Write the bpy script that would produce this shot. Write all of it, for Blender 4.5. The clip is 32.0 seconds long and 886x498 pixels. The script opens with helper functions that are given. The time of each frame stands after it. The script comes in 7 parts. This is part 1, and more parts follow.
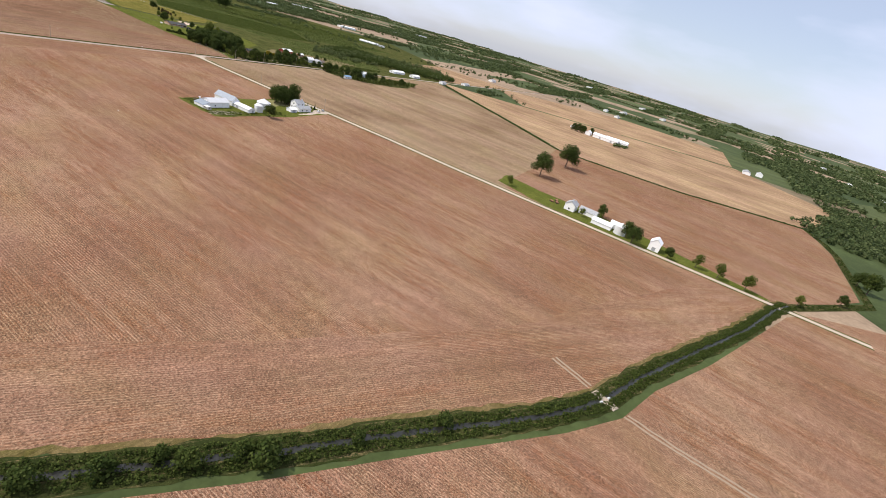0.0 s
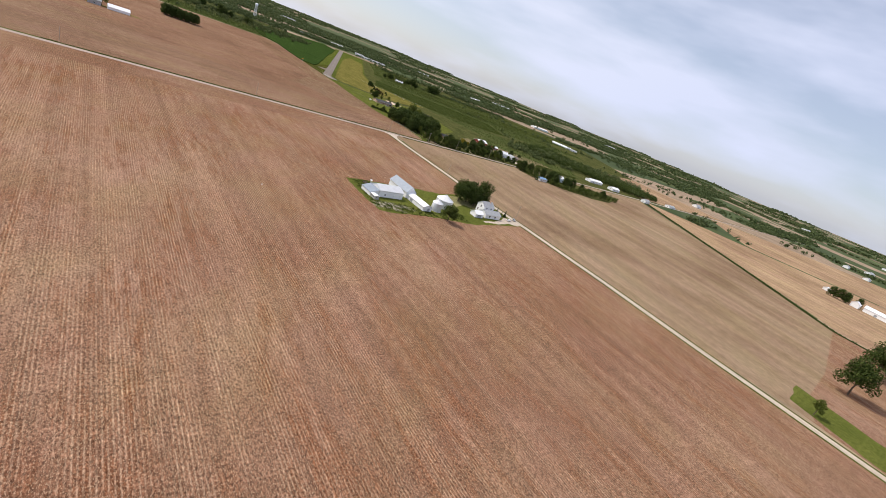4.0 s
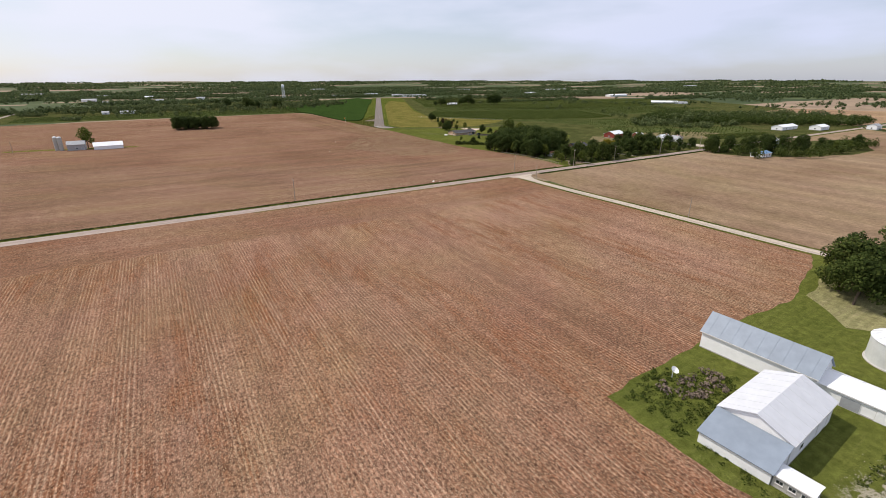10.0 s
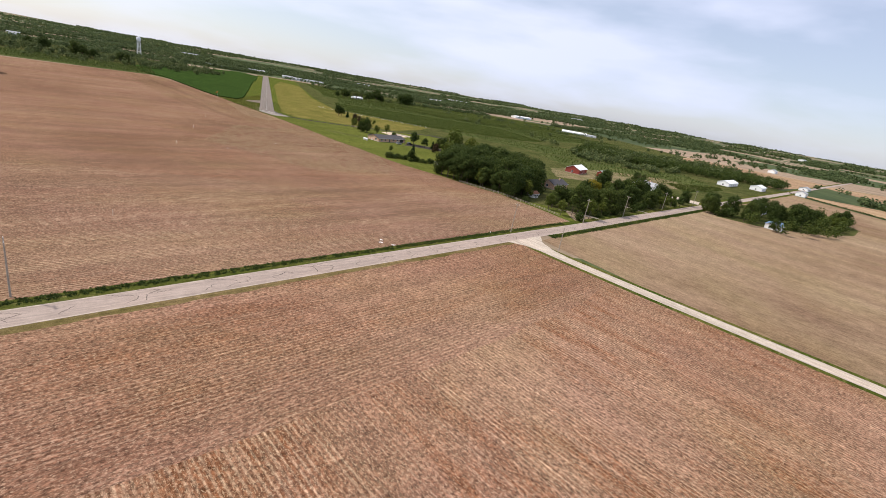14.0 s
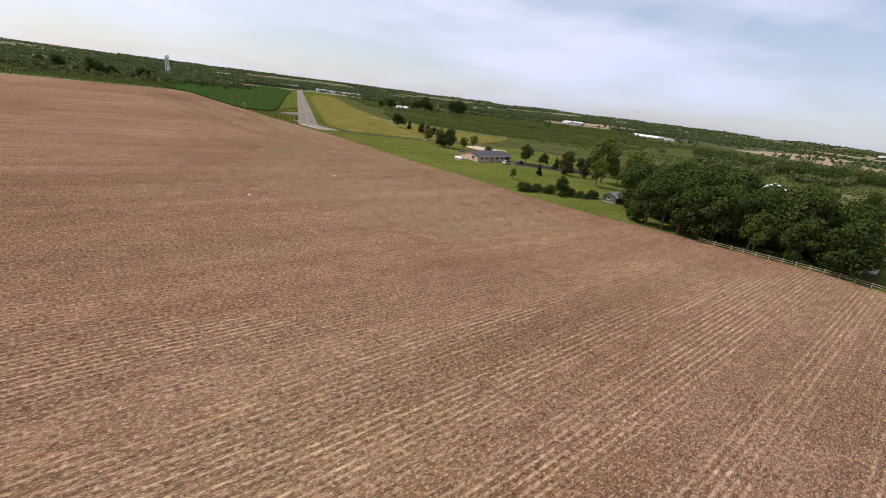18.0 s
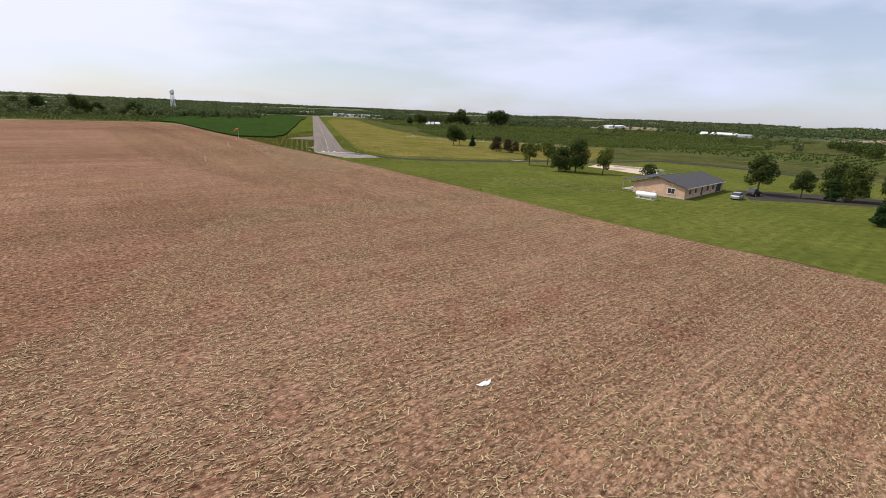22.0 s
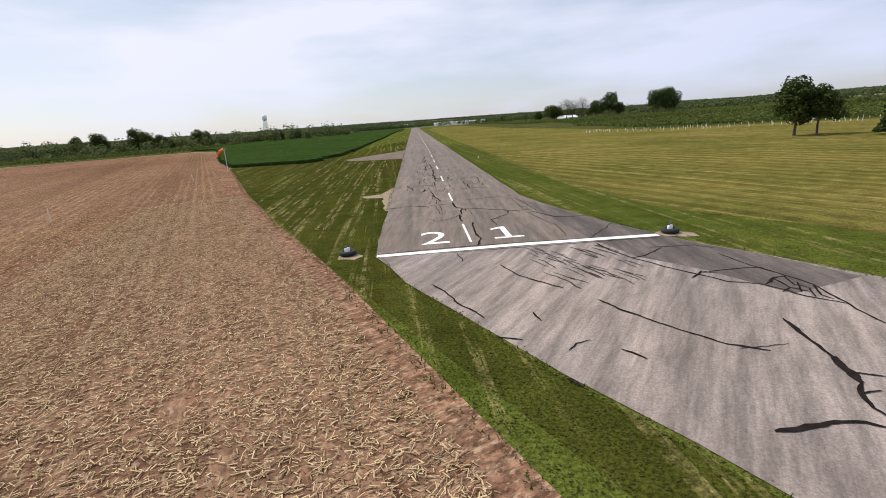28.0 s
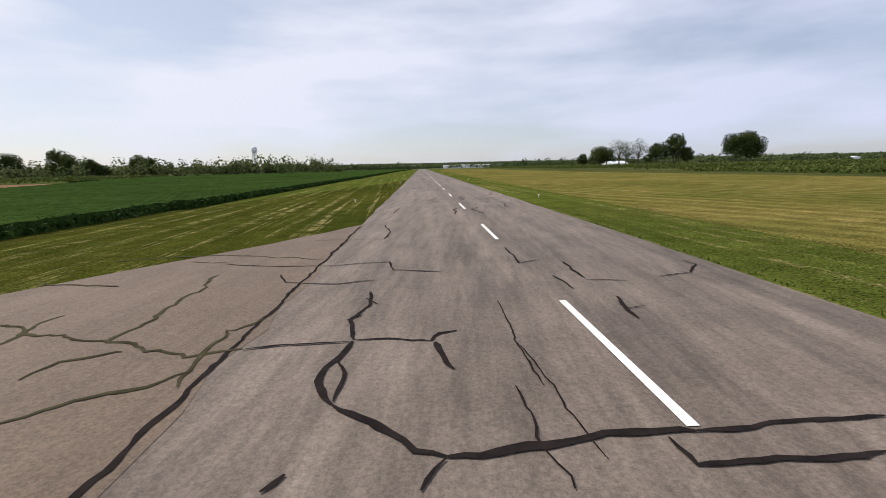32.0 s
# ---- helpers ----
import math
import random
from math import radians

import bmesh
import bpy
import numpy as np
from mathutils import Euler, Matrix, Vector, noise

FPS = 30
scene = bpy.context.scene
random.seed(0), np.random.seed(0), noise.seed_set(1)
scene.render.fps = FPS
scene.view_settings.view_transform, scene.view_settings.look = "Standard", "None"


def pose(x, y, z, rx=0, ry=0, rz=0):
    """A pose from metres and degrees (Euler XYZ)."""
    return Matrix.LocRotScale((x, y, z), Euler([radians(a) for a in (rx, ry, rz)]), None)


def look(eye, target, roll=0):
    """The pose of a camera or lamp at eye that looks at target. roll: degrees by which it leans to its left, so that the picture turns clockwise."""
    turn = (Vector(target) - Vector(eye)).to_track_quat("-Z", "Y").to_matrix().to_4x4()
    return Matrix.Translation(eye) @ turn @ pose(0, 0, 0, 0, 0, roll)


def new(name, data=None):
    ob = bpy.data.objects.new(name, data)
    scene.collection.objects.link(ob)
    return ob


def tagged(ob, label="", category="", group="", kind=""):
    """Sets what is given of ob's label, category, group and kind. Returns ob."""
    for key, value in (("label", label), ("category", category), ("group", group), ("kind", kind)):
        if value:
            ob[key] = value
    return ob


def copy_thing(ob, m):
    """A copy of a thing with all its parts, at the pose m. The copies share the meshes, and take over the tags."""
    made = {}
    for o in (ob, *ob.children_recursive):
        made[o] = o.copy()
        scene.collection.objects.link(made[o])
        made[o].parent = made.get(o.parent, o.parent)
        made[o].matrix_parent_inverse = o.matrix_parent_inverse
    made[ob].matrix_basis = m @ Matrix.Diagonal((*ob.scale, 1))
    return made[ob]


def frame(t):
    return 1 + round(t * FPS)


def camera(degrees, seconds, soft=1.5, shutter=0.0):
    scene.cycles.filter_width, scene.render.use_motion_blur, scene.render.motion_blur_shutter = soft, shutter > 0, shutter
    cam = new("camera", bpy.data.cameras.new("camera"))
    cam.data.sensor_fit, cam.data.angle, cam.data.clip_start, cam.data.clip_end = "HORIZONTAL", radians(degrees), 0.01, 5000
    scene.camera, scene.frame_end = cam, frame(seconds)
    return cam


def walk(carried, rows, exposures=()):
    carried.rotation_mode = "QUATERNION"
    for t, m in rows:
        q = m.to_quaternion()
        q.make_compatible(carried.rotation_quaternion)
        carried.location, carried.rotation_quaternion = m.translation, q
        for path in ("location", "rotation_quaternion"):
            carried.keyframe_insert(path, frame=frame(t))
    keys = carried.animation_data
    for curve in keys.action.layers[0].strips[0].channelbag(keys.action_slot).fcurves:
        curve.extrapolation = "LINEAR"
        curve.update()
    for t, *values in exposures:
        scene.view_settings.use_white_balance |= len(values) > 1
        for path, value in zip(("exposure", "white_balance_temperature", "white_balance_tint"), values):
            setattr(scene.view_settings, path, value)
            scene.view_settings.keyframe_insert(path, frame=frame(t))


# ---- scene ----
cam = camera(88.06, 32.0, soft=0.7)
PATH = [
    (0, (-9.43, -902.11, 96.60), (-3.503, -895.230, 92.412), 16.85),
    (0.5, (-3.31, -886.45, 93.79), (2.494, -879.410, 89.696), 17.44),
    (1, (2.46, -870.60, 90.88), (7.867, -863.223, 86.833), 16.58),
    (1.5, (7.72, -854.66, 87.93), (12.641, -846.923, 83.942), 16.35),
    (2, (12.28, -838.48, 85.13), (16.717, -830.406, 81.244), 16.80),
    (2.5, (16.04, -821.87, 82.55), (20.040, -813.514, 78.780), 18.21),
    (3, (18.91, -805.53, 80.38), (22.598, -796.974, 76.759), 20.60),
    (3.5, (20.54, -788.82, 78.37), (23.944, -780.081, 74.903), 22.48),
    (4, (20.92, -772.36, 76.32), (23.936, -763.473, 72.866), 22.51),
    (4.5, (20.28, -756.15, 74.20), (22.509, -747.110, 70.540), 20.01),
    (6.5, (4.51, -690.29, 63.86), (5.198, -681.043, 60.107), 0.29),
    (7, (3.89, -672.68, 61.72), (4.616, -663.452, 57.932), 0.04),
    (7.5, (3.49, -654.91, 59.75), (4.130, -645.700, 55.913), -0.18),
    (8, (3.09, -637.40, 58.07), (3.577, -628.171, 54.258), -1.71),
    (8.5, (2.48, -620.26, 56.67), (2.916, -611.003, 52.922), -3.09),
    (9, (1.88, -603.42, 55.41), (2.529, -594.139, 51.749), -3.45),
    (9.5, (1.44, -586.66, 54.20), (2.430, -577.373, 50.624), -2.68),
    (10, (1.06, -570.07, 53.09), (2.290, -560.774, 49.616), -0.18),
    (10.5, (0.53, -553.55, 51.83), (1.918, -544.241, 48.450), 2.40),
    (11, (-0.13, -536.74, 50.47), (1.362, -527.426, 47.141), 3.70),
    (11.5, (-0.74, -519.40, 49.36), (0.821, -510.129, 45.945), 3.92),
    (12, (-1.29, -502.27, 48.23), (0.615, -493.096, 44.746), 4.67),
    (12.5, (-1.69, -485.90, 47.14), (0.913, -476.860, 43.750), 4.69),
    (13, (-2.10, -469.94, 46.00), (1.056, -461.025, 42.749), 5.96),
    (13.5, (-2.54, -454.57, 44.62), (1.020, -445.780, 41.445), 8.85),
    (15.5, (-5.63, -392.36, 36.32), (-1.632, -383.871, 32.870), 10.61),
    (16, (-5.97, -376.40, 34.71), (-1.903, -367.873, 31.416), 9.92),
    (16.5, (-6.50, -360.31, 33.03), (-2.537, -351.690, 29.859), 9.17),
    (17, (-7.19, -344.23, 31.15), (-3.510, -335.496, 27.971), 8.98),
    (17.5, (-7.70, -328.21, 29.22), (-4.293, -319.377, 25.999), 9.41),
    (18, (-8.21, -312.30, 27.32), (-5.094, -303.332, 24.196), 7.37),
    (18.5, (-8.62, -296.64, 25.81), (-5.654, -287.624, 22.667), 5.59),
    (19, (-8.85, -281.18, 24.65), (-5.865, -272.201, 21.412), 3.82),
    (19.5, (-8.77, -265.83, 23.24), (-5.742, -256.866, 20.009), 2.85),
    (20, (-8.39, -250.58, 21.64), (-5.506, -241.548, 18.469), 0.60),
    (20.5, (-7.78, -235.62, 20.06), (-5.031, -226.532, 16.912), 0.13),
    (21, (-7.52, -220.64, 18.84), (-4.835, -211.527, 15.717), 0.70),
    (21.5, (-7.00, -205.86, 17.65), (-4.322, -196.691, 14.691), 1.55),
    (22, (-6.31, -191.11, 16.62), (-3.669, -181.887, 13.795), 2.47),
    (22.5, (-5.94, -176.45, 15.76), (-3.532, -167.155, 12.951), 2.26),
    (23, (-5.83, -162.37, 14.78), (-3.683, -153.039, 11.893), 2.17),
    (23.5, (-5.59, -149.20, 13.65), (-3.694, -139.813, 10.765), 1.19),
    (24, (-5.47, -135.71, 12.76), (-3.759, -126.254, 9.976), 0.01),
    (24.5, (-5.14, -121.87, 12.05), (-3.512, -112.373, 9.371), 0.16),
    (26.5, (-3.62, -64.75, 9.63), (-2.565, -55.192, 6.890), 0.58),
    (27, (-3.64, -51.13, 8.79), (-2.683, -41.555, 6.057), 0.59),
    (27.5, (-3.47, -37.83, 8.17), (-2.798, -28.228, 5.457), -1.88),
    (28, (-3.41, -24.34, 7.12), (-2.976, -14.708, 4.456), -4.05),
    (28.5, (-3.36, -11.22, 6.25), (-2.987, -1.573, 3.649), -3.42),
    (29, (-3.39, 2.48, 5.69), (-3.010, 12.165, 3.214), -1.94),
    (29.5, (-3.34, 16.70, 5.26), (-3.055, 26.398, 2.862), -2.90),
    (30, (-3.29, 30.88, 4.45), (-3.061, 40.597, 2.112), -3.75),
    (30.5, (-3.29, 44.45, 3.92), (-2.967, 54.222, 1.812), -3.95),
    (31, (-3.34, 58.43, 3.88), (-2.893, 68.221, 1.917), -3.11),
    (31.5, (-2.74, 72.44, 3.22), (-2.273, 82.265, 1.401), -1.54),
    (32, (-2.79, 86.29, 3.11), (-2.354, 96.129, 1.347), -1.20),
]
walk(cam, [(t, look(eye, target, roll)) for t, eye, target, roll in PATH], exposures=((0.0, 0.22, 6450, 12), (1.0, 0.25, 6450, 12), (2.0, 0.19, 6450, 12), (3.0, 0.1, 6450, 12), (4.0, 0.08, 6450, 12), (7.0, -0.02, 6450, 12), (10.0, 0.0, 6450, 12), (12.0, 0.2, 6450, 12), (13.0, 0.22, 6450, 12), (16.0, 0.25, 6450, 12), (18.0, 0.1, 6450, 12), (19.0, 0.08, 6450, 12), (22.0, 0.08, 6450, 12), (24.0, 0.06, 6450, 12), (30.0, 0.05, 6450, 12), (31.0, -0.03, 6450, 12), (32.0, -0.03, 6450, 12)))

# ---- world, sun, sky ----
SUN = Vector((-0.87, 0.50, 1.20)).normalized()
world = bpy.data.worlds.new("sky")
scene.world = world
world.use_nodes = True
wn, wl = world.node_tree.nodes, world.node_tree.links
wbg = wn["Background"]
sky = wn.new("ShaderNodeTexSky")
sky.sky_type, sky.sun_disc = "NISHITA", False
sky.sun_elevation = math.asin(SUN.z)
sky.sun_rotation = math.atan2(SUN.x, SUN.y)
sky.air_density, sky.dust_density, sky.ozone_density = 1.0, 0.7, 1.0
wtc = wn.new("ShaderNodeTexCoord")
wmap = wn.new("ShaderNodeMapping")
wmap.inputs["Scale"].default_value = (1.1, 1.4, 4.6)
wl.new(wtc.outputs["Generated"], wmap.inputs["Vector"])
wno = wn.new("ShaderNodeTexNoise")
wno.inputs["Scale"].default_value, wno.inputs["Detail"].default_value, wno.inputs["Roughness"].default_value = 1.5, 5.0, 0.5
wl.new(wmap.outputs["Vector"], wno.inputs["Vector"])
wrp = wn.new("ShaderNodeValToRGB")
wrp.color_ramp.elements[0].position, wrp.color_ramp.elements[1].position = 0.40, 0.58
wrp.color_ramp.elements[0].color = (0.45, 0.45, 0.45, 1)
wl.new(wno.outputs["Fac"], wrp.inputs["Fac"])
wmx = wn.new("ShaderNodeMix")
wmx.data_type = "RGBA"
wl.new(wrp.outputs["Color"], wmx.inputs["Factor"])
wl.new(sky.outputs["Color"], wmx.inputs["A"])
wdot = wn.new("ShaderNodeVectorMath")
wdot.operation = "DOT_PRODUCT"
wdot.inputs[1].default_value = SUN
wl.new(wtc.outputs["Generated"], wdot.inputs[0])
wglow = wn.new("ShaderNodeValToRGB")
wglow.color_ramp.elements[0].position, wglow.color_ramp.elements[1].position = 0.0, 1.0
wglow.color_ramp.elements[0].color, wglow.color_ramp.elements[1].color = (0.74, 0.79, 0.92, 1), (1.0, 1.0, 1.0, 1)
wl.new(wdot.outputs["Value"], wglow.inputs["Fac"])
wcloud = wn.new("ShaderNodeMix")
wcloud.data_type, wcloud.blend_type = "RGBA", "MULTIPLY"
wcloud.inputs["Factor"].default_value = 1.0
wl.new(wglow.outputs["Color"], wcloud.inputs["A"])
wcloud.inputs["B"].default_value = (9.2, 9.35, 10.0, 1)
wcloud.clamp_result = False
wl.new(wcloud.outputs["Result"], wmx.inputs["B"])
wl.new(wmx.outputs["Result"], wbg.inputs["Color"])
wbg.inputs["Strength"].default_value = 0.10

sun = new("sun", bpy.data.lights.new("sun", "SUN"))
sun.data.energy, sun.data.angle, sun.data.color = 3.7, radians(1.2), (1.0, 0.93, 0.83)
sun.matrix_world = look(SUN * 100, (0, 0, 0))
scene.view_settings.exposure = 0.0

# ---- helpers ----
RA = 23.7                                   # the roads' grid, turned from the runway's x
RX, RY = math.cos(radians(RA)), math.sin(radians(RA))
rng = np.random.default_rng(7)


def grid(a, b, o=(0.0, 0.0)):
    """A place a metres along the paved road and b metres across it, from o."""
    return (o[0] + a * RX - b * RY, o[1] + a * RY + b * RX)


def part(name, bm, material, parent=None, label="", smooth=False):
    me = bpy.data.meshes.new(name)
    bm.to_mesh(me)
    bm.free()
    if smooth:
        me.shade_smooth()
    me.materials.append(material)
    ob = new(name, me)
    if parent:
        ob.parent = parent
    if label:
        ob["label"] = label
    return ob


def raw(name, verts, faces, material, parent=None, label="", smooth=False):
    me = bpy.data.meshes.new(name)
    me.from_pydata([tuple(v) for v in verts], [], [tuple(f) for f in faces])
    if smooth:
        me.shade_smooth()
    me.materials.append(material)
    ob = new(name, me)
    if parent:
        ob.parent = parent
    if label:
        ob["label"] = label
    return ob


def box(bm, x0, y0, z0, x1, y1, z1, bevel=0.0):
    v = [bm.verts.new(p) for p in ((x0, y0, z0), (x1, y0, z0), (x1, y1, z0), (x0, y1, z0), (x0, y0, z1), (x1, y0, z1), (x1, y1, z1), (x0, y1, z1))]
    fs = [bm.faces.new([v[i] for i in q]) for q in ((3, 2, 1, 0), (4, 5, 6, 7), (0, 1, 5, 4), (1, 2, 6, 5), (2, 3, 7, 6), (3, 0, 4, 7))]
    if bevel:
        bmesh.ops.bevel(bm, geom=list({e for f in fs for e in f.edges}), offset=bevel, segments=1, affect="EDGES")


def boxpart(name, b, material, parent, label="", bevel=0.0):
    bm = bmesh.new()
    box(bm, *b, bevel)
    return part(name, bm, material, parent, label)


def prism(bm, outline, y0, y1):
    """An outline in x and z, drawn out from y0 to y1."""
    a = [bm.verts.new((x, y0, z)) for x, z in outline]
    b = [bm.verts.new((x, y1, z)) for x, z in outline]
    bm.faces.new(a), bm.faces.new(b[::-1])
    for i in range(len(a)):
        j = (i + 1) % len(a)
        bm.faces.new((a[j], a[i], b[i], b[j]))
    bmesh.ops.recalc_face_normals(bm, faces=bm.faces)


def tube(bm, pts, radii, n=8, cap=True):
    rings = []
    for k, (p, r) in enumerate(zip(pts, radii)):
        p = Vector(p)
        a = Vector(pts[min(k + 1, len(pts) - 1)]) - Vector(pts[max(k - 1, 0)])
        q = a.to_track_quat("Z", "Y")
        rings.append([bm.verts.new(p + q @ Vector((r * math.cos(2 * math.pi * i / n), r * math.sin(2 * math.pi * i / n), 0))) for i in range(n)])
    for a, b in zip(rings, rings[1:]):
        for i in range(n):
            bm.faces.new((a[i], a[(i + 1) % n], b[(i + 1) % n], b[i]))
    if cap:
        bm.faces.new(rings[0][::-1]), bm.faces.new(rings[-1])


def sheet(name, pts, z, material, label, category="", kind="structure"):
    bm = bmesh.new()
    f = bm.faces.new([bm.verts.new((x, y, z)) for x, y in pts])
    f.normal_update()
    if f.normal.z < 0:
        f.normal_flip()
    ob = part(name, bm, material)
    return tagged(ob, label, category or name.replace("_", " "), kind=kind)


def offset_line(pts, d):
    out = []
    for k, p in enumerate(pts):
        a, b = Vector(pts[max(k - 1, 0)]), Vector(pts[min(k + 1, len(pts) - 1)])
        t = (b - a).normalized()
        out.append((p[0] - t.y * d, p[1] + t.x * d))
    return out


def strip(name, pts, d0, d1, z, material, label, category="", kind="structure"):
    """A band along a line, from d0 to d1 metres to its left."""
    a, b = offset_line(pts, d0), offset_line(pts, d1)
    n = len(pts)
    ob = raw(name, [(x, y, z) for x, y in a + b], [(i, i + 1, n + i + 1, n + i) for i in range(n - 1)], material)
    return tagged(ob, label, category or name.replace("_", " "), kind=kind)


def ragged(pts, step=4.0, amount=0.6, closed=True):
    """The same line with more, slightly strayed corners."""
    out = []
    m = len(pts)
    for k in range(m if closed else m - 1):
        a, b = Vector(pts[k]), Vector(pts[(k + 1) % m])
        n = max(1, int((b - a).length / step))
        for i in range(n):
            p = a.lerp(b, i / n)
            w = amount * 1.5 * noise.noise(Vector((p.x * 0.16, p.y * 0.16, 3.1))) + amount * noise.noise(Vector((p.x * 0.7, p.y * 0.7, 8.0)))
            t = (b - a).normalized()
            out.append((p.x - t.y * w, p.y + t.x * w))
    if not closed:
        out.append(tuple(pts[-1]))
    return out


# ---- materials ----
class Mat:
    """Short hands for a node material."""

    def __init__(self, name, rough=0.9, metal=0.0, spec=0.3):
        self.m = bpy.data.materials.new(name)
        self.m.use_nodes = True
        self.n, self.l = self.m.node_tree.nodes, self.m.node_tree.links
        self.b = self.n["Principled BSDF"]
        self.b.inputs["Roughness"].default_value, self.b.inputs["Metallic"].default_value = rough, metal
        self.b.inputs["Specular IOR Level"].default_value = spec
        self.tc = self.n.new("ShaderNodeTexCoord").outputs["Object"]

    def mapped(self, scale=(1, 1, 1), turn=0.0, coords=None):
        m = self.n.new("ShaderNodeMapping")
        m.vector_type = "TEXTURE"
        m.inputs["Rotation"].default_value = (0, 0, radians(turn))
        m.inputs["Scale"].default_value = tuple(1 / s for s in scale)
        self.l.new(coords or self.tc, m.inputs["Vector"])
        return m.outputs["Vector"]

    def noise(self, scale, detail=3.0, rough=0.55, coords=None, out="Fac"):
        t = self.n.new("ShaderNodeTexNoise")
        t.inputs["Scale"].default_value, t.inputs["Detail"].default_value, t.inputs["Roughness"].default_value = scale, detail, rough
        self.l.new(coords or self.tc, t.inputs["Vector"])
        return t.outputs[out]

    def wave(self, scale, coords, distort=0.0, profile="SIN"):
        t = self.n.new("ShaderNodeTexWave")
        t.wave_type, t.bands_direction, t.wave_profile = "BANDS", "X", profile
        t.inputs["Scale"].default_value, t.inputs["Distortion"].default_value = scale, distort
        t.inputs["Detail"].default_value, t.inputs["Detail Scale"].default_value = 2.0, 0.6
        self.l.new(coords, t.inputs["Vector"])
        return t.outputs["Fac"]

    def ramp(self, fac, *stops):
        r = self.n.new("ShaderNodeValToRGB")
        e = r.color_ramp.elements
        while len(e) < len(stops):
            e.new(0.5)
        for s, (p, c) in zip(e, stops):
            s.position = p
            s.color = (*c, 1) if isinstance(c, tuple) else (c, c, c, 1)
        self.l.new(fac, r.inputs["Fac"])
        return r.outputs["Color"]

    def mix(self, fac, a, b, blend="MIX"):
        m = self.n.new("ShaderNodeMix")
        m.data_type, m.blend_type = "RGBA", blend
        for sock, v in (("Factor", fac), ("A", a), ("B", b)):
            if isinstance(v, (int, float)):
                m.inputs[sock].default_value = v
            elif isinstance(v, tuple):
                m.inputs[sock].default_value = (*v, 1)
            else:
                self.l.new(v, m.inputs[sock])
        return m.outputs["Result"]

    def rand(self):
        return self.n.new("ShaderNodeObjectInfo").outputs["Random"]

    def island(self):
        return self.n.new("ShaderNodeNewGeometry").outputs["Random Per Island"]

    def bump(self, height, strength=0.4, distance=0.05):
        b = self.n.new("ShaderNodeBump")
        b.inputs["Strength"].default_value, b.inputs["Distance"].default_value = strength, distance
        self.l.new(height, b.inputs["Height"])
        self.l.new(b.outputs["Normal"], self.b.inputs["Normal"])

    def color(self, c):
        self.l.new(c, self.b.inputs["Base Color"])
        return self.m


def paint(name, c, rough=0.6, metal=0.0, vary=0.12, scale=2.0, spec=0.4):
    s = Mat(name, rough, metal, spec)
    lo, hi = tuple(v * (1 - vary) for v in c), tuple(min(1, v * (1 + vary)) for v in c)
    k = s.noise(scale, 5.0, 0.6)
    s.bump(k, 0.15, 0.02)
    return s.color(s.ramp(k, (0.3, lo), (0.7, hi)))


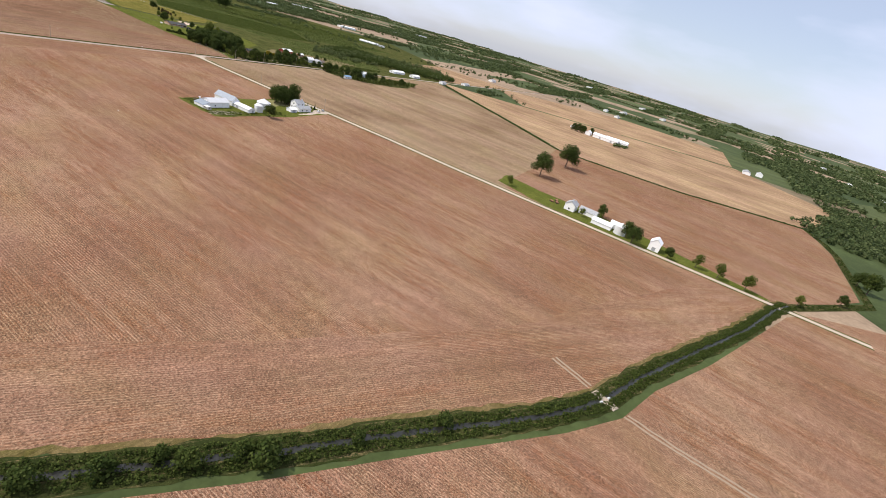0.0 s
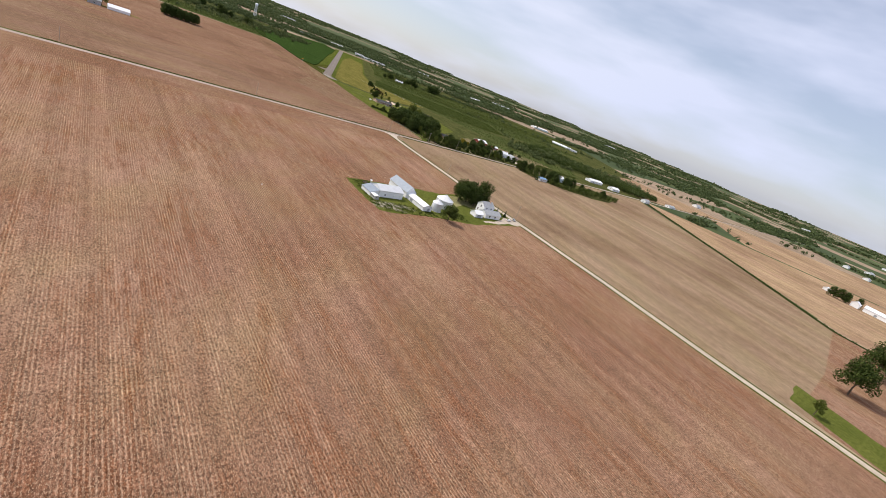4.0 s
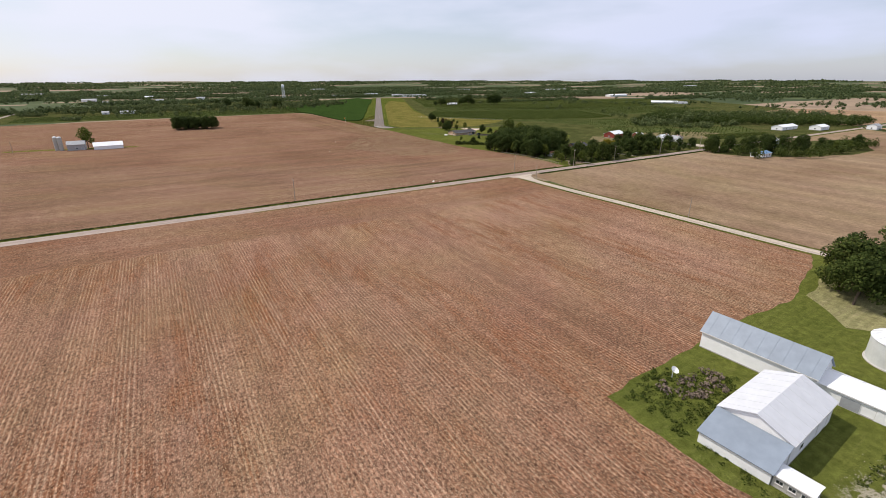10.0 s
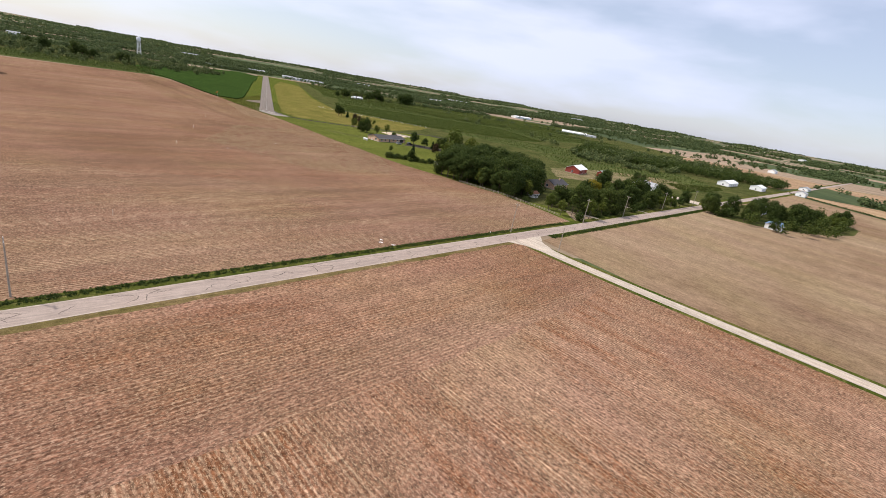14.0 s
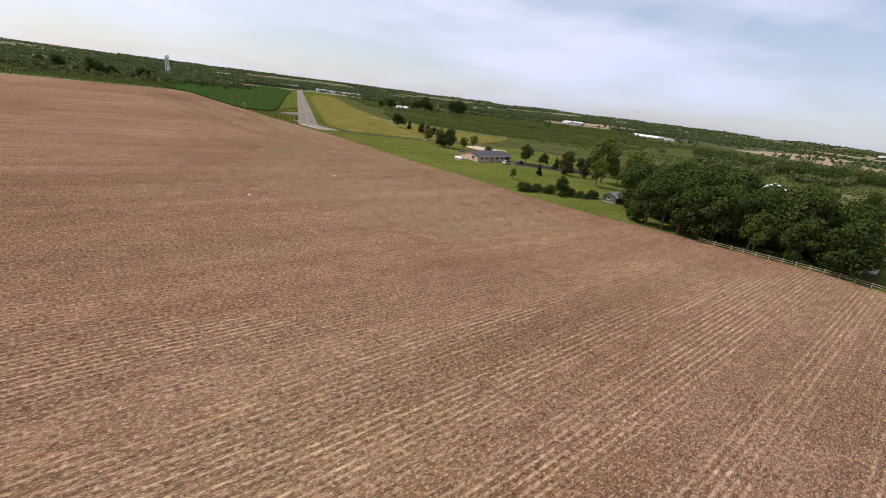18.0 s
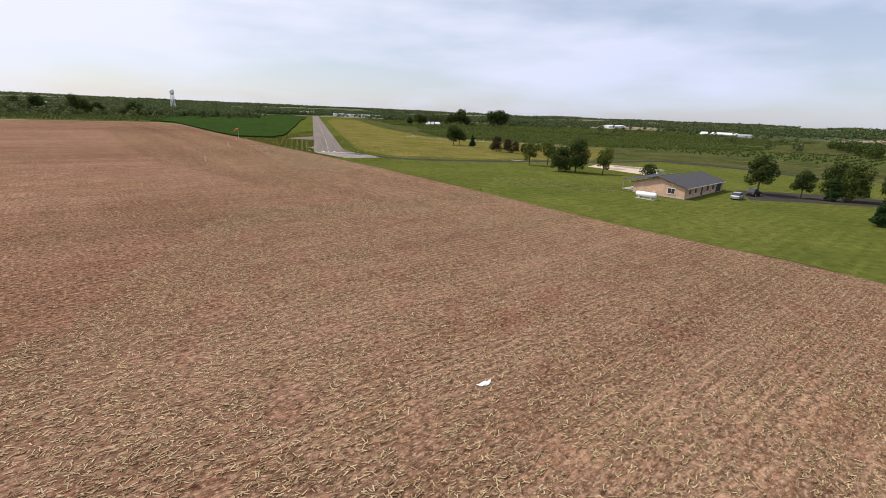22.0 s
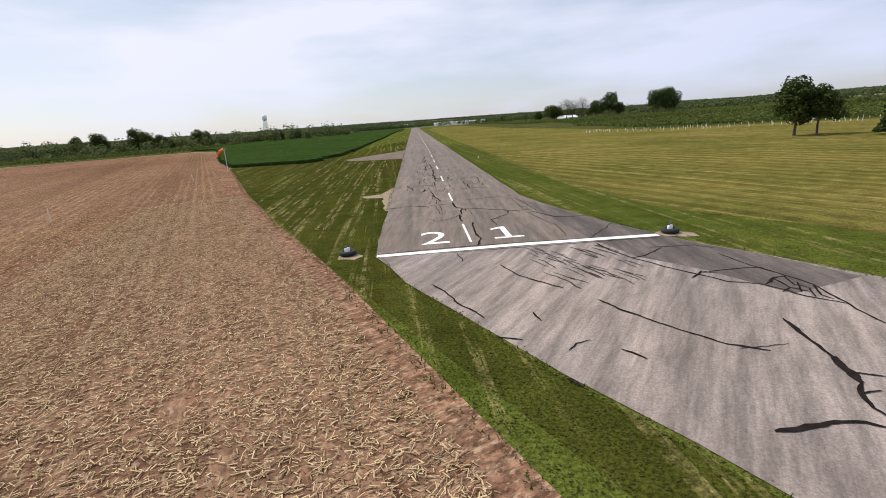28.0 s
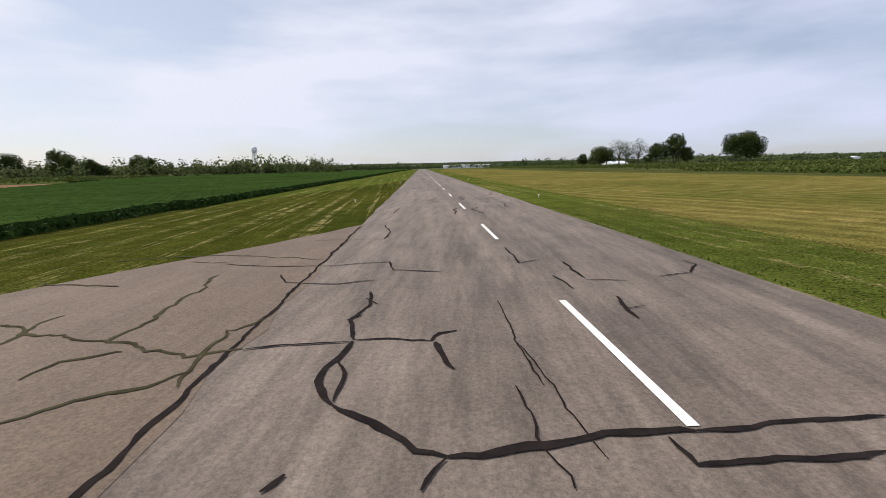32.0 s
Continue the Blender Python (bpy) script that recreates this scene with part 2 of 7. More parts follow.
def soil(name, dark, mid, pale, straw, turn, row=0.76, straw_amount=0.5, bump=0.4, rows_amount=0.5, red=0.5, grain=(2.6, 1.3), grit=0.5, band=8.0):
    """A stubble field: soil in broad patches, straw in straight broken rows along the direction turn (degrees from x)."""
    s = Mat(name, 1.0, 0, 0.0)
    rich = tuple(v * k for v, k in zip(dark, (0.98, 0.78, 0.62)))
    broad = s.noise(0.010, 5.0, 0.6)
    col = s.ramp(broad, (0.34, dark), (0.5, mid), (0.66, pale))
    # Passes of the plough, each as wide as its tool, some redder or paler than their neighbours.
    lanes = s.noise(1.0, 2.0, 0.5, s.mapped((1.0 / band, 0.003, 1), turn + 90))
    col = s.mix(0.5, col, s.ramp(lanes, (0.36, 0.36), (0.5, 0.48), (0.64, 0.62)), "OVERLAY")
    torn = s.noise(1.0, 6.0, 0.68, s.mapped((0.055, 0.016, 1), turn + 90))
    streak = s.noise(1.0, 5.0, 0.72, s.mapped((0.42, 0.045, 1), turn + 90))
    worn = s.mix(1.0, s.ramp(torn, (0.44, 0.0), (0.60, 1.0)), s.ramp(streak, (0.44, 0.08), (0.56, red)), "MULTIPLY")
    col = s.mix(worn, col, rich)
    # Straight rows of stubble, broken along their length.
    across = s.mapped((1, 1, 1), turn + 90)
    rows = s.wave(6.2832 / row / 20.0, across, 0.35)
    shown = s.ramp(s.noise(1.0, 3.0, 0.6, s.mapped((1.6 / band, 0.010, 1), turn + 90)), (0.40, 0.12), (0.60, 1.0))
    gaps = s.noise(1.0, 4.0, 0.7, s.mapped((1.0, 0.30, 1), turn + 90))
    line = s.mix(1.0, s.ramp(rows, (0.52, 0.0), (0.95, 1.0)), shown, "MULTIPLY")
    line = s.mix(1.0, line, s.ramp(gaps, (0.36, 0.05), (0.60, rows_amount)), "MULTIPLY")
    col = s.mix(line, col, straw)
    furrow = s.mix(1.0, s.ramp(rows, (0.04, rows_amount * 0.55), (0.45, 0.0)), shown, "MULTIPLY")
    col = s.mix(furrow, col, rich)
    # Clods, chips of straw and small pits.
    clod = s.noise(1.0, 4.0, 0.72, s.mapped((*grain, 1), turn + 90))
    col = s.mix(grit, col, s.ramp(clod, (0.36, 0.12), (0.5, 0.47), (0.64, 0.86)), "OVERLAY")
    clump = s.noise(1.0, 4.0, 0.75, s.mapped((0.75, 0.24, 1), turn + 90))
    col = s.mix(0.34, col, s.ramp(clump, (0.38, 0.18), (0.5, 0.48), (0.62, 0.80)), "OVERLAY")
    chips = s.noise(1.0, 3.0, 0.7, s.mapped((grain[0] * 2.1, grain[1] * 1.5, 1), turn + 90))
    col = s.mix(s.ramp(chips, (0.53, 0.0), (0.64, straw_amount)), col, straw)
    tint = s.noise(0.04, 4.0, 0.6, s.mapped((1.0, 0.5, 1), turn + 60))
    col = s.mix(1.0, col, s.ramp(tint, (0.34, (1.01, 0.945, 0.955)), (0.5, (1.0, 0.965, 0.93)), (0.66, (0.99, 0.985, 0.885))), "MULTIPLY")
    pits = s.noise(3.4, 3.0, 0.7)
    col = s.mix(s.ramp(pits, (0.35, 0.6), (0.43, 0.0)), col, tuple(0.5 * v for v in rich))
    s.bump(clod, bump, 0.12)
    return s.color(col)


def turf(name, lush, plain, dry, turn=90.0, stripe=3.0, dry_amount=0.5, stripes=0.22):
    """Mown grass with the mower's stripes along turn and pale lines of clippings."""
    s = Mat(name, 1.0, 0, 0.0)
    across = s.mapped((1, 1, 1), turn + 90)
    k = s.noise(0.05, 5.0, 0.65)
    col = s.ramp(k, (0.34, lush), (0.62, plain))
    w = s.wave(6.2832 / stripe / 20.0, across, 1.4)
    col = s.mix(stripes, col, s.ramp(w, (0.3, 0.35), (0.7, 0.65)), "OVERLAY")
    clip = s.noise(1.0, 4.0, 0.7, s.mapped((1.3, 0.03, 1), turn + 90))
    spots = s.noise(0.9, 4.0, 0.7)
    d = s.mix(1.0, s.ramp(clip, (0.52, 0.0), (0.64, 1.0)), s.ramp(spots, (0.42, 0.0), (0.60, 1.0)), "MULTIPLY")
    d = s.mix(1.0, d, (dry_amount,) * 3, "MULTIPLY")
    col = s.mix(d, col, dry)
    m = s.noise(0.6, 4.0, 0.7)
    col = s.mix(0.5, col, s.ramp(m, (0.34, 0.25), (0.5, 0.5), (0.66, 0.75)), "OVERLAY")
    g = s.noise(9.0, 5.0, 0.85)
    col = s.mix(0.85, col, s.ramp(g, (0.38, 0.12), (0.5, 0.48), (0.62, 0.85)), "OVERLAY")
    s.bump(g, 0.6, 0.05)
    return s.color(col)


def leaf(name, a, b, c, rough=0.55, through_light=0.0):
    s = Mat(name, max(rough, 0.75), 0, 0.08)
    k = s.ramp(s.island(), (0.0, a), (0.5, b), (1.0, c))
    o = s.ramp(s.rand(), (0.0, (0.34, 0.38, 0.34)), (0.5, (0.46, 0.48, 0.44)), (0.85, (0.56, 0.55, 0.48)), (1.0, (0.68, 0.62, 0.52)))
    m = s.mix(0.6, k, o, "OVERLAY")
    if through_light:
        t = s.n.new("ShaderNodeBsdfTranslucent")
        s.l.new(m, t.inputs["Color"])
        mx = s.n.new("ShaderNodeMixShader")
        mx.inputs["Fac"].default_value = through_light
        s.l.new(s.b.outputs["BSDF"], mx.inputs[1])
        s.l.new(t.outputs["BSDF"], mx.inputs[2])
        s.l.new(mx.outputs["Shader"], s.n["Material Output"].inputs["Surface"])
    return s.color(m)


def asphalt(name, dark, pale, warm, turn=90.0, streak=0.5, spec=0.25):
    """Old asphalt: uneven stains, wheel streaks along turn, brushed short marks and fine grit."""
    s = Mat(name, 0.78, 0, spec)
    k = s.noise(0.35, 6.0, 0.72)
    col = s.ramp(k, (0.30, dark), (0.70, pale))
    b = s.noise(0.055, 4.0, 0.6)
    col = s.mix(s.ramp(b, (0.42, 0.0), (0.68, 0.6)), col, warm)
    t = s.noise(1.0, 5.0, 0.66, s.mapped((0.55, 0.018, 1), turn + 90))
    col = s.mix(streak, col, s.ramp(t, (0.36, 0.26), (0.5, 0.5), (0.64, 0.74)), "OVERLAY")
    t2 = s.noise(1.0, 5.0, 0.74, s.mapped((2.2, 0.22, 1), turn + 84))
    col = s.mix(streak * 0.9, col, s.ramp(t2, (0.38, 0.24), (0.5, 0.5), (0.64, 0.76)), "OVERLAY")
    blot = s.noise(0.8, 6.0, 0.75)
    col = s.mix(s.ramp(blot, (0.60, 0.0), (0.72, 0.35)), col, tuple(0.55 * v for v in dark))
    g = s.noise(16.0, 4.0, 0.85)
    col = s.mix(0.45, col, s.ramp(g, (0.38, 0.2), (0.5, 0.5), (0.62, 0.8)), "OVERLAY")
    s.bump(g, 0.3, 0.015)
    return s.color(col)


SOIL_S = soil("stubble soil south", (0.160, 0.086, 0.053), (0.202, 0.117, 0.077), (0.252, 0.158, 0.108), (0.50, 0.368, 0.250), RA + 90, row=0.80, straw_amount=0.60, rows_amount=0.50, red=0.9, grain=(2.2, 1.3), grit=0.78, band=7.0)
SOIL_N = soil("stubble soil north", (0.116, 0.065, 0.041), (0.160, 0.095, 0.060), (0.196, 0.122, 0.078), (0.42, 0.315, 0.205), RA + 90, row=1.1, straw_amount=0.6, rows_amount=0.24, red=0.3, bump=0.3)
SOIL_H = soil("stubble soil headland", (0.122, 0.069, 0.047), (0.168, 0.101, 0.069), (0.203, 0.128, 0.088), (0.49, 0.372, 0.250), RA, row=0.80, straw_amount=0.6, rows_amount=0.52, red=0.35, bump=0.3, grain=(3.0, 1.4), grit=0.7)
SOIL_M = soil("stubble soil amid the field", (0.136, 0.074, 0.049), (0.186, 0.108, 0.072), (0.222, 0.136, 0.092), (0.47, 0.355, 0.238), RA, row=0.80, straw_amount=0.62, rows_amount=0.20, red=0.45, bump=0.35, grain=(3.2, 1.8), grit=0.85)
SOIL_D = soil("stubble soil by the ditch", (0.160, 0.086, 0.053), (0.202, 0.117, 0.077), (0.252, 0.158, 0.108), (0.50, 0.368, 0.250), -9, row=0.80, straw_amount=0.55, rows_amount=0.40, red=0.6, grain=(2.2, 1.3), grit=0.7)
SOIL_R = soil("stubble soil by the road", (0.155, 0.083, 0.050), (0.198, 0.114, 0.075), (0.250, 0.156, 0.106), (0.49, 0.360, 0.245), RA, row=0.80, straw_amount=0.55, rows_amount=0.34, red=0.55, grain=(2.2, 1.3), grit=0.75)
SOIL_P = soil("planted soil", (0.185, 0.126, 0.082), (0.250, 0.181, 0.120), (0.280, 0.212, 0.141), (0.35, 0.290, 0.195), RA + 90, straw_amount=0.2, bump=0.2, rows_amount=0.12, red=0.1, grit=0.3, band=12.0)
SOIL_T = soil("tan soil", (0.24, 0.162, 0.105), (0.31, 0.218, 0.14), (0.37, 0.268, 0.17), (0.42, 0.31, 0.20), RA + 90, straw_amount=0.2, bump=0.2, rows_amount=0.1, red=0.1, grit=0.25, band=14.0)
TURF = turf("mown turf", (0.052, 0.074, 0.012), (0.084, 0.098, 0.018), (0.300, 0.245, 0.100), 93, 3.2, 0.7)
TURF_W = turf("darker mown turf", (0.036, 0.045, 0.008), (0.056, 0.060, 0.011), (0.290, 0.245, 0.100), 93, 3.2, 0.8)
TURF_DRY = turf("dry mown turf", (0.088, 0.092, 0.020), (0.155, 0.130, 0.036), (0.30, 0.222, 0.085), 112, 2.6, 1.0, 0.5)
LAWN = turf("lawn", (0.076, 0.090, 0.019), (0.106, 0.116, 0.026), (0.16, 0.155, 0.055), 25, 2.0, 0.3, 0.12)
VERGE = turf("verge grass", (0.035, 0.055, 0.009), (0.09, 0.09, 0.022), (0.24, 0.19, 0.08), RA, 1.5, 0.5)
CROP = leaf("green crop", (0.020, 0.042, 0.010), (0.030, 0.058, 0.013), (0.045, 0.075, 0.017), through_light=0.35)
LEAF = leaf("broad leaves", (0.030, 0.047, 0.011), (0.050, 0.073, 0.017), (0.092, 0.114, 0.031), through_light=0.35)
LEAF_DARK = leaf("needle leaves", (0.012, 0.030, 0.010), (0.022, 0.046, 0.014), (0.038, 0.065, 0.018), through_light=0.35)
LEAF_GOLD = leaf("golden leaves", (0.16, 0.13, 0.012), (0.24, 0.19, 0.02), (0.30, 0.24, 0.03), through_light=0.35)
LEAF_LIGHT = leaf("light green leaves", (0.060, 0.085, 0.014), (0.095, 0.120, 0.022), (0.15, 0.165, 0.04), through_light=0.35)
LEAF_PLUM = leaf("purple brown leaves", (0.040, 0.026, 0.016), (0.060, 0.040, 0.022), (0.085, 0.066, 0.03), through_light=0.35)
LEAF_ROW = leaf("orchard leaves", (0.050, 0.076, 0.017), (0.084, 0.110, 0.025), (0.15, 0.162, 0.046), through_light=0.35)
# Far leaves: distance haze is put into the colour, paler and greyer than LEAF.
LEAF_HAZED = leaf("haze-paled far leaves", (0.052, 0.076, 0.030), (0.084, 0.110, 0.043), (0.135, 0.155, 0.068), through_light=0.35)
BARK = paint("bark", (0.10, 0.075, 0.055), 0.95, vary=0.4, scale=6)
ASPH = asphalt("runway asphalt", (0.112, 0.089, 0.072), (0.173, 0.140, 0.113), (0.181, 0.142, 0.113), streak=0.46)
ASPH_PALE = asphalt("bleached asphalt", (0.158, 0.132, 0.118), (0.254, 0.217, 0.192), (0.269, 0.219, 0.184), 60, streak=0.6)
ASPH_OLD = asphalt("old pavement", (0.108, 0.078, 0.055), (0.150, 0.110, 0.079), (0.156, 0.110, 0.076), streak=0.15)
ASPH_SIDE = asphalt("dark shoulder asphalt", (0.066, 0.055, 0.048), (0.118, 0.098, 0.085), (0.125, 0.102, 0.087), streak=0.6)
ASPH_NEW = asphalt("dark drive", (0.040, 0.036, 0.031), (0.062, 0.055, 0.047), (0.066, 0.058, 0.048), streak=0.2, spec=0.0)
ROAD = asphalt("road asphalt", (0.258, 0.202, 0.170), (0.335, 0.267, 0.225), (0.335, 0.258, 0.212), RA, 0.3)
GRAVEL = asphalt("gravel", (0.36, 0.30, 0.24), (0.48, 0.41, 0.33), (0.45, 0.36, 0.28), RA + 90, 0.4)
TAR = paint("crack tar", (0.017, 0.013, 0.012), 0.95, vary=0.4, scale=3, spec=0.05)
SCUFF = paint("dark scuff", (0.055, 0.047, 0.043), 0.95, vary=0.4, scale=4, spec=0.05)
WHITE_LINE = paint("line paint", (0.72, 0.71, 0.67), 0.7, vary=0.14, scale=5)
WHITE = paint("white paint", (0.84, 0.84, 0.83), 0.6, vary=0.05, scale=0.8)
WHITE_ROOF = paint("white metal roof", (0.80, 0.81, 0.82), 0.45, vary=0.05, scale=0.5)
PALE_ROOF = paint("dull pale metal roof", (0.56, 0.57, 0.59), 0.5, vary=0.06, scale=0.5)
BLUE_ROOF = paint("grey blue roof", (0.22, 0.26, 0.31), 0.5, vary=0.10, scale=0.5)
SLATE_ROOF = paint("slate blue metal roof", (0.115, 0.125, 0.15), 0.5, vary=0.12, scale=0.8)
GREY_ROOF = paint("grey roof", (0.33, 0.34, 0.35), 0.6, vary=0.15, scale=0.7)
DARK_ROOF = paint("dark shingles", (0.055, 0.052, 0.055), 0.9, vary=0.3, scale=3)
TEAL_ROOF = paint("blue roof", (0.16, 0.27, 0.42), 0.5, vary=0.1)
RED = paint("barn red", (0.28, 0.05, 0.035), 0.8, vary=0.2)
RUST = paint("rusty metal", (0.24, 0.11, 0.06), 0.8, vary=0.4)
STEEL = paint("galvanised steel", (0.70, 0.71, 0.71), 0.42, 0.35, vary=0.07, scale=0.7)
CONCRETE = paint("concrete", (0.42, 0.40, 0.36), 0.9, vary=0.15)
RUBBER = paint("tyre rubber", (0.018, 0.018, 0.018), 0.8, vary=0.3)
WOOD = paint("grey pole wood", (0.34, 0.29, 0.23), 0.9, vary=0.25, scale=4)
GLASS = paint("window glass", (0.035, 0.04, 0.045), 0.12, vary=0.2, spec=0.6)

# ---- ground, fields, roads ----
def ground_height(d):
    """Level near the airfield, with low rises towards the horizon."""
    k = min(1.0, max(0.0, (d - 1500.0) / 3300.0))
    return -0.06 + 32.0 * k * k * (3 - 2 * k)


def far_ground():
    s = Mat("far country", 0.95, 0, 0.1)
    v = s.n.new("ShaderNodeTexVoronoi")
    v.distance, v.inputs["Scale"].default_value = "CHEBYCHEV", 1.0
    s.l.new(s.mapped((0.0026, 0.0042, 1), RA), v.inputs["Vector"])
    sep = s.n.new("ShaderNodeSeparateColor")
    s.l.new(v.outputs["Color"], sep.inputs["Color"])
    col = s.ramp(sep.outputs["Red"], (0.0, (0.050, 0.068, 0.024)), (0.24, (0.060, 0.080, 0.028)), (0.26, (0.25, 0.185, 0.125)), (0.38, (0.30, 0.22, 0.15)),
                 (0.40, (0.075, 0.092, 0.034)), (0.62, (0.050, 0.070, 0.025)), (0.64, (0.22, 0.155, 0.105)), (0.76, (0.27, 0.20, 0.135)), (0.78, (0.10, 0.115, 0.045)), (0.90, (0.040, 0.058, 0.020)))
    k = s.noise(0.02, 5.0, 0.65)
    col = s.mix(0.7, col, s.ramp(k, (0.3, 0.3), (0.7, 0.7)), "OVERLAY")
    fine = s.noise(0.25, 4.0, 0.7)
    return s.color(s.mix(0.5, col, s.ramp(fine, (0.3, 0.3), (0.7, 0.7)), "OVERLAY"))


def make_ground():
    radii = [0, 400, 900, 1500, 1900, 2300, 2700, 3100, 3500, 3900, 4300, 4600, 4850]
    n = 96
    verts, faces = [(0, 0, -0.06)], []
    for k, r in enumerate(radii[1:]):
        for i in range(n):
            a = 2 * math.pi * i / n
            x, y = r * math.cos(a), r * math.sin(a)
            h = ground_height(r)
            if r > 1500:
                h *= 1.0 + 0.55 * noise.noise(Vector((x * 0.0011, y * 0.0011, 0.5)))
            verts.append((x, y, h))
    for i in range(n):
        faces.append((0, 1 + i, 1 + (i + 1) % n))
    for k in range(len(radii) - 2):
        a, b = 1 + k * n, 1 + (k + 1) * n
        for i in range(n):
            j = (i + 1) % n
            faces.append((a + i, b + i, b + j, a + j))
    tagged(raw("ground", verts, faces, far_ground(), smooth=True), "flat farming country in a patchwork of fields and woods out to the horizon", "ground", kind="structure")


make_ground()

# Lines of the plan: the paved road, the gravel road, the field's edge along the airfield.
PAVED = [(-900, -743), (-55, -369), (24, -333.6), (72, -312.3), (114, -293.8), (272, -223.6), (600, -78), (1500, 321)]
GRAVEL_LINE = [(81, -314), (82, -320), (86, -330), (92, -344), (97.5, -356.5), (107, -376.5), (119.5, -403.5), (138, -445), (163, -492), (194, -556), (221, -617), (250, -678), (326, -832), (350, -880)]
EDGE = [(119, -292), (114, -267), (106, -245), (95, -229), (87, -215), (79, -204), (71, -191), (62.5, -173), (53, -148), (42, -125.5), (29.7, -92.5), (12.3, -48), (-1, -17.5), (-8, -1.5), (-15, 13), (-25, 35), (-46, 86), (-109, 230), (-137, 262)]
DITCH = [(-160, -790), (-28, -819), (12, -829), (58, -838), (100, -847), (126, -849), (153, -846), (200, -844), (260, -842), (318, -836), (341, -836)]
CREEK = [(545, -100), (491, -381), (462, -514), (481, -550), (547, -640), (672, -740), (630, -775), (587, -799), (504, -833), (444, -859), (341, -838)]

sheet("field_north", EDGE + [(-492, 66), (-413, -84), (-307, -290), (-236, -449), (-55, -366), (72, -308)], 0.0, SOIL_H, "corn stubble field with pale straw rows beside the runway", "field")
sheet("field_south", [(-55, -370), (75, -313.5), (84, -318), (99, -357), (119, -406), (138, -447), (163, -494), (194, -558), (221, -619), (250, -680), (322, -830), (318, -830), (260, -836), (200, -838), (153, -840), (126, -843), (100, -841), (58, -832), (12, -823), (-28, -813), (-160, -784), (-420, -720), (-380, -510)],
      0.0, SOIL_S, "broad reddish stubble field between road and ditch", "field")
sheet("field_ditch", [(-160, -797), (-28, -826), (12, -836), (58, -845), (100, -854), (126, -857), (153, -853), (200, -852), (318, -843), (345, -848), (520, -960), (400, -1300), (-400, -1300)], 0.0, SOIL_S, "bare field with pale tracks beyond the ditch", "field")
sheet("field_east", [(88, -312), (114, -296), (245, -238), (470, -140), (530, -115), (488, -381), (459, -514), (330, -601), (262, -640), (250, -655), (221, -612), (194, -552), (163, -488), (138, -441), (119, -400), (99, -351)], 0.0, SOIL_P, "smooth planted tan field east of the gravel road", "field")
sheet("field_farm", [(240, -630), (262, -636), (330, -596), (459, -508), (479, -553), (545, -644), (668, -741), (628, -770), (585, -795), (502, -829), (444, -852), (335, -838), (256, -678)], -0.006, SOIL_S, "brown field behind the eastern farm", "field")
sheet("field_tan", [(552, -100), (498, -381), (470, -512), (486, -546), (551, -636), (678, -738), (760, -745), (960, -690), (1070, -480), (870, -330), (690, -200)], 0.0, SOIL_T, "pale tan field beyond the creek", "field")
sheet("field_far", [(700, -190), (880, -325), (1080, -470), (1400, -300), (1250, -60), (820, 40)], 0.0, SOIL_T, "far tan field", "field")
sheet("field_west", [(-900, -735), (-243, -449), (-314, -290), (-420, -84), (-496, 63), (-560, 180), (-900, 60)], 0.0, VERGE, "green nursery land beyond the western lane", "field")
sheet("field_tan_north", [(560, -80), (700, -30), (900, 60), (760, 230), (600, 130), (520, 60)], 0.0, SOIL_T, "tan field behind the wood", "field")

sheet("field_middle", EDGE[2:] + ragged([(-137, 262), (-490, 68), (-413, -82), (-360, -180), (-250, -225), (-90, -262), (20, -262), (106, -245)], 9, 5.0, False), 0.0015, SOIL_M, "cloddy stubble with faint rows in the middle of the field", "field")
sheet("field_ditch_side", ragged([(-160, -784), (-28, -813), (12, -823), (58, -832), (100, -841), (126, -843), (153, -840), (260, -836), (318, -830), (300, -796), (262, -800), (200, -802), (153, -804), (126, -806), (100, -804), (58, -796), (12, -788), (-28, -778), (-160, -750)], 8, 1.5), 0.003, SOIL_D, "headland rows along the ditch", "field")
sheet("field_road_side", ragged([(-380, -513), (-55, -371), (75, -314.5), (82, -320), (92, -345), (70, -358), (33, -376), (2, -390), (-29, -402), (-50, -410), (-392, -556)], 9, 1.2), 0.003, SOIL_R, "headland rows along the paved road", "field")
MEADOW = turf("rough meadow", (0.038, 0.051, 0.014), (0.078, 0.080, 0.028), (0.22, 0.17, 0.085), RA, 5.0, 0.6)
sheet("meadow", [(66, 300), (75, 137), (60, -10), (165, -72), (112, -200), (150, -262), (245, -238), (470, -142), (545, -100), (560, -78), (520, 60), (600, 130), (760, 235), (820, 640), (300, 900), (70, 900)], -0.02, MEADOW, "rough meadow and nursery land behind the houses", "meadow")
sheet("meadow", [(-137, 262), (-480, 105), (-560, 180), (-660, 400), (-500, 700), (-200, 760), (-19, 820), (-19, 420)], -0.02, MEADOW, "rough meadow beyond the green crop", "meadow")
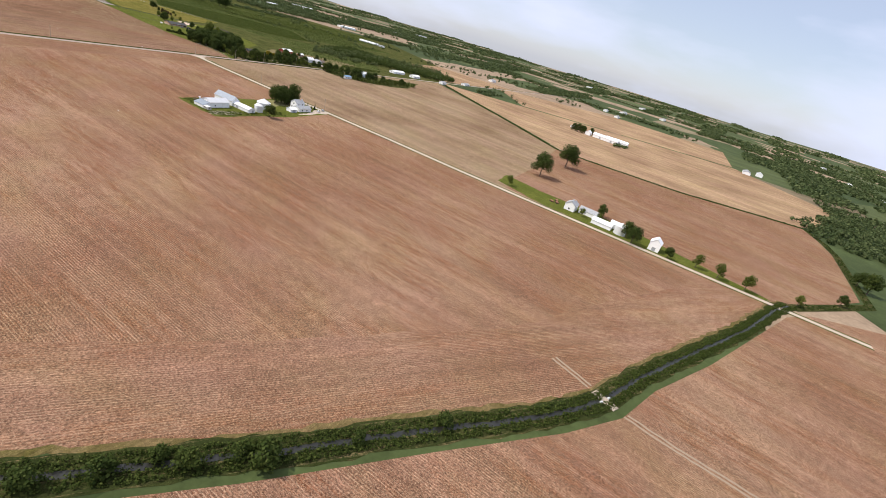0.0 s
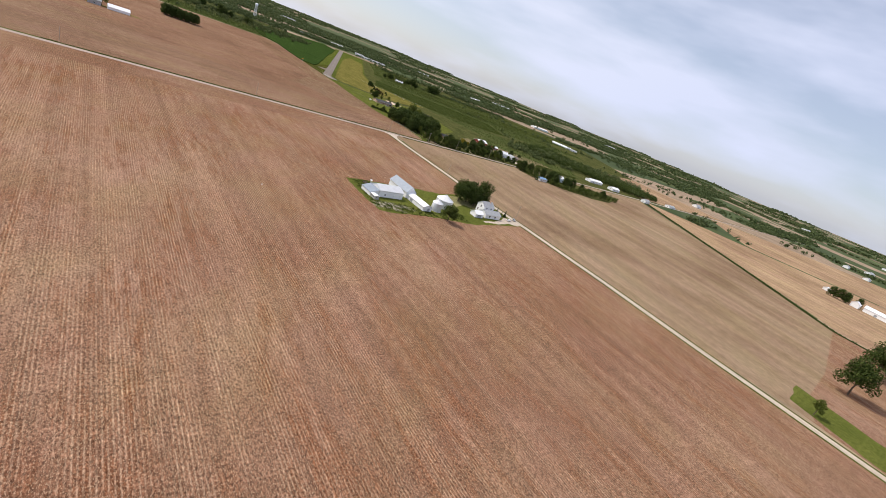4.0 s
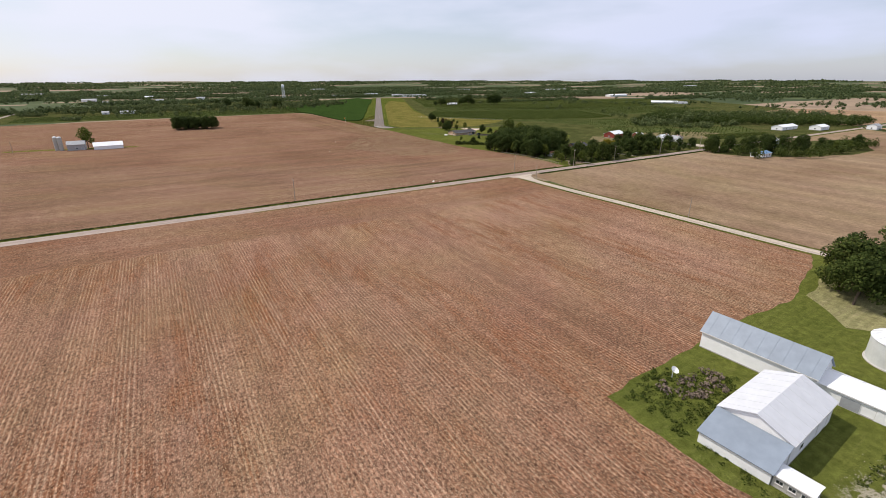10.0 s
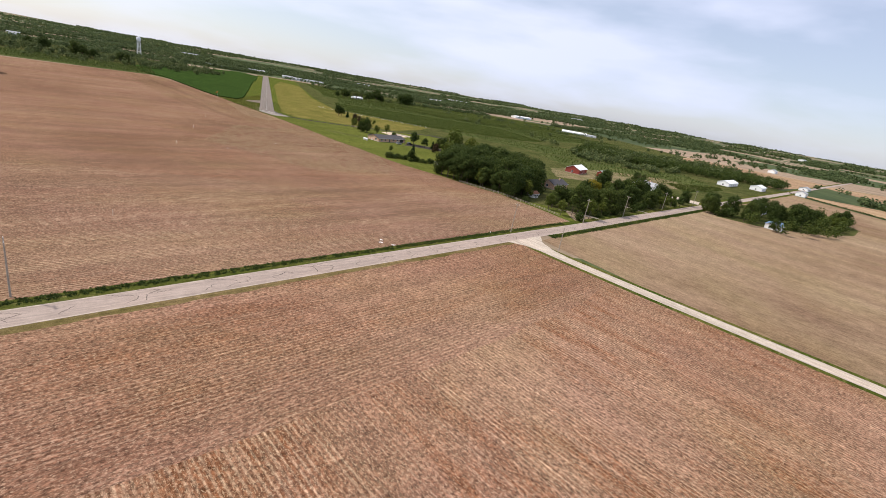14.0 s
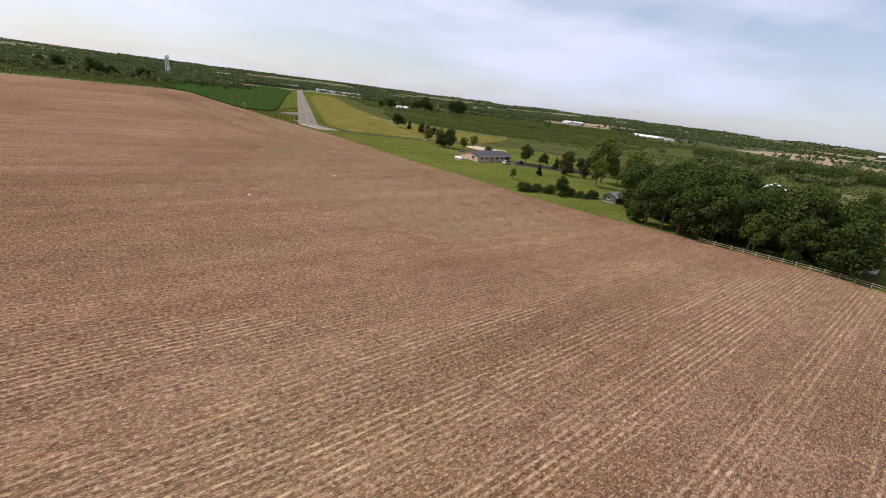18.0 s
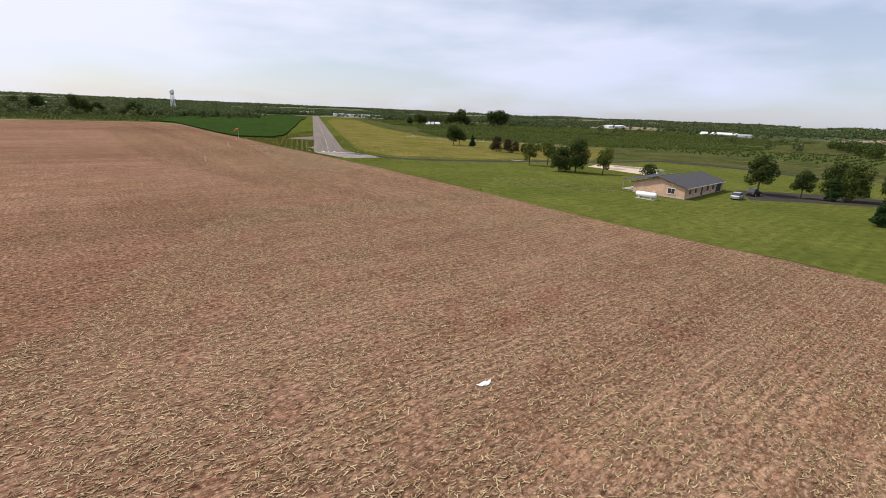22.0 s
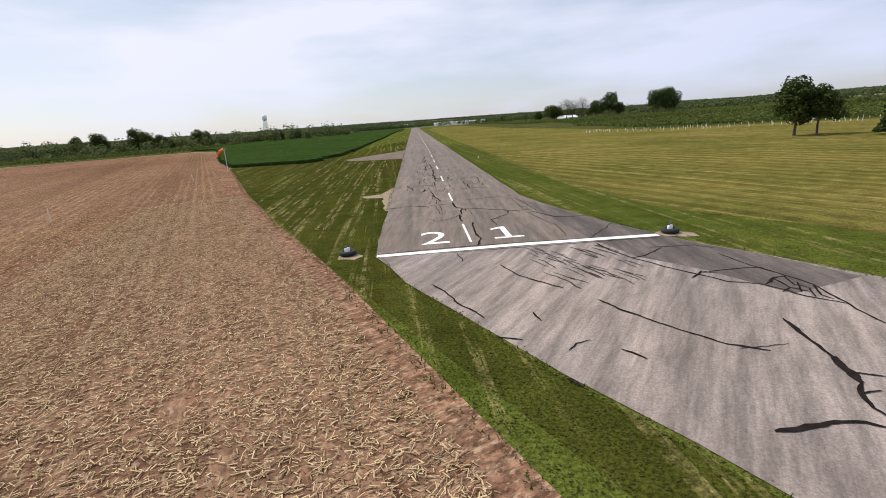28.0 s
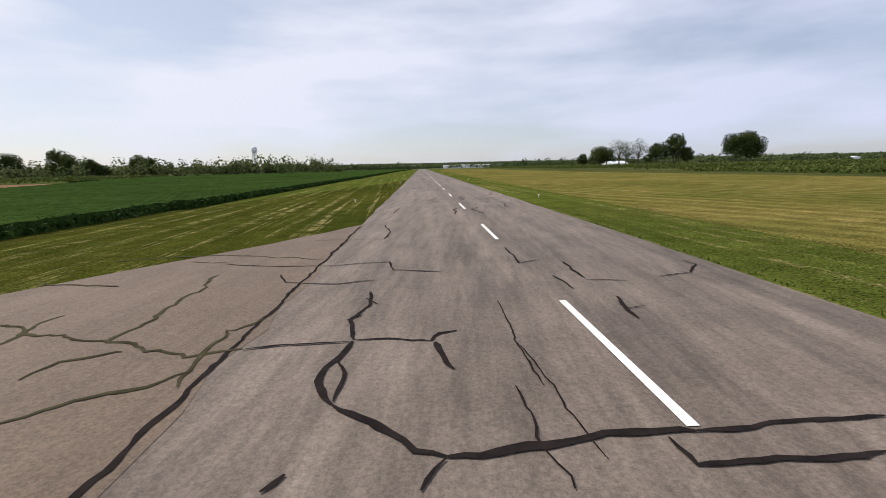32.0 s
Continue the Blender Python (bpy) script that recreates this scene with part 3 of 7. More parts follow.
# Airfield grass.
sheet("airfield_grass", [(12, -47), (-1, -17.5), (-8, -1.5), (-15, 13), (-25, 35), (-46, 86), (-47, 89.5), (-24, 96), (-21, 400), (-19, 900), (70, 900), (66, 300), (75, 137), (70, -22), (35, -26)], 0.004, TURF, "mown airfield grass with pale lines of clippings", "grass", kind="structure")
sheet("grass_strip", [(-6.0, 118), (-6.0, 2), (-4.2, -4), (0.2, -13.2), (4.4, -20.6), (1, -19), (-8, -1.5), (-24.5, 34), (-45.5, 84), (-47, 89), (-28, 96), (-22, 130), (-6, 200)], 0.008, TURF_W, "darker mown grass between runway and field", "grass")
sheet("hay_meadow", [(12, 30), (14, 8), (24, -8), (60, -16), (110, -14), (150, 30), (169, 64), (75, 137), (62, 300), (66, 620), (30, 700), (14, 500), (12, 120)], 0.012, TURF_DRY, "yellowing mown meadow beside the runway", "grass", kind="structure")
sheet("lawn", ragged([(120, -291), (114, -267), (106, -245), (95, -229), (87, -215), (79, -204), (71, -191), (62.5, -173), (53, -148), (42, -125.5), (29.7, -92.5), (12.3, -48), (6, -33), (35, -22), (80, -20), (140, -12), (175, -60), (190, -120), (150, -200)], 5, 0.5), 0.006, LAWN, "bright green lawn around the brick house", "lawn", kind="structure")
sheet("field_headland", ragged([(34, -103), (14, -54), (-3, -19), (-9.5, -3), (-17, 11), (-27, 33), (-48, 84), (-112, 228), (-140, 250), (-160, 235), (-110, 100), (-80, 20), (-50, -40), (-20, -80), (14, -112)], 6, 1.2), 0.003, SOIL_N, "strip of stubble along the grass", "field")

# Roads.
DRY_VERGE = turf("dry verge grass", (0.085, 0.075, 0.022), (0.17, 0.120, 0.058), (0.27, 0.20, 0.105), RA, 1.5, 0.6)
strip("road_verge", PAVED, 2.9, 6.4, 0.010, VERGE, "weedy green grass verge along the paved road", "verge")
strip("road_verge", ragged(PAVED[1:4], 2.5, 0.5, False), -4.9, -2.8, 0.016, DRY_VERGE, "dry brown grass verge beside the paved road", "verge")
strip("road_verge", ragged([(92, -303.5), (114, -293.8), (272, -223.6), (600, -78)], 3.0, 0.7, False), -6.4, -2.8, 0.016, VERGE, "green grass bank beside the paved road", "verge")
strip("road", PAVED, -3.0, 3.0, 0.03, ROAD, "cracked pale asphalt country road", "road")
for d in (-2.86, 2.70):
    strip("edge_line", PAVED[:7], d, d + 0.16, 0.036, GRAVEL, "pale worn line along the road's edge", "road")
strip("lane_verge", GRAVEL_LINE, -4.2, 4.2, 0.012, VERGE, "grass verge along the gravel lane", "verge")
strip("gravel_lane", GRAVEL_LINE, -2.4, 2.4, 0.034, GRAVEL, "pale gravel lane", "road")
strip("west_lane", [(-235, -455), (-310, -290), (-416, -84), (-492, 63), (-640, 390)], -3, 3, 0.03, ROAD, "pale country lane at the far side of the field", "road")
sheet("lane_mouth", ragged([(72.5, -315.0), (80, -311.6), (90, -307.2), (87, -313), (86, -321), (88.2, -329), (84.2, -331), (80.6, -323), (77.5, -318)], 1.5, 0.3), 0.038, GRAVEL, "flared gravel mouth of the lane", "road")

# Runway with its apron.
APRON = [(-6.1, 0.9), (-4.3, -3.9), (-1.6, -9.4), (0.3, -13), (2.2, -16.2), (4.4, -20.4), (9, -20.0), (17.7, -17.2), (15.6, -10), (14.2, -7.5), (12.9, -4.5), (11.1, -1.5), (10.2, 0.8)]
sheet("runway", ragged([(-6.2, 900), (-6.2, 3.0), (-6.1, 0.9)], 2.0, 0.10, False) + ragged([(10.2, 0.8), (9.3, 3.4), (7.4, 10.3), (6.1, 18.0), (6.3, 900)], 2.0, 0.10, False), 0.03, ASPH, "worn grey asphalt runway with many sealed cracks", "runway")
sheet("apron", ragged(APRON, 2.0, 0.10, False), 0.03, ASPH_PALE, "bleached asphalt apron before the threshold", "pavement")
sheet("shoulder", ragged([(5.2, 17.0), (6.4, 0.6), (7.2, -3.1), (9.0, -5.8), (10.3, -9.0), (14.0, -8), (12.8, -4.5), (11.0, -1.5), (9.2, 3.4), (7.3, 10.3)], 1.0, 0.08), 0.036, ASPH_SIDE, "older dark shoulder pavement beside the threshold", "pavement")
sheet("taxiway", ragged([(-6.0, 78), (-8.3, 78.4), (-13, 79.5), (-18.5, 82.3), (-20, 88), (-18, 91), (-14, 98.5), (-9.3, 106), (-6.0, 112)], 1.5, 0.25), 0.036, ASPH_OLD, "cracked old taxiway stub with weeds in its joints", "pavement")
sheet("taxiway_drive", [(17.4, -17.3), (15.9, -11), (30, -19.5), (55, -21.5), (110, -19), (150, -10), (165, -25), (172, -70), (165, -72), (157, -30), (145, -17), (108, -24.5), (55, -27.0), (30, -25.5)], 0.028, ASPH_NEW, "dark asphalt drive from the apron to the house", "drive")

# ---- trees and plants ----
def leaf_quads(centres, size, out, flat=0.0):
    """A quad at each centre, turned about at random, leaning outwards."""
    n = len(centres)
    nrm = out / np.maximum(np.linalg.norm(out, axis=1, keepdims=True), 1e-6) + rng.normal(0, 0.38, (n, 3))
    nrm[:, 2] += 0.25 + flat
    nrm /= np.linalg.norm(nrm, axis=1, keepdims=True)
    t = np.cross(nrm, rng.normal(0, 1, (n, 3)))
    t /= np.linalg.norm(t, axis=1, keepdims=True)
    b = np.cross(nrm, t)
    s = (size * rng.uniform(0.6, 1.3, n))[:, None]
    q = rng.uniform(0.55, 1.0, (n, 4, 1))
    v = np.stack([centres + s * q[:, 0] * (t * 0.6), centres + s * q[:, 1] * (b * 0.5), centres - s * q[:, 2] * (t * 0.6), centres - s * q[:, 3] * (b * 0.5)], 1)
    return v.reshape(-1, 3)


def quads_mesh(name, verts):
    n = len(verts) // 4
    me = bpy.data.meshes.new(name)
    me.vertices.add(4 * n)
    me.vertices.foreach_set("co", verts.astype(np.float32).ravel())
    me.loops.add(4 * n)
    me.loops.foreach_set("vertex_index", np.arange(4 * n, dtype=np.int32))
    me.polygons.add(n)
    me.polygons.foreach_set("loop_start", np.arange(0, 4 * n, 4, dtype=np.int32))
    me.update(calc_edges=True)
    return me


def crown_points(lobes, n):
    """Places in the outer shell of several lobes (x, y, z, radius, height factor)."""
    w = np.array([l[3] ** 2 for l in lobes])
    pick = rng.choice(len(lobes), n, p=w / w.sum())
    d = rng.normal(0, 1, (n, 3))
    d /= np.linalg.norm(d, axis=1, keepdims=True)
    k = rng.uniform(0.62, 1.02, (n, 1))
    L = np.array(lobes)[pick]
    off = d * k * L[:, 3:4]
    off[:, 2] *= L[:, 4]
    return L[:, :3] + off, d


def tree_kind(name, height, width, leaves, size, material, label, kind="round", bare=0.18):
    root = new(name)
    bm = bmesh.new()
    top = height * (0.9 if kind == "cone" else 0.62)
    pts = [(0, 0, -0.1), (0.05 * width * 0.3, 0, height * 0.2), (0, 0.04 * width, height * 0.42), (0, 0, top)]
    r = height * 0.019
    tube(bm, pts, [r * 1.25, r, r * 0.75, r * 0.25], 7)
    lobes = []
    if kind == "cone":
        for k in range(9):
            z = height * (bare + (1 - bare) * k / 9.2)
            rad = width * 0.5 * (1 - k / 9.6) * rng.uniform(0.85, 1.12)
            for j in range(3):
                a = rng.uniform(0, 6.28)
                lobes.append((0.4 * rad * math.cos(a), 0.4 * rad * math.sin(a), z, 0.68 * rad + 0.12, 0.55))
    else:
        m = {"round": 11, "tall": 8, "full": 16}[kind]
        low = {"round": 0.34, "tall": 0.30, "full": 0.16}[kind]
        for k in range(m):
            a = 2.4 * k + rng.uniform(-0.4, 0.4)
            f = (k + 0.5) / m
            z = height * (low + (0.80 - low) * f)
            d = width * rng.uniform(0.20, 0.36) * (1.0 if f < 0.6 else 1.0 - 0.9 * (f - 0.6))
            rad = width * rng.uniform(0.16, 0.25)
            lobes.append((d * math.cos(a), d * math.sin(a), z, rad, rng.uniform(0.75, 1.1)))
            z0 = min(height * 0.28, z * 0.8)
            tube(bm, [(0, 0, z0), (0.4 * d * math.cos(a), 0.4 * d * math.sin(a), 0.5 * (z + z0)), (0.9 * d * math.cos(a), 0.9 * d * math.sin(a), z)], [r * 0.5, r * 0.34, r * 0.1], 5)
        lobes.append((0, 0, height * 0.82, width * 0.20, 0.9))
        lobes.append((width * 0.10, -width * 0.08, height * 0.72, width * 0.24, 0.9))
        lobes.append((-width * 0.04, width * 0.05, height * (low + 0.18), width * 0.30, 0.8))
    part("trunk", bm, BARK, root, "grey-brown bark")
    c, d = crown_points(lobes, leaves)
    c[:, 2] = np.maximum(c[:, 2], height * bare * rng.uniform(0.8, 1.3, len(c)))
    me = quads_mesh("crown", leaf_quads(c, size, d))
    me.materials.append(material)
    crown = new("crown", me)
    crown.parent = root
    return tagged(root, label, "tree" if height > 3.5 else "bush")


PROTO = {
    "oak": tree_kind("tree", 13, 12, 4800, 0.58, LEAF, "large spreading leafy shade tree", "round", 0.12),
    "maple": tree_kind("tree", 12, 9, 4000, 0.52, LEAF, "tall rounded leafy tree", "round", 0.08),
    "grove": tree_kind("tree", 13, 10, 4600, 0.56, LEAF, "tall leafy woodland tree with a crown down to the ground", "full", 0.03),
    "elm": tree_kind("tree", 10, 7.5, 3200, 0.47, LEAF, "upright leafy tree with an uneven crown", "tall", 0.06),
    "young": tree_kind("tree", 6, 4.2, 1400, 0.34, LEAF_LIGHT, "young rounded leafy tree", "tall", 0.16),
    "fir": tree_kind("tree", 9, 5.0, 1900, 0.54, LEAF_DARK, "dark evergreen tree with a pointed crown", "cone", 0.08),
    "cedar": tree_kind("tree", 8, 3.2, 1600, 0.4, LEAF_DARK, "slim dark evergreen cedar", "cone", 0.05),
    "gold": tree_kind("tree", 9, 9, 2200, 0.7, LEAF_GOLD, "broad golden-leaved shade tree", "round", 0.08),
    "bush": tree_kind("bush", 2.6, 3.6, 700, 0.38, LEAF, "rounded leafy green bush", "full", 0.03),
    "plum": tree_kind("tree", 9, 6.5, 2600, 0.46, LEAF_PLUM, "purple-brown leaved tree on the lawn", "full", 0.03),
    "rank": tree_kind("tree", 10, 9, 900, 1.15, LEAF_HAZED, "dark rounded tree in a distant row", "full", 0.02),
    "thin": tree_kind("tree", 11, 9, 1500, 0.28, LEAF, "thinly leaved grey-green tree", "round", 0.18),
}
USED = set()


def plant(kind, x, y, scale=1.0, group="", wide=1.0, label=""):
    z = rng.uniform(0, 360)
    m = pose(x, y, 0, 0, 0, z) @ Matrix.Diagonal((scale * wide, scale * wide, scale, 1))
    root = PROTO[kind]
    if kind in USED:
        root = copy_thing(root, m)
    else:
        USED.add(kind)
        root.matrix_basis = m
    if group:
        root["group"] = group
    if label:
        root["label"] = label
    return root


def stuff_mesh(name, verts, material, label, category):
    me = quads_mesh(name, verts)
    me.materials.append(material)
    return tagged(new(name, me), label, category, kind="stuff")


def blobs(xy, heights, widths, per, size, base=0.15, z0=None):
    """Many small trees or bushes as loose leaf clumps."""
    n = len(xy)
    xy, heights, widths = np.repeat(xy, per, 0), np.repeat(heights, per), np.repeat(widths, per)
    d = rng.normal(0, 1, (n * per, 3))
    d /= np.linalg.norm(d, axis=1, keepdims=True)
    k = 0.3 + 0.62 * rng.random(n * per) ** 0.6
    c = np.empty((n * per, 3))
    c[:, :2] = xy + d[:, :2] * (k * widths * 0.5)[:, None]
    c[:, 2] = heights * (0.5 + base * 0.5 + d[:, 2] * k * 0.5 * (1 - base))
    if z0 is not None:
        c[:, 2] += np.repeat(z0, per)
    return leaf_quads(c, np.repeat(np.full(n, 1.0), per) * size if np.isscalar(size) else np.repeat(size, per), d)


def inside(poly, p):
    x, y = p[:, 0], p[:, 1]
    r = np.zeros(len(p), bool)
    m = len(poly)
    for i in range(m):
        (x0, y0), (x1, y1) = poly[i], poly[i - 1]
        r ^= ((y0 > y) != (y1 > y)) & (x < (x1 - x0) * (y - y0) / (y1 - y0 + 1e-12) + x0)
    return r


def rows_in(poly, turn, apart, step, jitter=0.3, gap=0.05):
    """Places in rows along turn (degrees) inside a polygon."""
    p = np.array(poly)
    c, s = math.cos(radians(turn)), math.sin(radians(turn))
    a, b = p @ [c, s], p @ [-s, c]
    u, v = np.meshgrid(np.arange(a.min(), a.max(), step), np.arange(b.min(), b.max(), apart))
    u, v = u.ravel(), v.ravel()
    u, v = u + rng.normal(0, jitter, len(u)), v + rng.normal(0, jitter * 0.3, len(v))
    xy = np.stack([u * c - v * s, u * s + v * c], 1)
    return xy[inside(poly, xy) & (rng.random(len(xy)) > gap)]


# Single trees.
for k, x, y, s in (("oak", 116, -482, 1.1), ("grove", 123, -477, 1.25), ("grove", 134, -475, 1.2), ("maple", 127, -469, 1.25), ("grove", 119, -475, 1.0), ("grove", 128, -481, 0.95)):
    plant(k, x, y, s, "farmyard shade trees")
plant("maple", 98.5, -531.5, 0.72, wide=1.25)
for x, y, s in ((144, -486, 0.85), (147, -488, 0.7), (151, -485, 0.9), (140, -480, 0.85)):
    plant("cedar", x, y, s, "cedars by the farmhouse")
for k, x, y, s in (("young", 256, -649, 1.55), ("oak", 321, -621, 1.65), ("oak", 395, -587, 1.9), ("young", 420, -576, 1.2), ("maple", 299, -771, 0.62), ("young", 313, -785, 1.2), ("young", 316, -799, 1.3), ("young", 322, -815, 1.35), ("young", 349, -838, 1.0), ("elm", 403, -849, 1.0), ("maple", 480, -848, 1.3), ("oak", 492, -838, 1.0), ("oak", 287, -749, 0.95), ("maple", 292, -741, 0.9), ("maple", 305, -707, 0.75), ("young", 291, -716, 0.9), ("young", 282, -706, 0.8)):
    plant(k, x, y, s, "trees along the lane")
# Lawn trees by the brick house.
for k, x, y, s in (("grove", 76, -57, 0.74), ("grove", 71.5, -54, 0.55), ("young", 69, -37, 1.0), ("young", 76.5, -36.5, 1.1), ("young", 83.5, -61, 0.85), ("bush", 97, -66, 1.6), ("maple", 69.6, 62.2, 0.78), ("elm", 72.6, 60.4, 0.98), ("fir", 77.2, 51, 0.88), ("plum", 79.4, 21.5, 0.92), ("plum", 83.2, 17, 0.87), ("plum", 86.5, 15, 0.75), ("plum", 90, 13.3, 0.6), ("bush", 82, 33, 0.8), ("young", 96, 10, 0.6), ("bush", 98, 52, 0.9),
                   ("maple", 104, -99, 0.72), ("elm", 111, -105, 0.75), ("fir", 116, -109, 0.85), ("grove", 121, -110, 0.62), ("elm", 126, -115, 0.8), ("maple", 131, -117, 0.66), ("grove", 128, -101, 0.6), ("fir", 93.6, -133, 0.75), ("grove", 139, -122, 0.7), ("elm", 146, -112, 0.85), ("fir", 112, -124, 0.7), ("grove", 150, -128, 0.75), ("elm", 160, -135, 0.9), ("maple", 148, -145, 0.8), ("grove", 135, -140, 0.6), ("young", 74, -148, 0.5), ("young", 96, -44, 0.9)):
    plant(k, x, y, s, "lawn trees")
for k, x, y, s in (("grove", 248, -226, 0.62), ("grove", 256, -240, 0.7), ("elm", 244, -216, 0.8), ("grove", 262, -232, 0.75), ("grove", 282, -248, 0.85), ("maple", 296, -250, 0.95), ("grove", 326, -248, 0.85), ("grove", 338, -252, 0.7), ("elm", 352, -246, 0.8), ("grove", 262, -276, 0.5), ("fir", 287, -262, 0.9), ("grove", 210, -193, 0.8), ("elm", 228, -206, 0.7), ("grove", 196, -205, 0.7), ("young", 240, -160, 0.9), ("grove", 268, -160, 0.6), ("elm", 285, -150, 0.7), ("grove", 212, -191, 0.72)):
    plant(k, x, y, s, "garden trees of the roadside houses")
for x, y, s in ((66.5, -171, 0.8), (68.5, -170, 0.75), (70.5, -172, 0.6), (73, -170, 0.7), (75, -172.5, 0.6), (77.5, -172, 0.75), (82, -173, 0.9), (84, -175, 0.7), (86.6, -176.5, 0.6), (88, -178, 0.45), (91, -176.5, 0.75), (93.5, -175.5, 0.6), (79, -177, 0.5)):
    plant("bush", x, y, s, "bushes at the lawn's edge")
# The wood by the road.
WOOD_A = [(86, -206), (92, -217), (100, -231), (109, -247), (113, -256), (128, -240), (146, -208), (148, -184), (128, -172), (108, -180), (96, -192)]
WOOD_B = [(119, -267), (125, -282), (150, -270), (186, -253), (234, -232), (226, -214), (192, -217), (168, -234), (146, -240)]
for poly, mixed in ((WOOD_A, ("grove", "maple", "grove", "grove", "elm", "grove")), (WOOD_B, ("grove", "thin", "maple", "elm", "thin", "grove", "young"))):
    for i, (x, y) in enumerate(rows_in(poly, 35, 9.0, 7.8, 2.2, 0.08)):
        plant(mixed[i % len(mixed)], x, y, rng.uniform(0.85, 1.18) if mixed[1] == "maple" else rng.uniform(0.62, 0.98), "wood beside the road", 1.08)
    for x, y in ragged(poly, 8.0, 2.0):
        plant("bush" if rng.random() < 0.7 else "young", x, y, rng.uniform(0.7, 1.2), "undergrowth round the wood")
for x, y, k in ((87.5, -209, 0.9), (89.5, -213, 1.0), (91.5, -216.5, 0.85), (94, -221, 1.0)):
    plant("maple", x, y, k, "wood beside the road", 1.1, "tall tree on a bare pale trunk at the field's edge")
plant("oak", 108, -182, 1.08, "wood beside the road", 1.25, "broad leafy tree behind the weathered shed"), plant("grove", 122, -174, 0.95, "wood beside the road")
for k, x, y, s_ in (("thin", 126, -145, 0.95), ("young", 121, -140, 2.3), ("elm", 133, -150, 1.1), ("plum", 112, -127, 0.9), ("plum", 118, -131, 0.8), ("elm", 80, -174, 0.72), ("young", 110, -152, 1.3), ("young", 128, -152, 1.9), ("thin", 140, -160, 0.9)):
    plant(k, x, y, s_, "lawn trees")
plant("gold", 180, -219, 0.95), plant("gold", 187, -214, 0.75)
for k, x, y, s_ in (("elm", 236, -234, 0.7), ("young", 226, -226, 0.9), ("cedar", 247, -212, 0.9), ("cedar", 250, -210, 0.85), ("young", 215, -205, 0.9), ("elm", 262, -258, 0.85), ("grove", 270, -255, 0.8), ("grove", 286, -260, 0.85), ("grove", 292, -266, 1.0), ("elm", 300, -256, 0.9), ("grove", 309, -262, 0.9), ("oak", 318, -252, 0.8), ("elm", 330, -262, 0.7), ("young", 341, -262, 1.0), ("grove", 300, -240, 0.85), ("young", 357, -257, 1.0), ("maple", 372, -250, 0.85), ("bush", 258, -250, 1.4), ("bush", 252, -247, 1.2), ("young", 262, -244, 0.8), ("grove", 250, -243, 0.72), ("grove", 258, -238, 0.8), ("grove", 265, -246, 0.85)):
    plant(k, x, y, s_, "trees round the roadside houses")
# The square wood and the old western farm.
for i, (x, y) in enumerate(rows_in([(-232, -2), (-189, 8), (-194, 27), (-237, 17)], 13, 6.6, 6.0, 1.0, 0.0)):
    plant("grove", x, y, rng.uniform(0.85, 1.0), "square wood in the field", 1.05)
plant("young", -241, -146.5, 2.0, wide=1.0, label="old light-green tree behind the grey barn")
for x, y, k in ((672, -368, 1.0), (677, -373, 0.9), (690, -366, 0.8), (668, -361, 0.9), (702, -374, 0.8)):
    plant("grove", x, y, k, "trees of the far farm")

# Single trees that stand out of the distant tree lines.
for x0, y0, x1, y1, n in ((-470, 350, -120, 500, 34), (-560, 560, -150, 740, 26), (-330, 860, -60, 980, 20), (20, 1120, 420, 1240, 22), (-720, 330, -500, 420, 12)):
    for k in range(n):
        f = (k + rng.uniform(0, 0.9)) / n
        plant("rank", x0 + (x1 - x0) * f + rng.normal(0, 6), y0 + (y1 - y0) * f + rng.normal(0, 12), rng.uniform(0.75, 1.3), "distant tree lines", rng.uniform(0.9, 1.25))
# Woods, hedges and orchards, in rows and strips.
far_xy, far_h, far_w = [], [], []


def wood_strip(cx, cy, turn, long, wide, apart=9.0, height=11.0):
    c, s = math.cos(radians(turn)), math.sin(radians(turn))
    n = int(long * wide / apart / apart)
    u, v = rng.uniform(-long / 2, long / 2, n), rng.uniform(-wide / 2, wide / 2, n)
    far_xy.append(np.stack([cx + u * c - v * s, cy + u * s + v * c], 1))
    roll_ = np.array([noise.noise(Vector((x * 0.013, y * 0.013, 3.0))) for x, y in far_xy[-1]]) if n else np.zeros(0)
    far_h.append((0.55 + 0.6 * rng.random(n) ** 2.2 + 0.45 * roll_) * height)
    far_w.append(rng.uniform(0.8, 1.25, n) * apart)


wood_strip(760, -775, 15, 230, 90), wood_strip(900, -760, 25, 300, 100), wood_strip(690, -750, 40, 60, 40)
wood_strip(1300, -560, 30, 420, 90), wood_strip(1650, -420, 24, 700, 110)
wood_strip(650, -130, 24, 80, 28), wood_strip(560, -70, 24, 40, 20), wood_strip(700, -440, 24, 40, 22, 9, 9)
wood_strip(440, 20, 20, 330, 55), wood_strip(560, 10, 24, 180, 55), wood_strip(380, -60, 24, 90, 30, 9, 8)
wood_strip(-300, 430, 24, 500, 40, 9, 16), wood_strip(-560, 330, 24, 420, 60, 9, 12), wood_strip(-420, 140, 114, 90, 20, 8, 7)
wood_strip(-420, 700, 24, 520, 110, 10, 11), wood_strip(-190, 940, 24, 420, 100, 10, 10), wood_strip(160, 1200, 24, 800, 110, 10, 11), wood_strip(560, 860, 24, 420, 70, 10, 15), wood_strip(420, 640, 24, 180, 25, 9, 9), wood_strip(850, 700, 24, 260, 60), wood_strip(1000, 1300, 24, 700, 140)
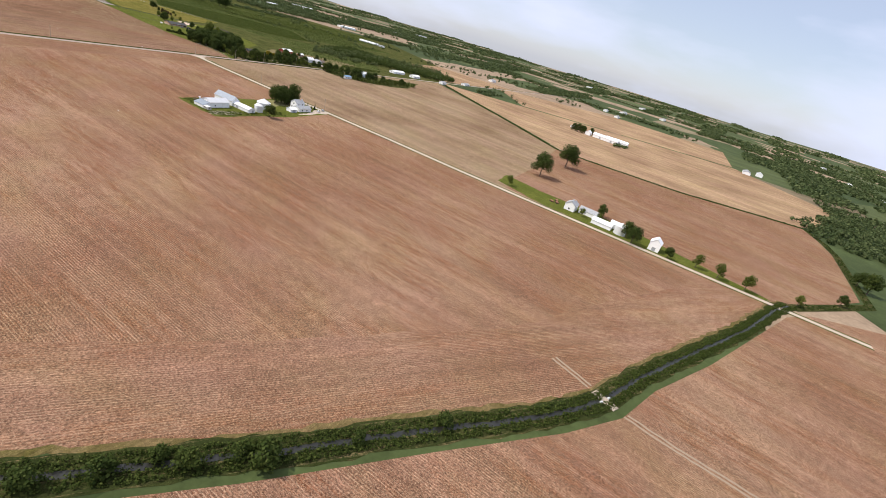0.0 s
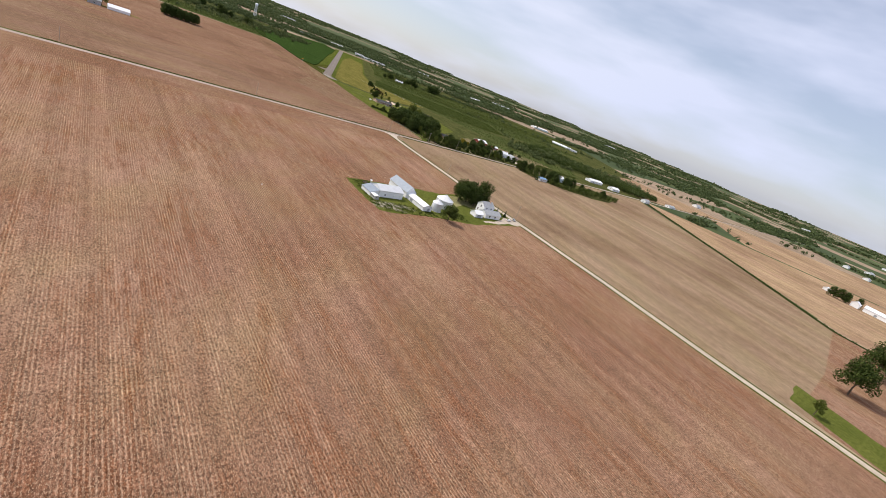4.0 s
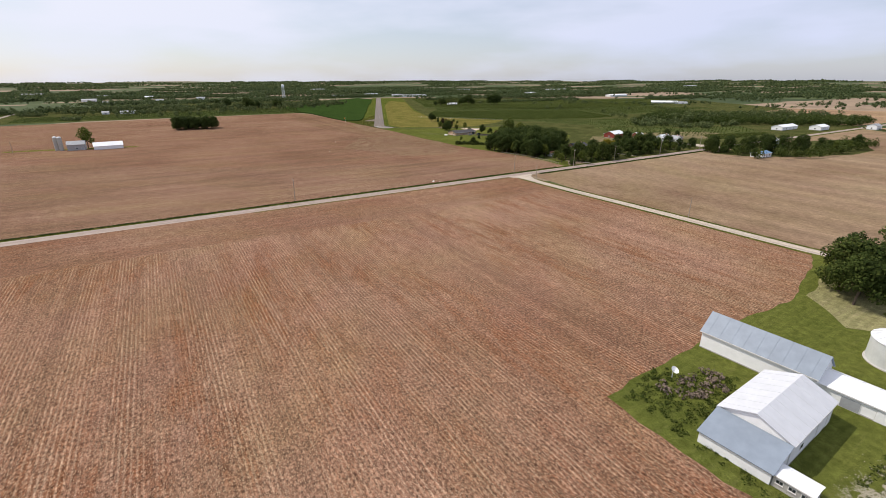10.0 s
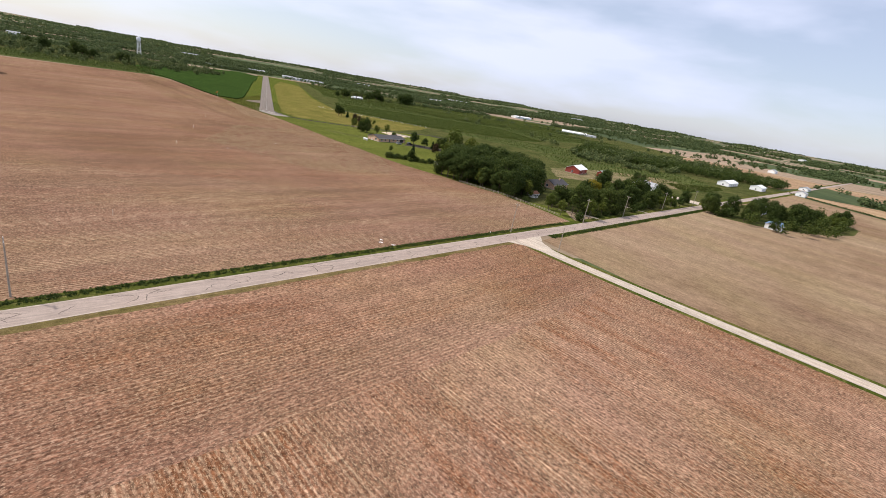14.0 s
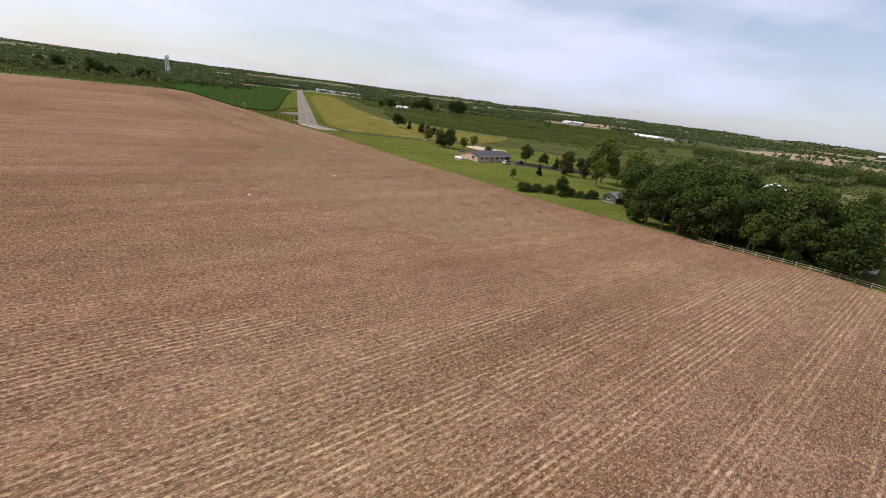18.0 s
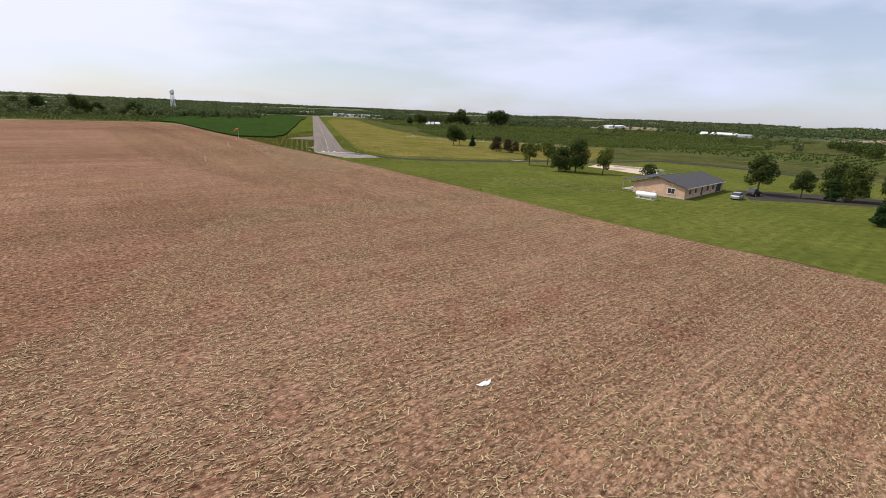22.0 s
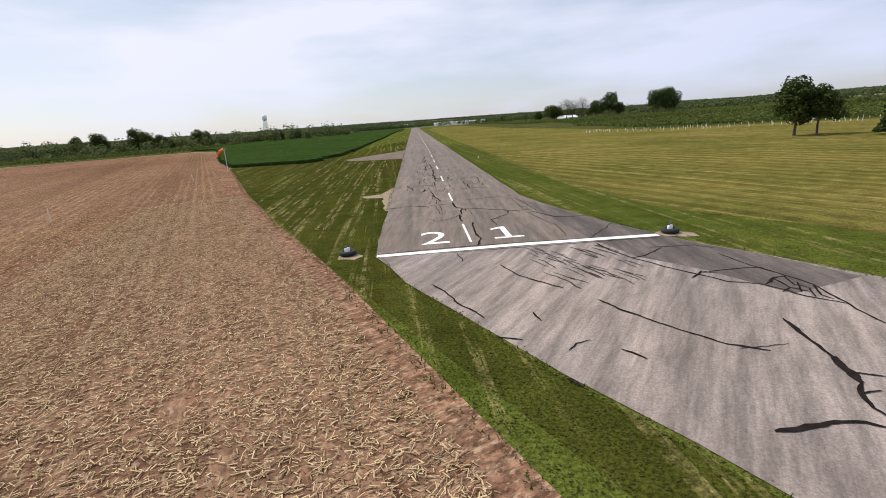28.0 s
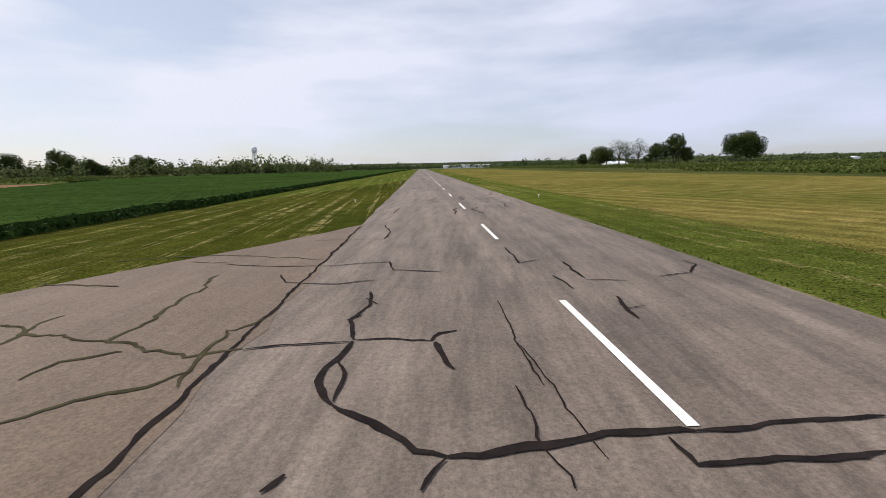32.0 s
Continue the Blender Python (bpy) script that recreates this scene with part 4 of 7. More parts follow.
wood_strip(-250, 360, 24, 330, 16, 9, 12), wood_strip(-440, 300, 24, 260, 18, 9, 11), wood_strip(330, 560, 24, 420, 22, 10, 10), wood_strip(300, 780, 24, 380, 40, 11, 13), wood_strip(120, 960, 20, 160, 20, 10, 12), wood_strip(-90, 960, 24, 150, 30, 10, 15)
wood_strip(-800, 1000, 24, 900, 160), wood_strip(-60, 1500, 24, 900, 140), wood_strip(-1100, 500, 24, 500, 90), wood_strip(-620, 60, 24, 160, 40, 9, 9)
for k in range(300):
    a = rng.uniform(-0.75, 2.75) if k % 5 else rng.uniform(2.4, 3.3)
    d = rng.uniform(1300, 4500)
    wood_strip(d * math.cos(a), d * math.sin(a), RA + 90 * (rng.random() < 0.25), rng.uniform(200, 800), rng.uniform(40, 150), 13.0 if d < 2500 else 19.0, rng.uniform(10, 14))
# Loose trees and clumps between the fields.
loose = rng.uniform((-1100, -200), (1500, 1500), (9000, 2))
k = np.array([noise.noise(Vector((x * 0.006, y * 0.006, 4.0))) + 0.5 * noise.noise(Vector((x * 0.03, y * 0.03, 1.0))) for x, y in loose])
loose = loose[k > 0.22]
for poly in ([(552, -100), (498, -381), (470, -512), (678, -738), (960, -690), (1070, -480), (870, -330), (690, -200)], [(700, -190), (880, -325), (1080, -470), (1400, -300), (1250, -60), (820, 40)], [(560, -80), (700, -30), (900, 60), (760, 230), (600, 130), (520, 60)]):
    loose = loose[~inside(poly, loose)]
far_xy.append(loose), far_h.append(rng.uniform(4, 12, len(loose))), far_w.append(rng.uniform(5, 10, len(loose)))
FX, FH, FW = np.concatenate(far_xy), np.concatenate(far_h), np.concatenate(far_w)
FW = np.maximum(FW, 0.7 * FH)
KEEP_OUT = [(-420, -720), (-500, 100), (-110, 260), (-40, 880), (75, 880), (150, 620), (280, 400), (330, 150), (330, 40), (300, -60), (430, -100), (540, -130), (470, -510), (660, -735), (340, -850), (330, -1500), (-900, -1500)]
ok = ~inside(KEEP_OUT, FX)
FX, FH, FW = FX[ok], FH[ok], FW[ok]
FD = np.hypot(FX[:, 0], FX[:, 1])
fz = np.array([ground_height(d) for d in FD])
close, near, mid, far = FD < 620, (FD >= 620) & (FD < 1250), (FD >= 1250) & (FD < 2500), FD >= 2500
# All four bands wear the leaf colour that has haze painted in.
stuff_mesh("woodland", blobs(FX[close], FH[close], FW[close] * 1.1, 60, 2.1, 0.03), LEAF_HAZED, "leafy dark green woods and hedgerows", "woods")
stuff_mesh("woodland", blobs(FX[near], FH[near], FW[near] * 1.15, 26, 3.1, 0.03), LEAF_HAZED, "dark green woods and hedgerows between the fields", "woods")
stuff_mesh("woodland", blobs(FX[mid], FH[mid], FW[mid] * 1.2, 9, 6.5, 0.05, fz[mid]), LEAF_HAZED, "distant dark green woods", "woods")
stuff_mesh("woodland", blobs(FX[far], FH[far], FW[far] * 1.25, 4, 13.0, 0.05, fz[far]), LEAF_HAZED, "far woods along the horizon, haze painted into their leaf colour", "woods")

ORCHARDS = (
    ([(84, 152), (110, 122), (176, 76), (300, 76), (345, 100), (350, 235), (240, 262), (90, 250)], RA, 2.2, 1.3, 1.35, 1.6, 0.0),
    ([(95, 256), (240, 268), (356, 240), (352, 130), (440, 160), (620, 260), (520, 330), (320, 330), (110, 360)], RA, 7.0, 2.6, 2.6, 1.9, 0.15),
    ([(90, 380), (320, 300), (520, 340), (660, 420), (640, 520), (300, 460), (95, 520)], RA, 5.0, 2.4, 2.6, 2.2, 0.15),
    ([(95, 540), (300, 480), (640, 540), (760, 640), (300, 640), (90, 800)], RA, 6.0, 3.0, 2.6, 2.4, 0.1),
    ([(180, 66), (260, -30), (350, -60), (420, -40), (420, 50)], RA, 6.5, 3.6, 1.6, 1.5, 0.25),
    ([(240, -100), (300, -150), (400, -120), (420, -60), (340, -70), (250, -40)], RA + 90, 7.0, 3.5, 2.0, 1.8, 0.3),
    ([(300, -180), (380, -150), (400, -130), (320, -140)], RA, 3.0, 1.2, 1.0, 0.9, 0.1),
    ([(-130, 268), (-480, 112), (-520, 200), (-420, 260), (-200, 400), (-160, 390)], RA, 5.5, 2.8, 2.4, 2.2, 0.12),
    ([(-330, -260), (-425, -70), (-500, 70), (-700, 0), (-620, -300)], RA, 8.0, 3.0, 2.0, 2.0, 0.2),
    ([(-510, 110), (-640, 380), (-900, 300), (-760, 30)], RA, 7.0, 3.2, 2.6, 2.4, 0.15),
)
ORCH_SOIL = turf("orchard floor", (0.042, 0.062, 0.017), (0.080, 0.092, 0.030), (0.24, 0.19, 0.10), RA, 6.0, 0.5)
DENSE_SOIL = turf("nursery floor", (0.04, 0.060, 0.014), (0.06, 0.080, 0.02), (0.10, 0.11, 0.04), RA, 3.0, 0.3)
for k, (poly, turn, apart, step, h, w, gap) in enumerate(ORCHARDS):
    sheet("orchard_floor", poly, 0.015, DENSE_SOIL if k == 0 else ORCH_SOIL, "grass floor between the nursery rows" if k else "dense dark green nursery block", "orchard", kind="structure")
    xy = rows_in(poly, turn, apart, step, 0.35, gap)
    n = len(xy)
    stuff_mesh("orchard_rows", blobs(xy, rng.uniform(0.7, 1.2, n) * h, rng.uniform(0.8, 1.2, n) * w, 9 if n < 6000 else 5, 1.0, 0.1), LEAF_ROW, "rows of young nursery trees", "orchard")

BELT = [(340, 22), (366, 2), (405, -34), (458, -62), (540, -96), (600, -66), (636, -24), (562, 12), (520, 52), (478, 88), (452, 138), (400, 84)]
xy = rows_in(BELT, RA, 8.0, 7.0, 2.2, 0.06)
n = len(xy)
stuff_mesh("woodland", blobs(xy, rng.uniform(6.5, 11.5, n), rng.uniform(7, 11, n), 150, 1.25, 0.02), LEAF, "dense leafy wood behind the nursery", "woods")
ROADSIDE = [(244, -262), (262, -284), (300, -284), (352, -270), (400, -244), (415, -228), (395, -222), (345, -240), (330, -262), (300, -268), (262, -262)]
xy = rows_in(ROADSIDE, RA, 8.5, 7.5, 2.0, 0.1)
xy = xy[np.hypot(xy[:, 0] - 272, xy[:, 1] + 270) > 11.0]
n = len(xy)
stuff_mesh("woodland", blobs(xy, rng.uniform(5, 9.5, n), rng.uniform(6, 9, n), 150, 1.0, 0.02), LEAF, "leafy trees and thicket round the roadside houses", "woods")

# The green crop west of the runway: a dense stand with an upright edge.
CROP_POLY = [(-47, 89), (-38, 88), (-29, 86.5), (-26.5, 90), (-27, 98), (-24, 105), (-23, 130), (-21, 400), (-18, 800), (-60, 900), (-150, 720), (-190, 420), (-140, 270), (-110, 238), (-60, 125)]
sheet("crop_floor", CROP_POLY, 0.01, DENSE_SOIL, "dark soil under the green crop", "field")
CROP_TOP = turf("crop top", (0.024, 0.046, 0.011), (0.034, 0.060, 0.014), (0.055, 0.080, 0.022), RA + 90, 0.8, 0.4)


def standing_crop(poly, step, height, label):
    """A closed stand of plants: an uneven top with upright sides."""
    p = np.array(poly)
    (x0, y0), (x1, y1) = p.min(0), p.max(0)
    nx, ny = int((x1 - x0) / step) + 1, int((y1 - y0) / step) + 1
    cx, cy = np.meshgrid(x0 + (np.arange(nx) + 0.5) * step, y0 + (np.arange(ny) + 0.5) * step)
    keep = inside(poly, np.stack([cx.ravel(), cy.ravel()], 1)).reshape(ny, nx)
    ids, verts, faces, edges = {}, [], [], {}

    def vid(i, j):
        if (i, j) not in ids:
            x, y = x0 + i * step, y0 + j * step
            wob = 0.35 * step * noise.noise(Vector((x * 0.8, y * 0.8, 0)))
            ids[i, j] = len(verts)
            verts.append((x + wob, y + wob, height * (1 + 0.22 * noise.noise(Vector((x * 1.1, y * 1.1, 5))))))
        return ids[i, j]

    for j, i in zip(*np.nonzero(keep)):
        q = [vid(i, j), vid(i + 1, j), vid(i + 1, j + 1), vid(i, j + 1)]
        faces.append(q)
        for k in range(4):
            e = (q[k], q[(k + 1) % 4])
            if e[::-1] in edges:
                del edges[e[::-1]]
            else:
                edges[e] = 1
    low = {}
    for u, v in edges:
        for w in (u, v):
            if w not in low:
                low[w] = len(verts)
                verts.append((verts[w][0], verts[w][1], -0.02))
        faces.append((v, u, low[u], low[v]))
    return tagged(raw("crop", verts, faces, CROP_TOP), label, "crop", kind="stuff"), np.array([verts[w] for w in low])


CROP_NEAR = [(-47, 89), (-38, 88), (-29, 86.5), (-26.5, 90), (-27, 98), (-24, 105), (-23, 130), (-22, 260), (-128, 275), (-110, 238), (-62, 121)]
_, rim_xyz = standing_crop(CROP_NEAR, 0.9, 0.75, "dense knee-high dark green crop beside the runway")
CROP_FAR = [(-22, 260), (-21, 400), (-18, 800), (-60, 900), (-150, 720), (-190, 420), (-140, 275)]
standing_crop(CROP_FAR, 4.0, 0.8, "dark green crop farther along the runway")
xy = np.repeat(rim_xyz[:, :2], 8, 0) + rng.normal(0, 0.3, (len(rim_xyz) * 8, 2))
stuff_mesh("crop_leaves", blobs(xy, rng.uniform(0.5, 0.95, len(xy)), np.full(len(xy), 0.5), 3, 0.3, 0.1), CROP, "leafy edge of the green crop", "crop")

# Ditch and creek: tall grass and weeds with a strip of water.
WATER = paint("ditch water", (0.020, 0.020, 0.016), 0.3, vary=0.4, scale=0.3, spec=0.5)
BANK = turf("ditch bank", (0.020, 0.030, 0.009), (0.046, 0.050, 0.017), (0.24, 0.18, 0.09), -8, 2.6, 0.8)
strip("ditch_bank", ragged(DITCH, 4, 1.0, False), -4.9, 5.0, 0.014, BANK, "weedy banks of the drainage ditch", "ditch bank")
strip("ditch_rim", ragged(offset_line(DITCH, 5.6), 3, 1.1, False), -1.2, 1.0, 0.012, DRY_VERGE, "dry tan grass along the ditch's rim", "ditch bank")
strip("ditch_water", ragged(DITCH, 5, 0.6, False), -0.9, 1.0, 0.03, WATER, "dark narrow water in the ditch", "water")
strip("creek_bank", CREEK, -4.0, 4.0, 0.014, BANK, "grassy strip along the creek", "creek bank")


def along(pts, per_m, spread, avoid=0.0):
    out = []
    for (x0, y0), (x1, y1) in zip(pts, pts[1:]):
        L = math.dist((x0, y0), (x1, y1))
        n = int(L * per_m)
        t = rng.random(n)
        d = rng.uniform(avoid, spread, n) * rng.choice((-1, 1), n)
        out.append(np.stack([x0 + (x1 - x0) * t - (y1 - y0) / L * d, y0 + (y1 - y0) * t + (x1 - x0) / L * d], 1))
    return np.concatenate(out)


xy = along(DITCH, 11.0, 3.9, 0.7)
n = len(xy)
stuff_mesh("ditch_weeds", blobs(xy, rng.uniform(0.4, 1.5, n), rng.uniform(0.8, 2.2, n), 12, 0.5, 0.0), LEAF, "rank green weeds along the ditch", "weeds")
xy = along(CREEK, 0.9, 3.0)
n = len(xy)
stuff_mesh("creek_weeds", blobs(xy, rng.uniform(0.4, 1.4, n), rng.uniform(1.2, 2.6, n), 9, 0.8, 0.0), LEAF, "green weeds along the creek", "weeds")
for k, (x, y, s) in enumerate(((-12, -824, 1.1), (18, -833, 1.5), (14, -829, 1.0), (-2, -824, 0.9), (65, -838, 1.0), (3, -828, 1.2), (40, -835, 0.8), (-24, -822, 1.1))):
    plant("bush", x, y, s, "ditch bushes")
xy = along(offset_line([(-160, -415.5), (-55, -369), (24, -333.6), (72, -312.3), (114, -293.8)], 5.2), 7.0, 1.0)
xy = np.concatenate([xy, along(offset_line([(92, -303.5), (114, -293.8), (272, -223.6)], -4.9), 7.0, 1.3)])
n = len(xy)
stuff_mesh("verge_weeds", blobs(xy, rng.uniform(0.15, 0.5, n), rng.uniform(0.5, 1.3, n), 12, 0.28, 0.0), LEAF, "dark weeds in the road verge", "weeds")

# ---- buildings ----
def opening(parent, side, at, z, w, h, L, W, kind="window", leaf_mat=None):
    """A window or door on one side of a building: across the ridge 'front'/'back', along it 'left'/'right'."""
    place = {"front": ((at, -L / 2, z), 0), "back": ((-at, L / 2, z), 180), "left": ((-W / 2, -at, z), -90), "right": ((W / 2, at, z), 90)}[side]
    (x, y, zz), a = place
    m = pose(x, y, zz, 0, 0, a)
    root = boxpart(kind, (-w / 2 - 0.09, -0.06, -0.09, w / 2 + 0.09, 0.02, h + 0.09), TRIM, parent)
    root.matrix_basis = m
    if kind == "window":
        boxpart("pane", (-w / 2, -0.075, 0, -0.03, -0.061, h), GLASS, root, "dark glass")
        boxpart("pane", (0.03, -0.075, 0, w / 2, -0.061, h), GLASS, root, "dark glass")
        boxpart("sill", (-w / 2 - 0.12, -0.14, -0.14, w / 2 + 0.12, -0.061, -0.091), TRIM, root)
    else:
        boxpart("panel", (-w / 2, -0.085, 0, w / 2, -0.061, h), leaf_mat or GLASS, root)
        boxpart("handle", (w / 2 - 0.16, -0.12, h * 0.45, w / 2 - 0.10, -0.086, h * 0.5), STEEL, root)
    return root


TRIM = paint("trim", (0.70, 0.69, 0.66), 0.6, vary=0.08)


def brick_material():
    s = Mat("brick wall", 0.9, 0, 0.2)
    t = s.n.new("ShaderNodeTexBrick")
    t.inputs["Color1"].default_value, t.inputs["Color2"].default_value = (0.50, 0.28, 0.17, 1), (0.66, 0.43, 0.29, 1)
    t.inputs["Mortar"].default_value, t.inputs["Scale"].default_value = (0.55, 0.47, 0.38, 1), 2.2
    m = s.n.new("ShaderNodeMapping")
    m.inputs["Rotation"].default_value = (radians(90), 0, radians(90))
    s.l.new(s.tc, m.inputs["Vector"])
    s.l.new(m.outputs["Vector"], t.inputs["Vector"])
    k = s.noise(0.9, 4.0, 0.6)
    return s.color(s.mix(0.5, t.outputs["Color"], s.ramp(k, (0.3, 0.35), (0.7, 0.65)), "OVERLAY"))


BRICK = brick_material()


def building(name, label, category, x, y, turn, L, W, eave, ridge, wall, roof, over=0.35, openings=(), chimney=False, group="", base=True):
    """A gabled building: its ridge runs along turn (degrees from x)."""
    root = new(name)
    root.matrix_basis = pose(x, y, 0, 0, 0, turn - 90)
    h = W / 2
    bm = bmesh.new()
    prism(bm, [(-h, 0.0), (h, 0.0), (h, eave), (0, ridge), (-h, eave)], -L / 2, L / 2)
    part("wall", bm, wall, root)
    if base:
        boxpart("foundation", (-h - 0.05, -L / 2 - 0.05, -0.1, h + 0.05, L / 2 + 0.05, 0.22), CONCRETE, root)
    k = (ridge - eave) / h
    for sgn in (-1, 1):
        bm = bmesh.new()
        o = h + over
        prism(bm, [(0, ridge + 0.02), (sgn * o, ridge + 0.02 - k * o), (sgn * o, ridge + 0.16 - k * o), (0, ridge + 0.16)], -L / 2 - over, L / 2 + over)
        slope = part("roof", bm, roof, root)
        n = max(2, int(L / 2.2))
        for i in range(n if L < 45 and roof is not DARK_ROOF else 0):
            yy = -L / 2 + (i + 0.5) * L / n
            bm = bmesh.new()
            prism(bm, [(0.12 * sgn, ridge + 0.155 - k * 0.12), (sgn * o, ridge + 0.155 - k * o), (sgn * o, ridge + 0.20 - k * o), (0.12 * sgn, ridge + 0.20 - k * 0.12)], yy - 0.04, yy + 0.04)
            part("seam", bm, roof, slope)
        boxpart("fascia", (min(sgn * o, sgn * (o + 0.05)), -L / 2 - over, ridge - k * o - 0.06, max(sgn * o, sgn * (o + 0.05)), L / 2 + over, ridge + 0.14 - k * o), TRIM, root)
    if chimney:
        boxpart("chimney", (0.3, L * 0.2, ridge - 0.8, 0.95, L * 0.2 + 0.65, ridge + 0.9), BRICK, root, "brick chimney", 0.02)
    for o in openings:
        opening(root, o[0], o[1], o[2], o[3], o[4], L, W, *(o[5:]))
    return tagged(root, label, category, group)


def lean_to(name, label, x, y, turn, L, W, high, low, wall, roof, category="shed"):
    """A single-pitch building whose high side faces +x of its own frame."""
    root = new(name)
    root.matrix_basis = pose(x, y, 0, 0, 0, turn - 90)
    h = W / 2
    bm = bmesh.new()
    prism(bm, [(-h, 0), (h, 0), (h, high), (-h, low)], -L / 2, L / 2)
    part("wall", bm, wall, root)
    bm = bmesh.new()
    k = (high - low) / W
    prism(bm, [(-h - 0.3, low - 0.3 * k + 0.02), (h, high + 0.02), (h, high + 0.15), (-h - 0.3, low - 0.3 * k + 0.15)], -L / 2 - 0.3, L / 2 + 0.3)
    part("roof", bm, roof, root)
    return tagged(root, label, category)


def grain_bin(x, y, r, wall_h, peak, label):
    root = new("grain_bin")
    root.matrix_basis = pose(x, y, 0)
    n, verts, faces = 40, [], []
    zs = np.linspace(0.1, wall_h, 31)
    for k, z in enumerate(zs):
        rr = r + 0.018 * (k % 2)
        verts += [(rr * math.cos(2 * math.pi * i / n), rr * math.sin(2 * math.pi * i / n), z) for i in range(n)]
    for k in range(len(zs) - 1):
        faces += [(k * n + i, k * n + (i + 1) % n, (k + 1) * n + (i + 1) % n, (k + 1) * n + i) for i in range(n)]
    raw("wall", verts, faces, STEEL, root)
    bm = bmesh.new()
    tube(bm, [(0, 0, -0.1), (0, 0, 0.14)], [r + 0.3, r + 0.3], 40)
    part("slab", bm, CONCRETE, root)
    bm = bmesh.new()
    tube(bm, [(0, 0, wall_h - 0.05), (0, 0, wall_h + 0.05), (0, 0, peak)], [r + 0.18, r + 0.18, 0.7], n)
    roof = part("roof", bm, STEEL, root)
    for i in range(20):
        a = 2 * math.pi * i / 20
        bm = bmesh.new()
        tube(bm, [((r + 0.15) * math.cos(a), (r + 0.15) * math.sin(a), wall_h + 0.08), (0.7 * math.cos(a), 0.7 * math.sin(a), peak + 0.02)], [0.07, 0.05], 4)
        part("rib", bm, STEEL, roof)
    bm = bmesh.new()
    tube(bm, [(0, 0, peak - 0.05), (0, 0, peak + 0.3), (0, 0, peak + 0.45)], [0.75, 0.75, 0.2], 16)
    part("cap", bm, STEEL, root)
    boxpart("hatch", (-0.5, -r - 0.12, 0.6, 0.5, -r + 0.1, 2.2), STEEL, root, "steel access hatch", 0.02)
    lad = new("ladder", None)
    bm = bmesh.new()
    for s in (-0.2, 0.2):
        box(bm, s - 0.03, -r - 0.22, 0.4, s + 0.03, -r - 0.16, wall_h)
    for i in range(int(wall_h / 0.45)):
        box(bm, -0.2, -r - 0.21, 0.6 + i * 0.45, 0.2, -r - 0.18, 0.63 + i * 0.45)
    me = bpy.data.meshes.new("ladder")
    bm.to_mesh(me), bm.free()
    me.materials.append(STEEL)
    bpy.data.objects.remove(lad)
    lad = new("ladder", me)
    lad.parent = root
    lad.matrix_basis = pose(0, 0, 0, 0, 0, 70)
    return tagged(root, label, "grain bin", "farm grain bins")


R, G = RA, RA - 90                          # along the paved road; along the lane

# The white farm.
sheet("farmyard", ragged([(39, -507), (44, -521), (52, -538), (57, -547), (63, -546), (80, -537), (93, -531), (118, -523), (140, -508), (163, -494), (158, -482), (137, -449), (128, -458), (104, -477), (80, -487), (52, -500)], 3, 0.7), 0.018, LAWN, "rough green farmyard grass", "farmyard")
YARD = turf("worn yard", (0.20, 0.19, 0.09), (0.24, 0.22, 0.10), (0.34, 0.28, 0.17), RA, 2, 0.6)
sheet("worn_yard", ragged([(109, -476), (128, -463), (142, -476), (128, -488), (118, -487), (112, -497), (104, -492)], 2.5, 0.8), 0.024, YARD, "worn pale grass in front of the farmhouse", "yard")
RUBBLE = asphalt("rubble", (0.30, 0.28, 0.22), (0.52, 0.49, 0.42), (0.45, 0.40, 0.30), 20, 0.2)
PATCH = [(53, -536), (60, -531), (66, -528.5), (74, -527), (80, -525), (79, -529), (75, -534), (74, -539), (66, -541.5), (60, -544), (54, -542)]
stones = np.concatenate([rng.normal((cx, cy), (sx, sy), (n, 2)) for cx, cy, sx, sy, n in ((59.5, -537, 2.2, 1.6, 11000), (65, -533, 2.4, 1.3, 10000), (69.5, -531, 2.2, 1.2, 6000), (67, -538, 2.6, 0.9, 5000), (74, -530, 2.6, 1.4, 2600), (57, -541, 1.6, 1.0, 1800))])
k = np.array([noise.noise(Vector((x * 0.55, y * 0.55, 7.0))) + 0.6 * noise.noise(Vector((x * 1.7, y * 1.7, 2.0))) for x, y in stones])
stones = stones[k > -0.25 + 0.2 * rng.random(len(k))]
stuff_mesh("gravel_patch", leaf_quads(np.column_stack([stones, rng.uniform(0.03, 0.07, len(stones))]), np.full(len(stones), 0.17), np.zeros((len(stones), 3)), 2.5), leaf("broken gravel", (0.26, 0.235, 0.18), (0.33, 0.30, 0.24), (0.42, 0.385, 0.32), 0.95), "pale broken gravel scattered in the yard", "gravel")
weeds = rng.uniform((40, -547), (118, -496), (2600, 2))
weeds = weeds[inside([(42, -507), (52, -500), (66, -506), (60, -514), (50, -516), (56, -534), (72, -526), (96, -524), (112, -510), (116, -522), (92, -532), (62, -545), (54, -541)], weeds)]
stuff_mesh("farm_weeds", blobs(weeds, rng.uniform(0.15, 0.5, len(weeds)), rng.uniform(0.8, 2.6, len(weeds)), 26, 0.3, 0.0), leaf("rank weeds", (0.040, 0.060, 0.012), (0.060, 0.080, 0.017), (0.095, 0.110, 0.030), 0.9, 0.3), "low tufts of rank weeds in the farmyard", "weeds")
sheet("farm_drive", ragged([(162, -493), (158, -486), (150, -487), (146, -494), (138, -503), (128, -509), (129, -511), (140, -506), (150, -498), (158, -497)], 1.5, 0.5), 0.028, GRAVEL, "pale gravel farm drive", "drive")
FA = 27.0                                   # the farm's own grid
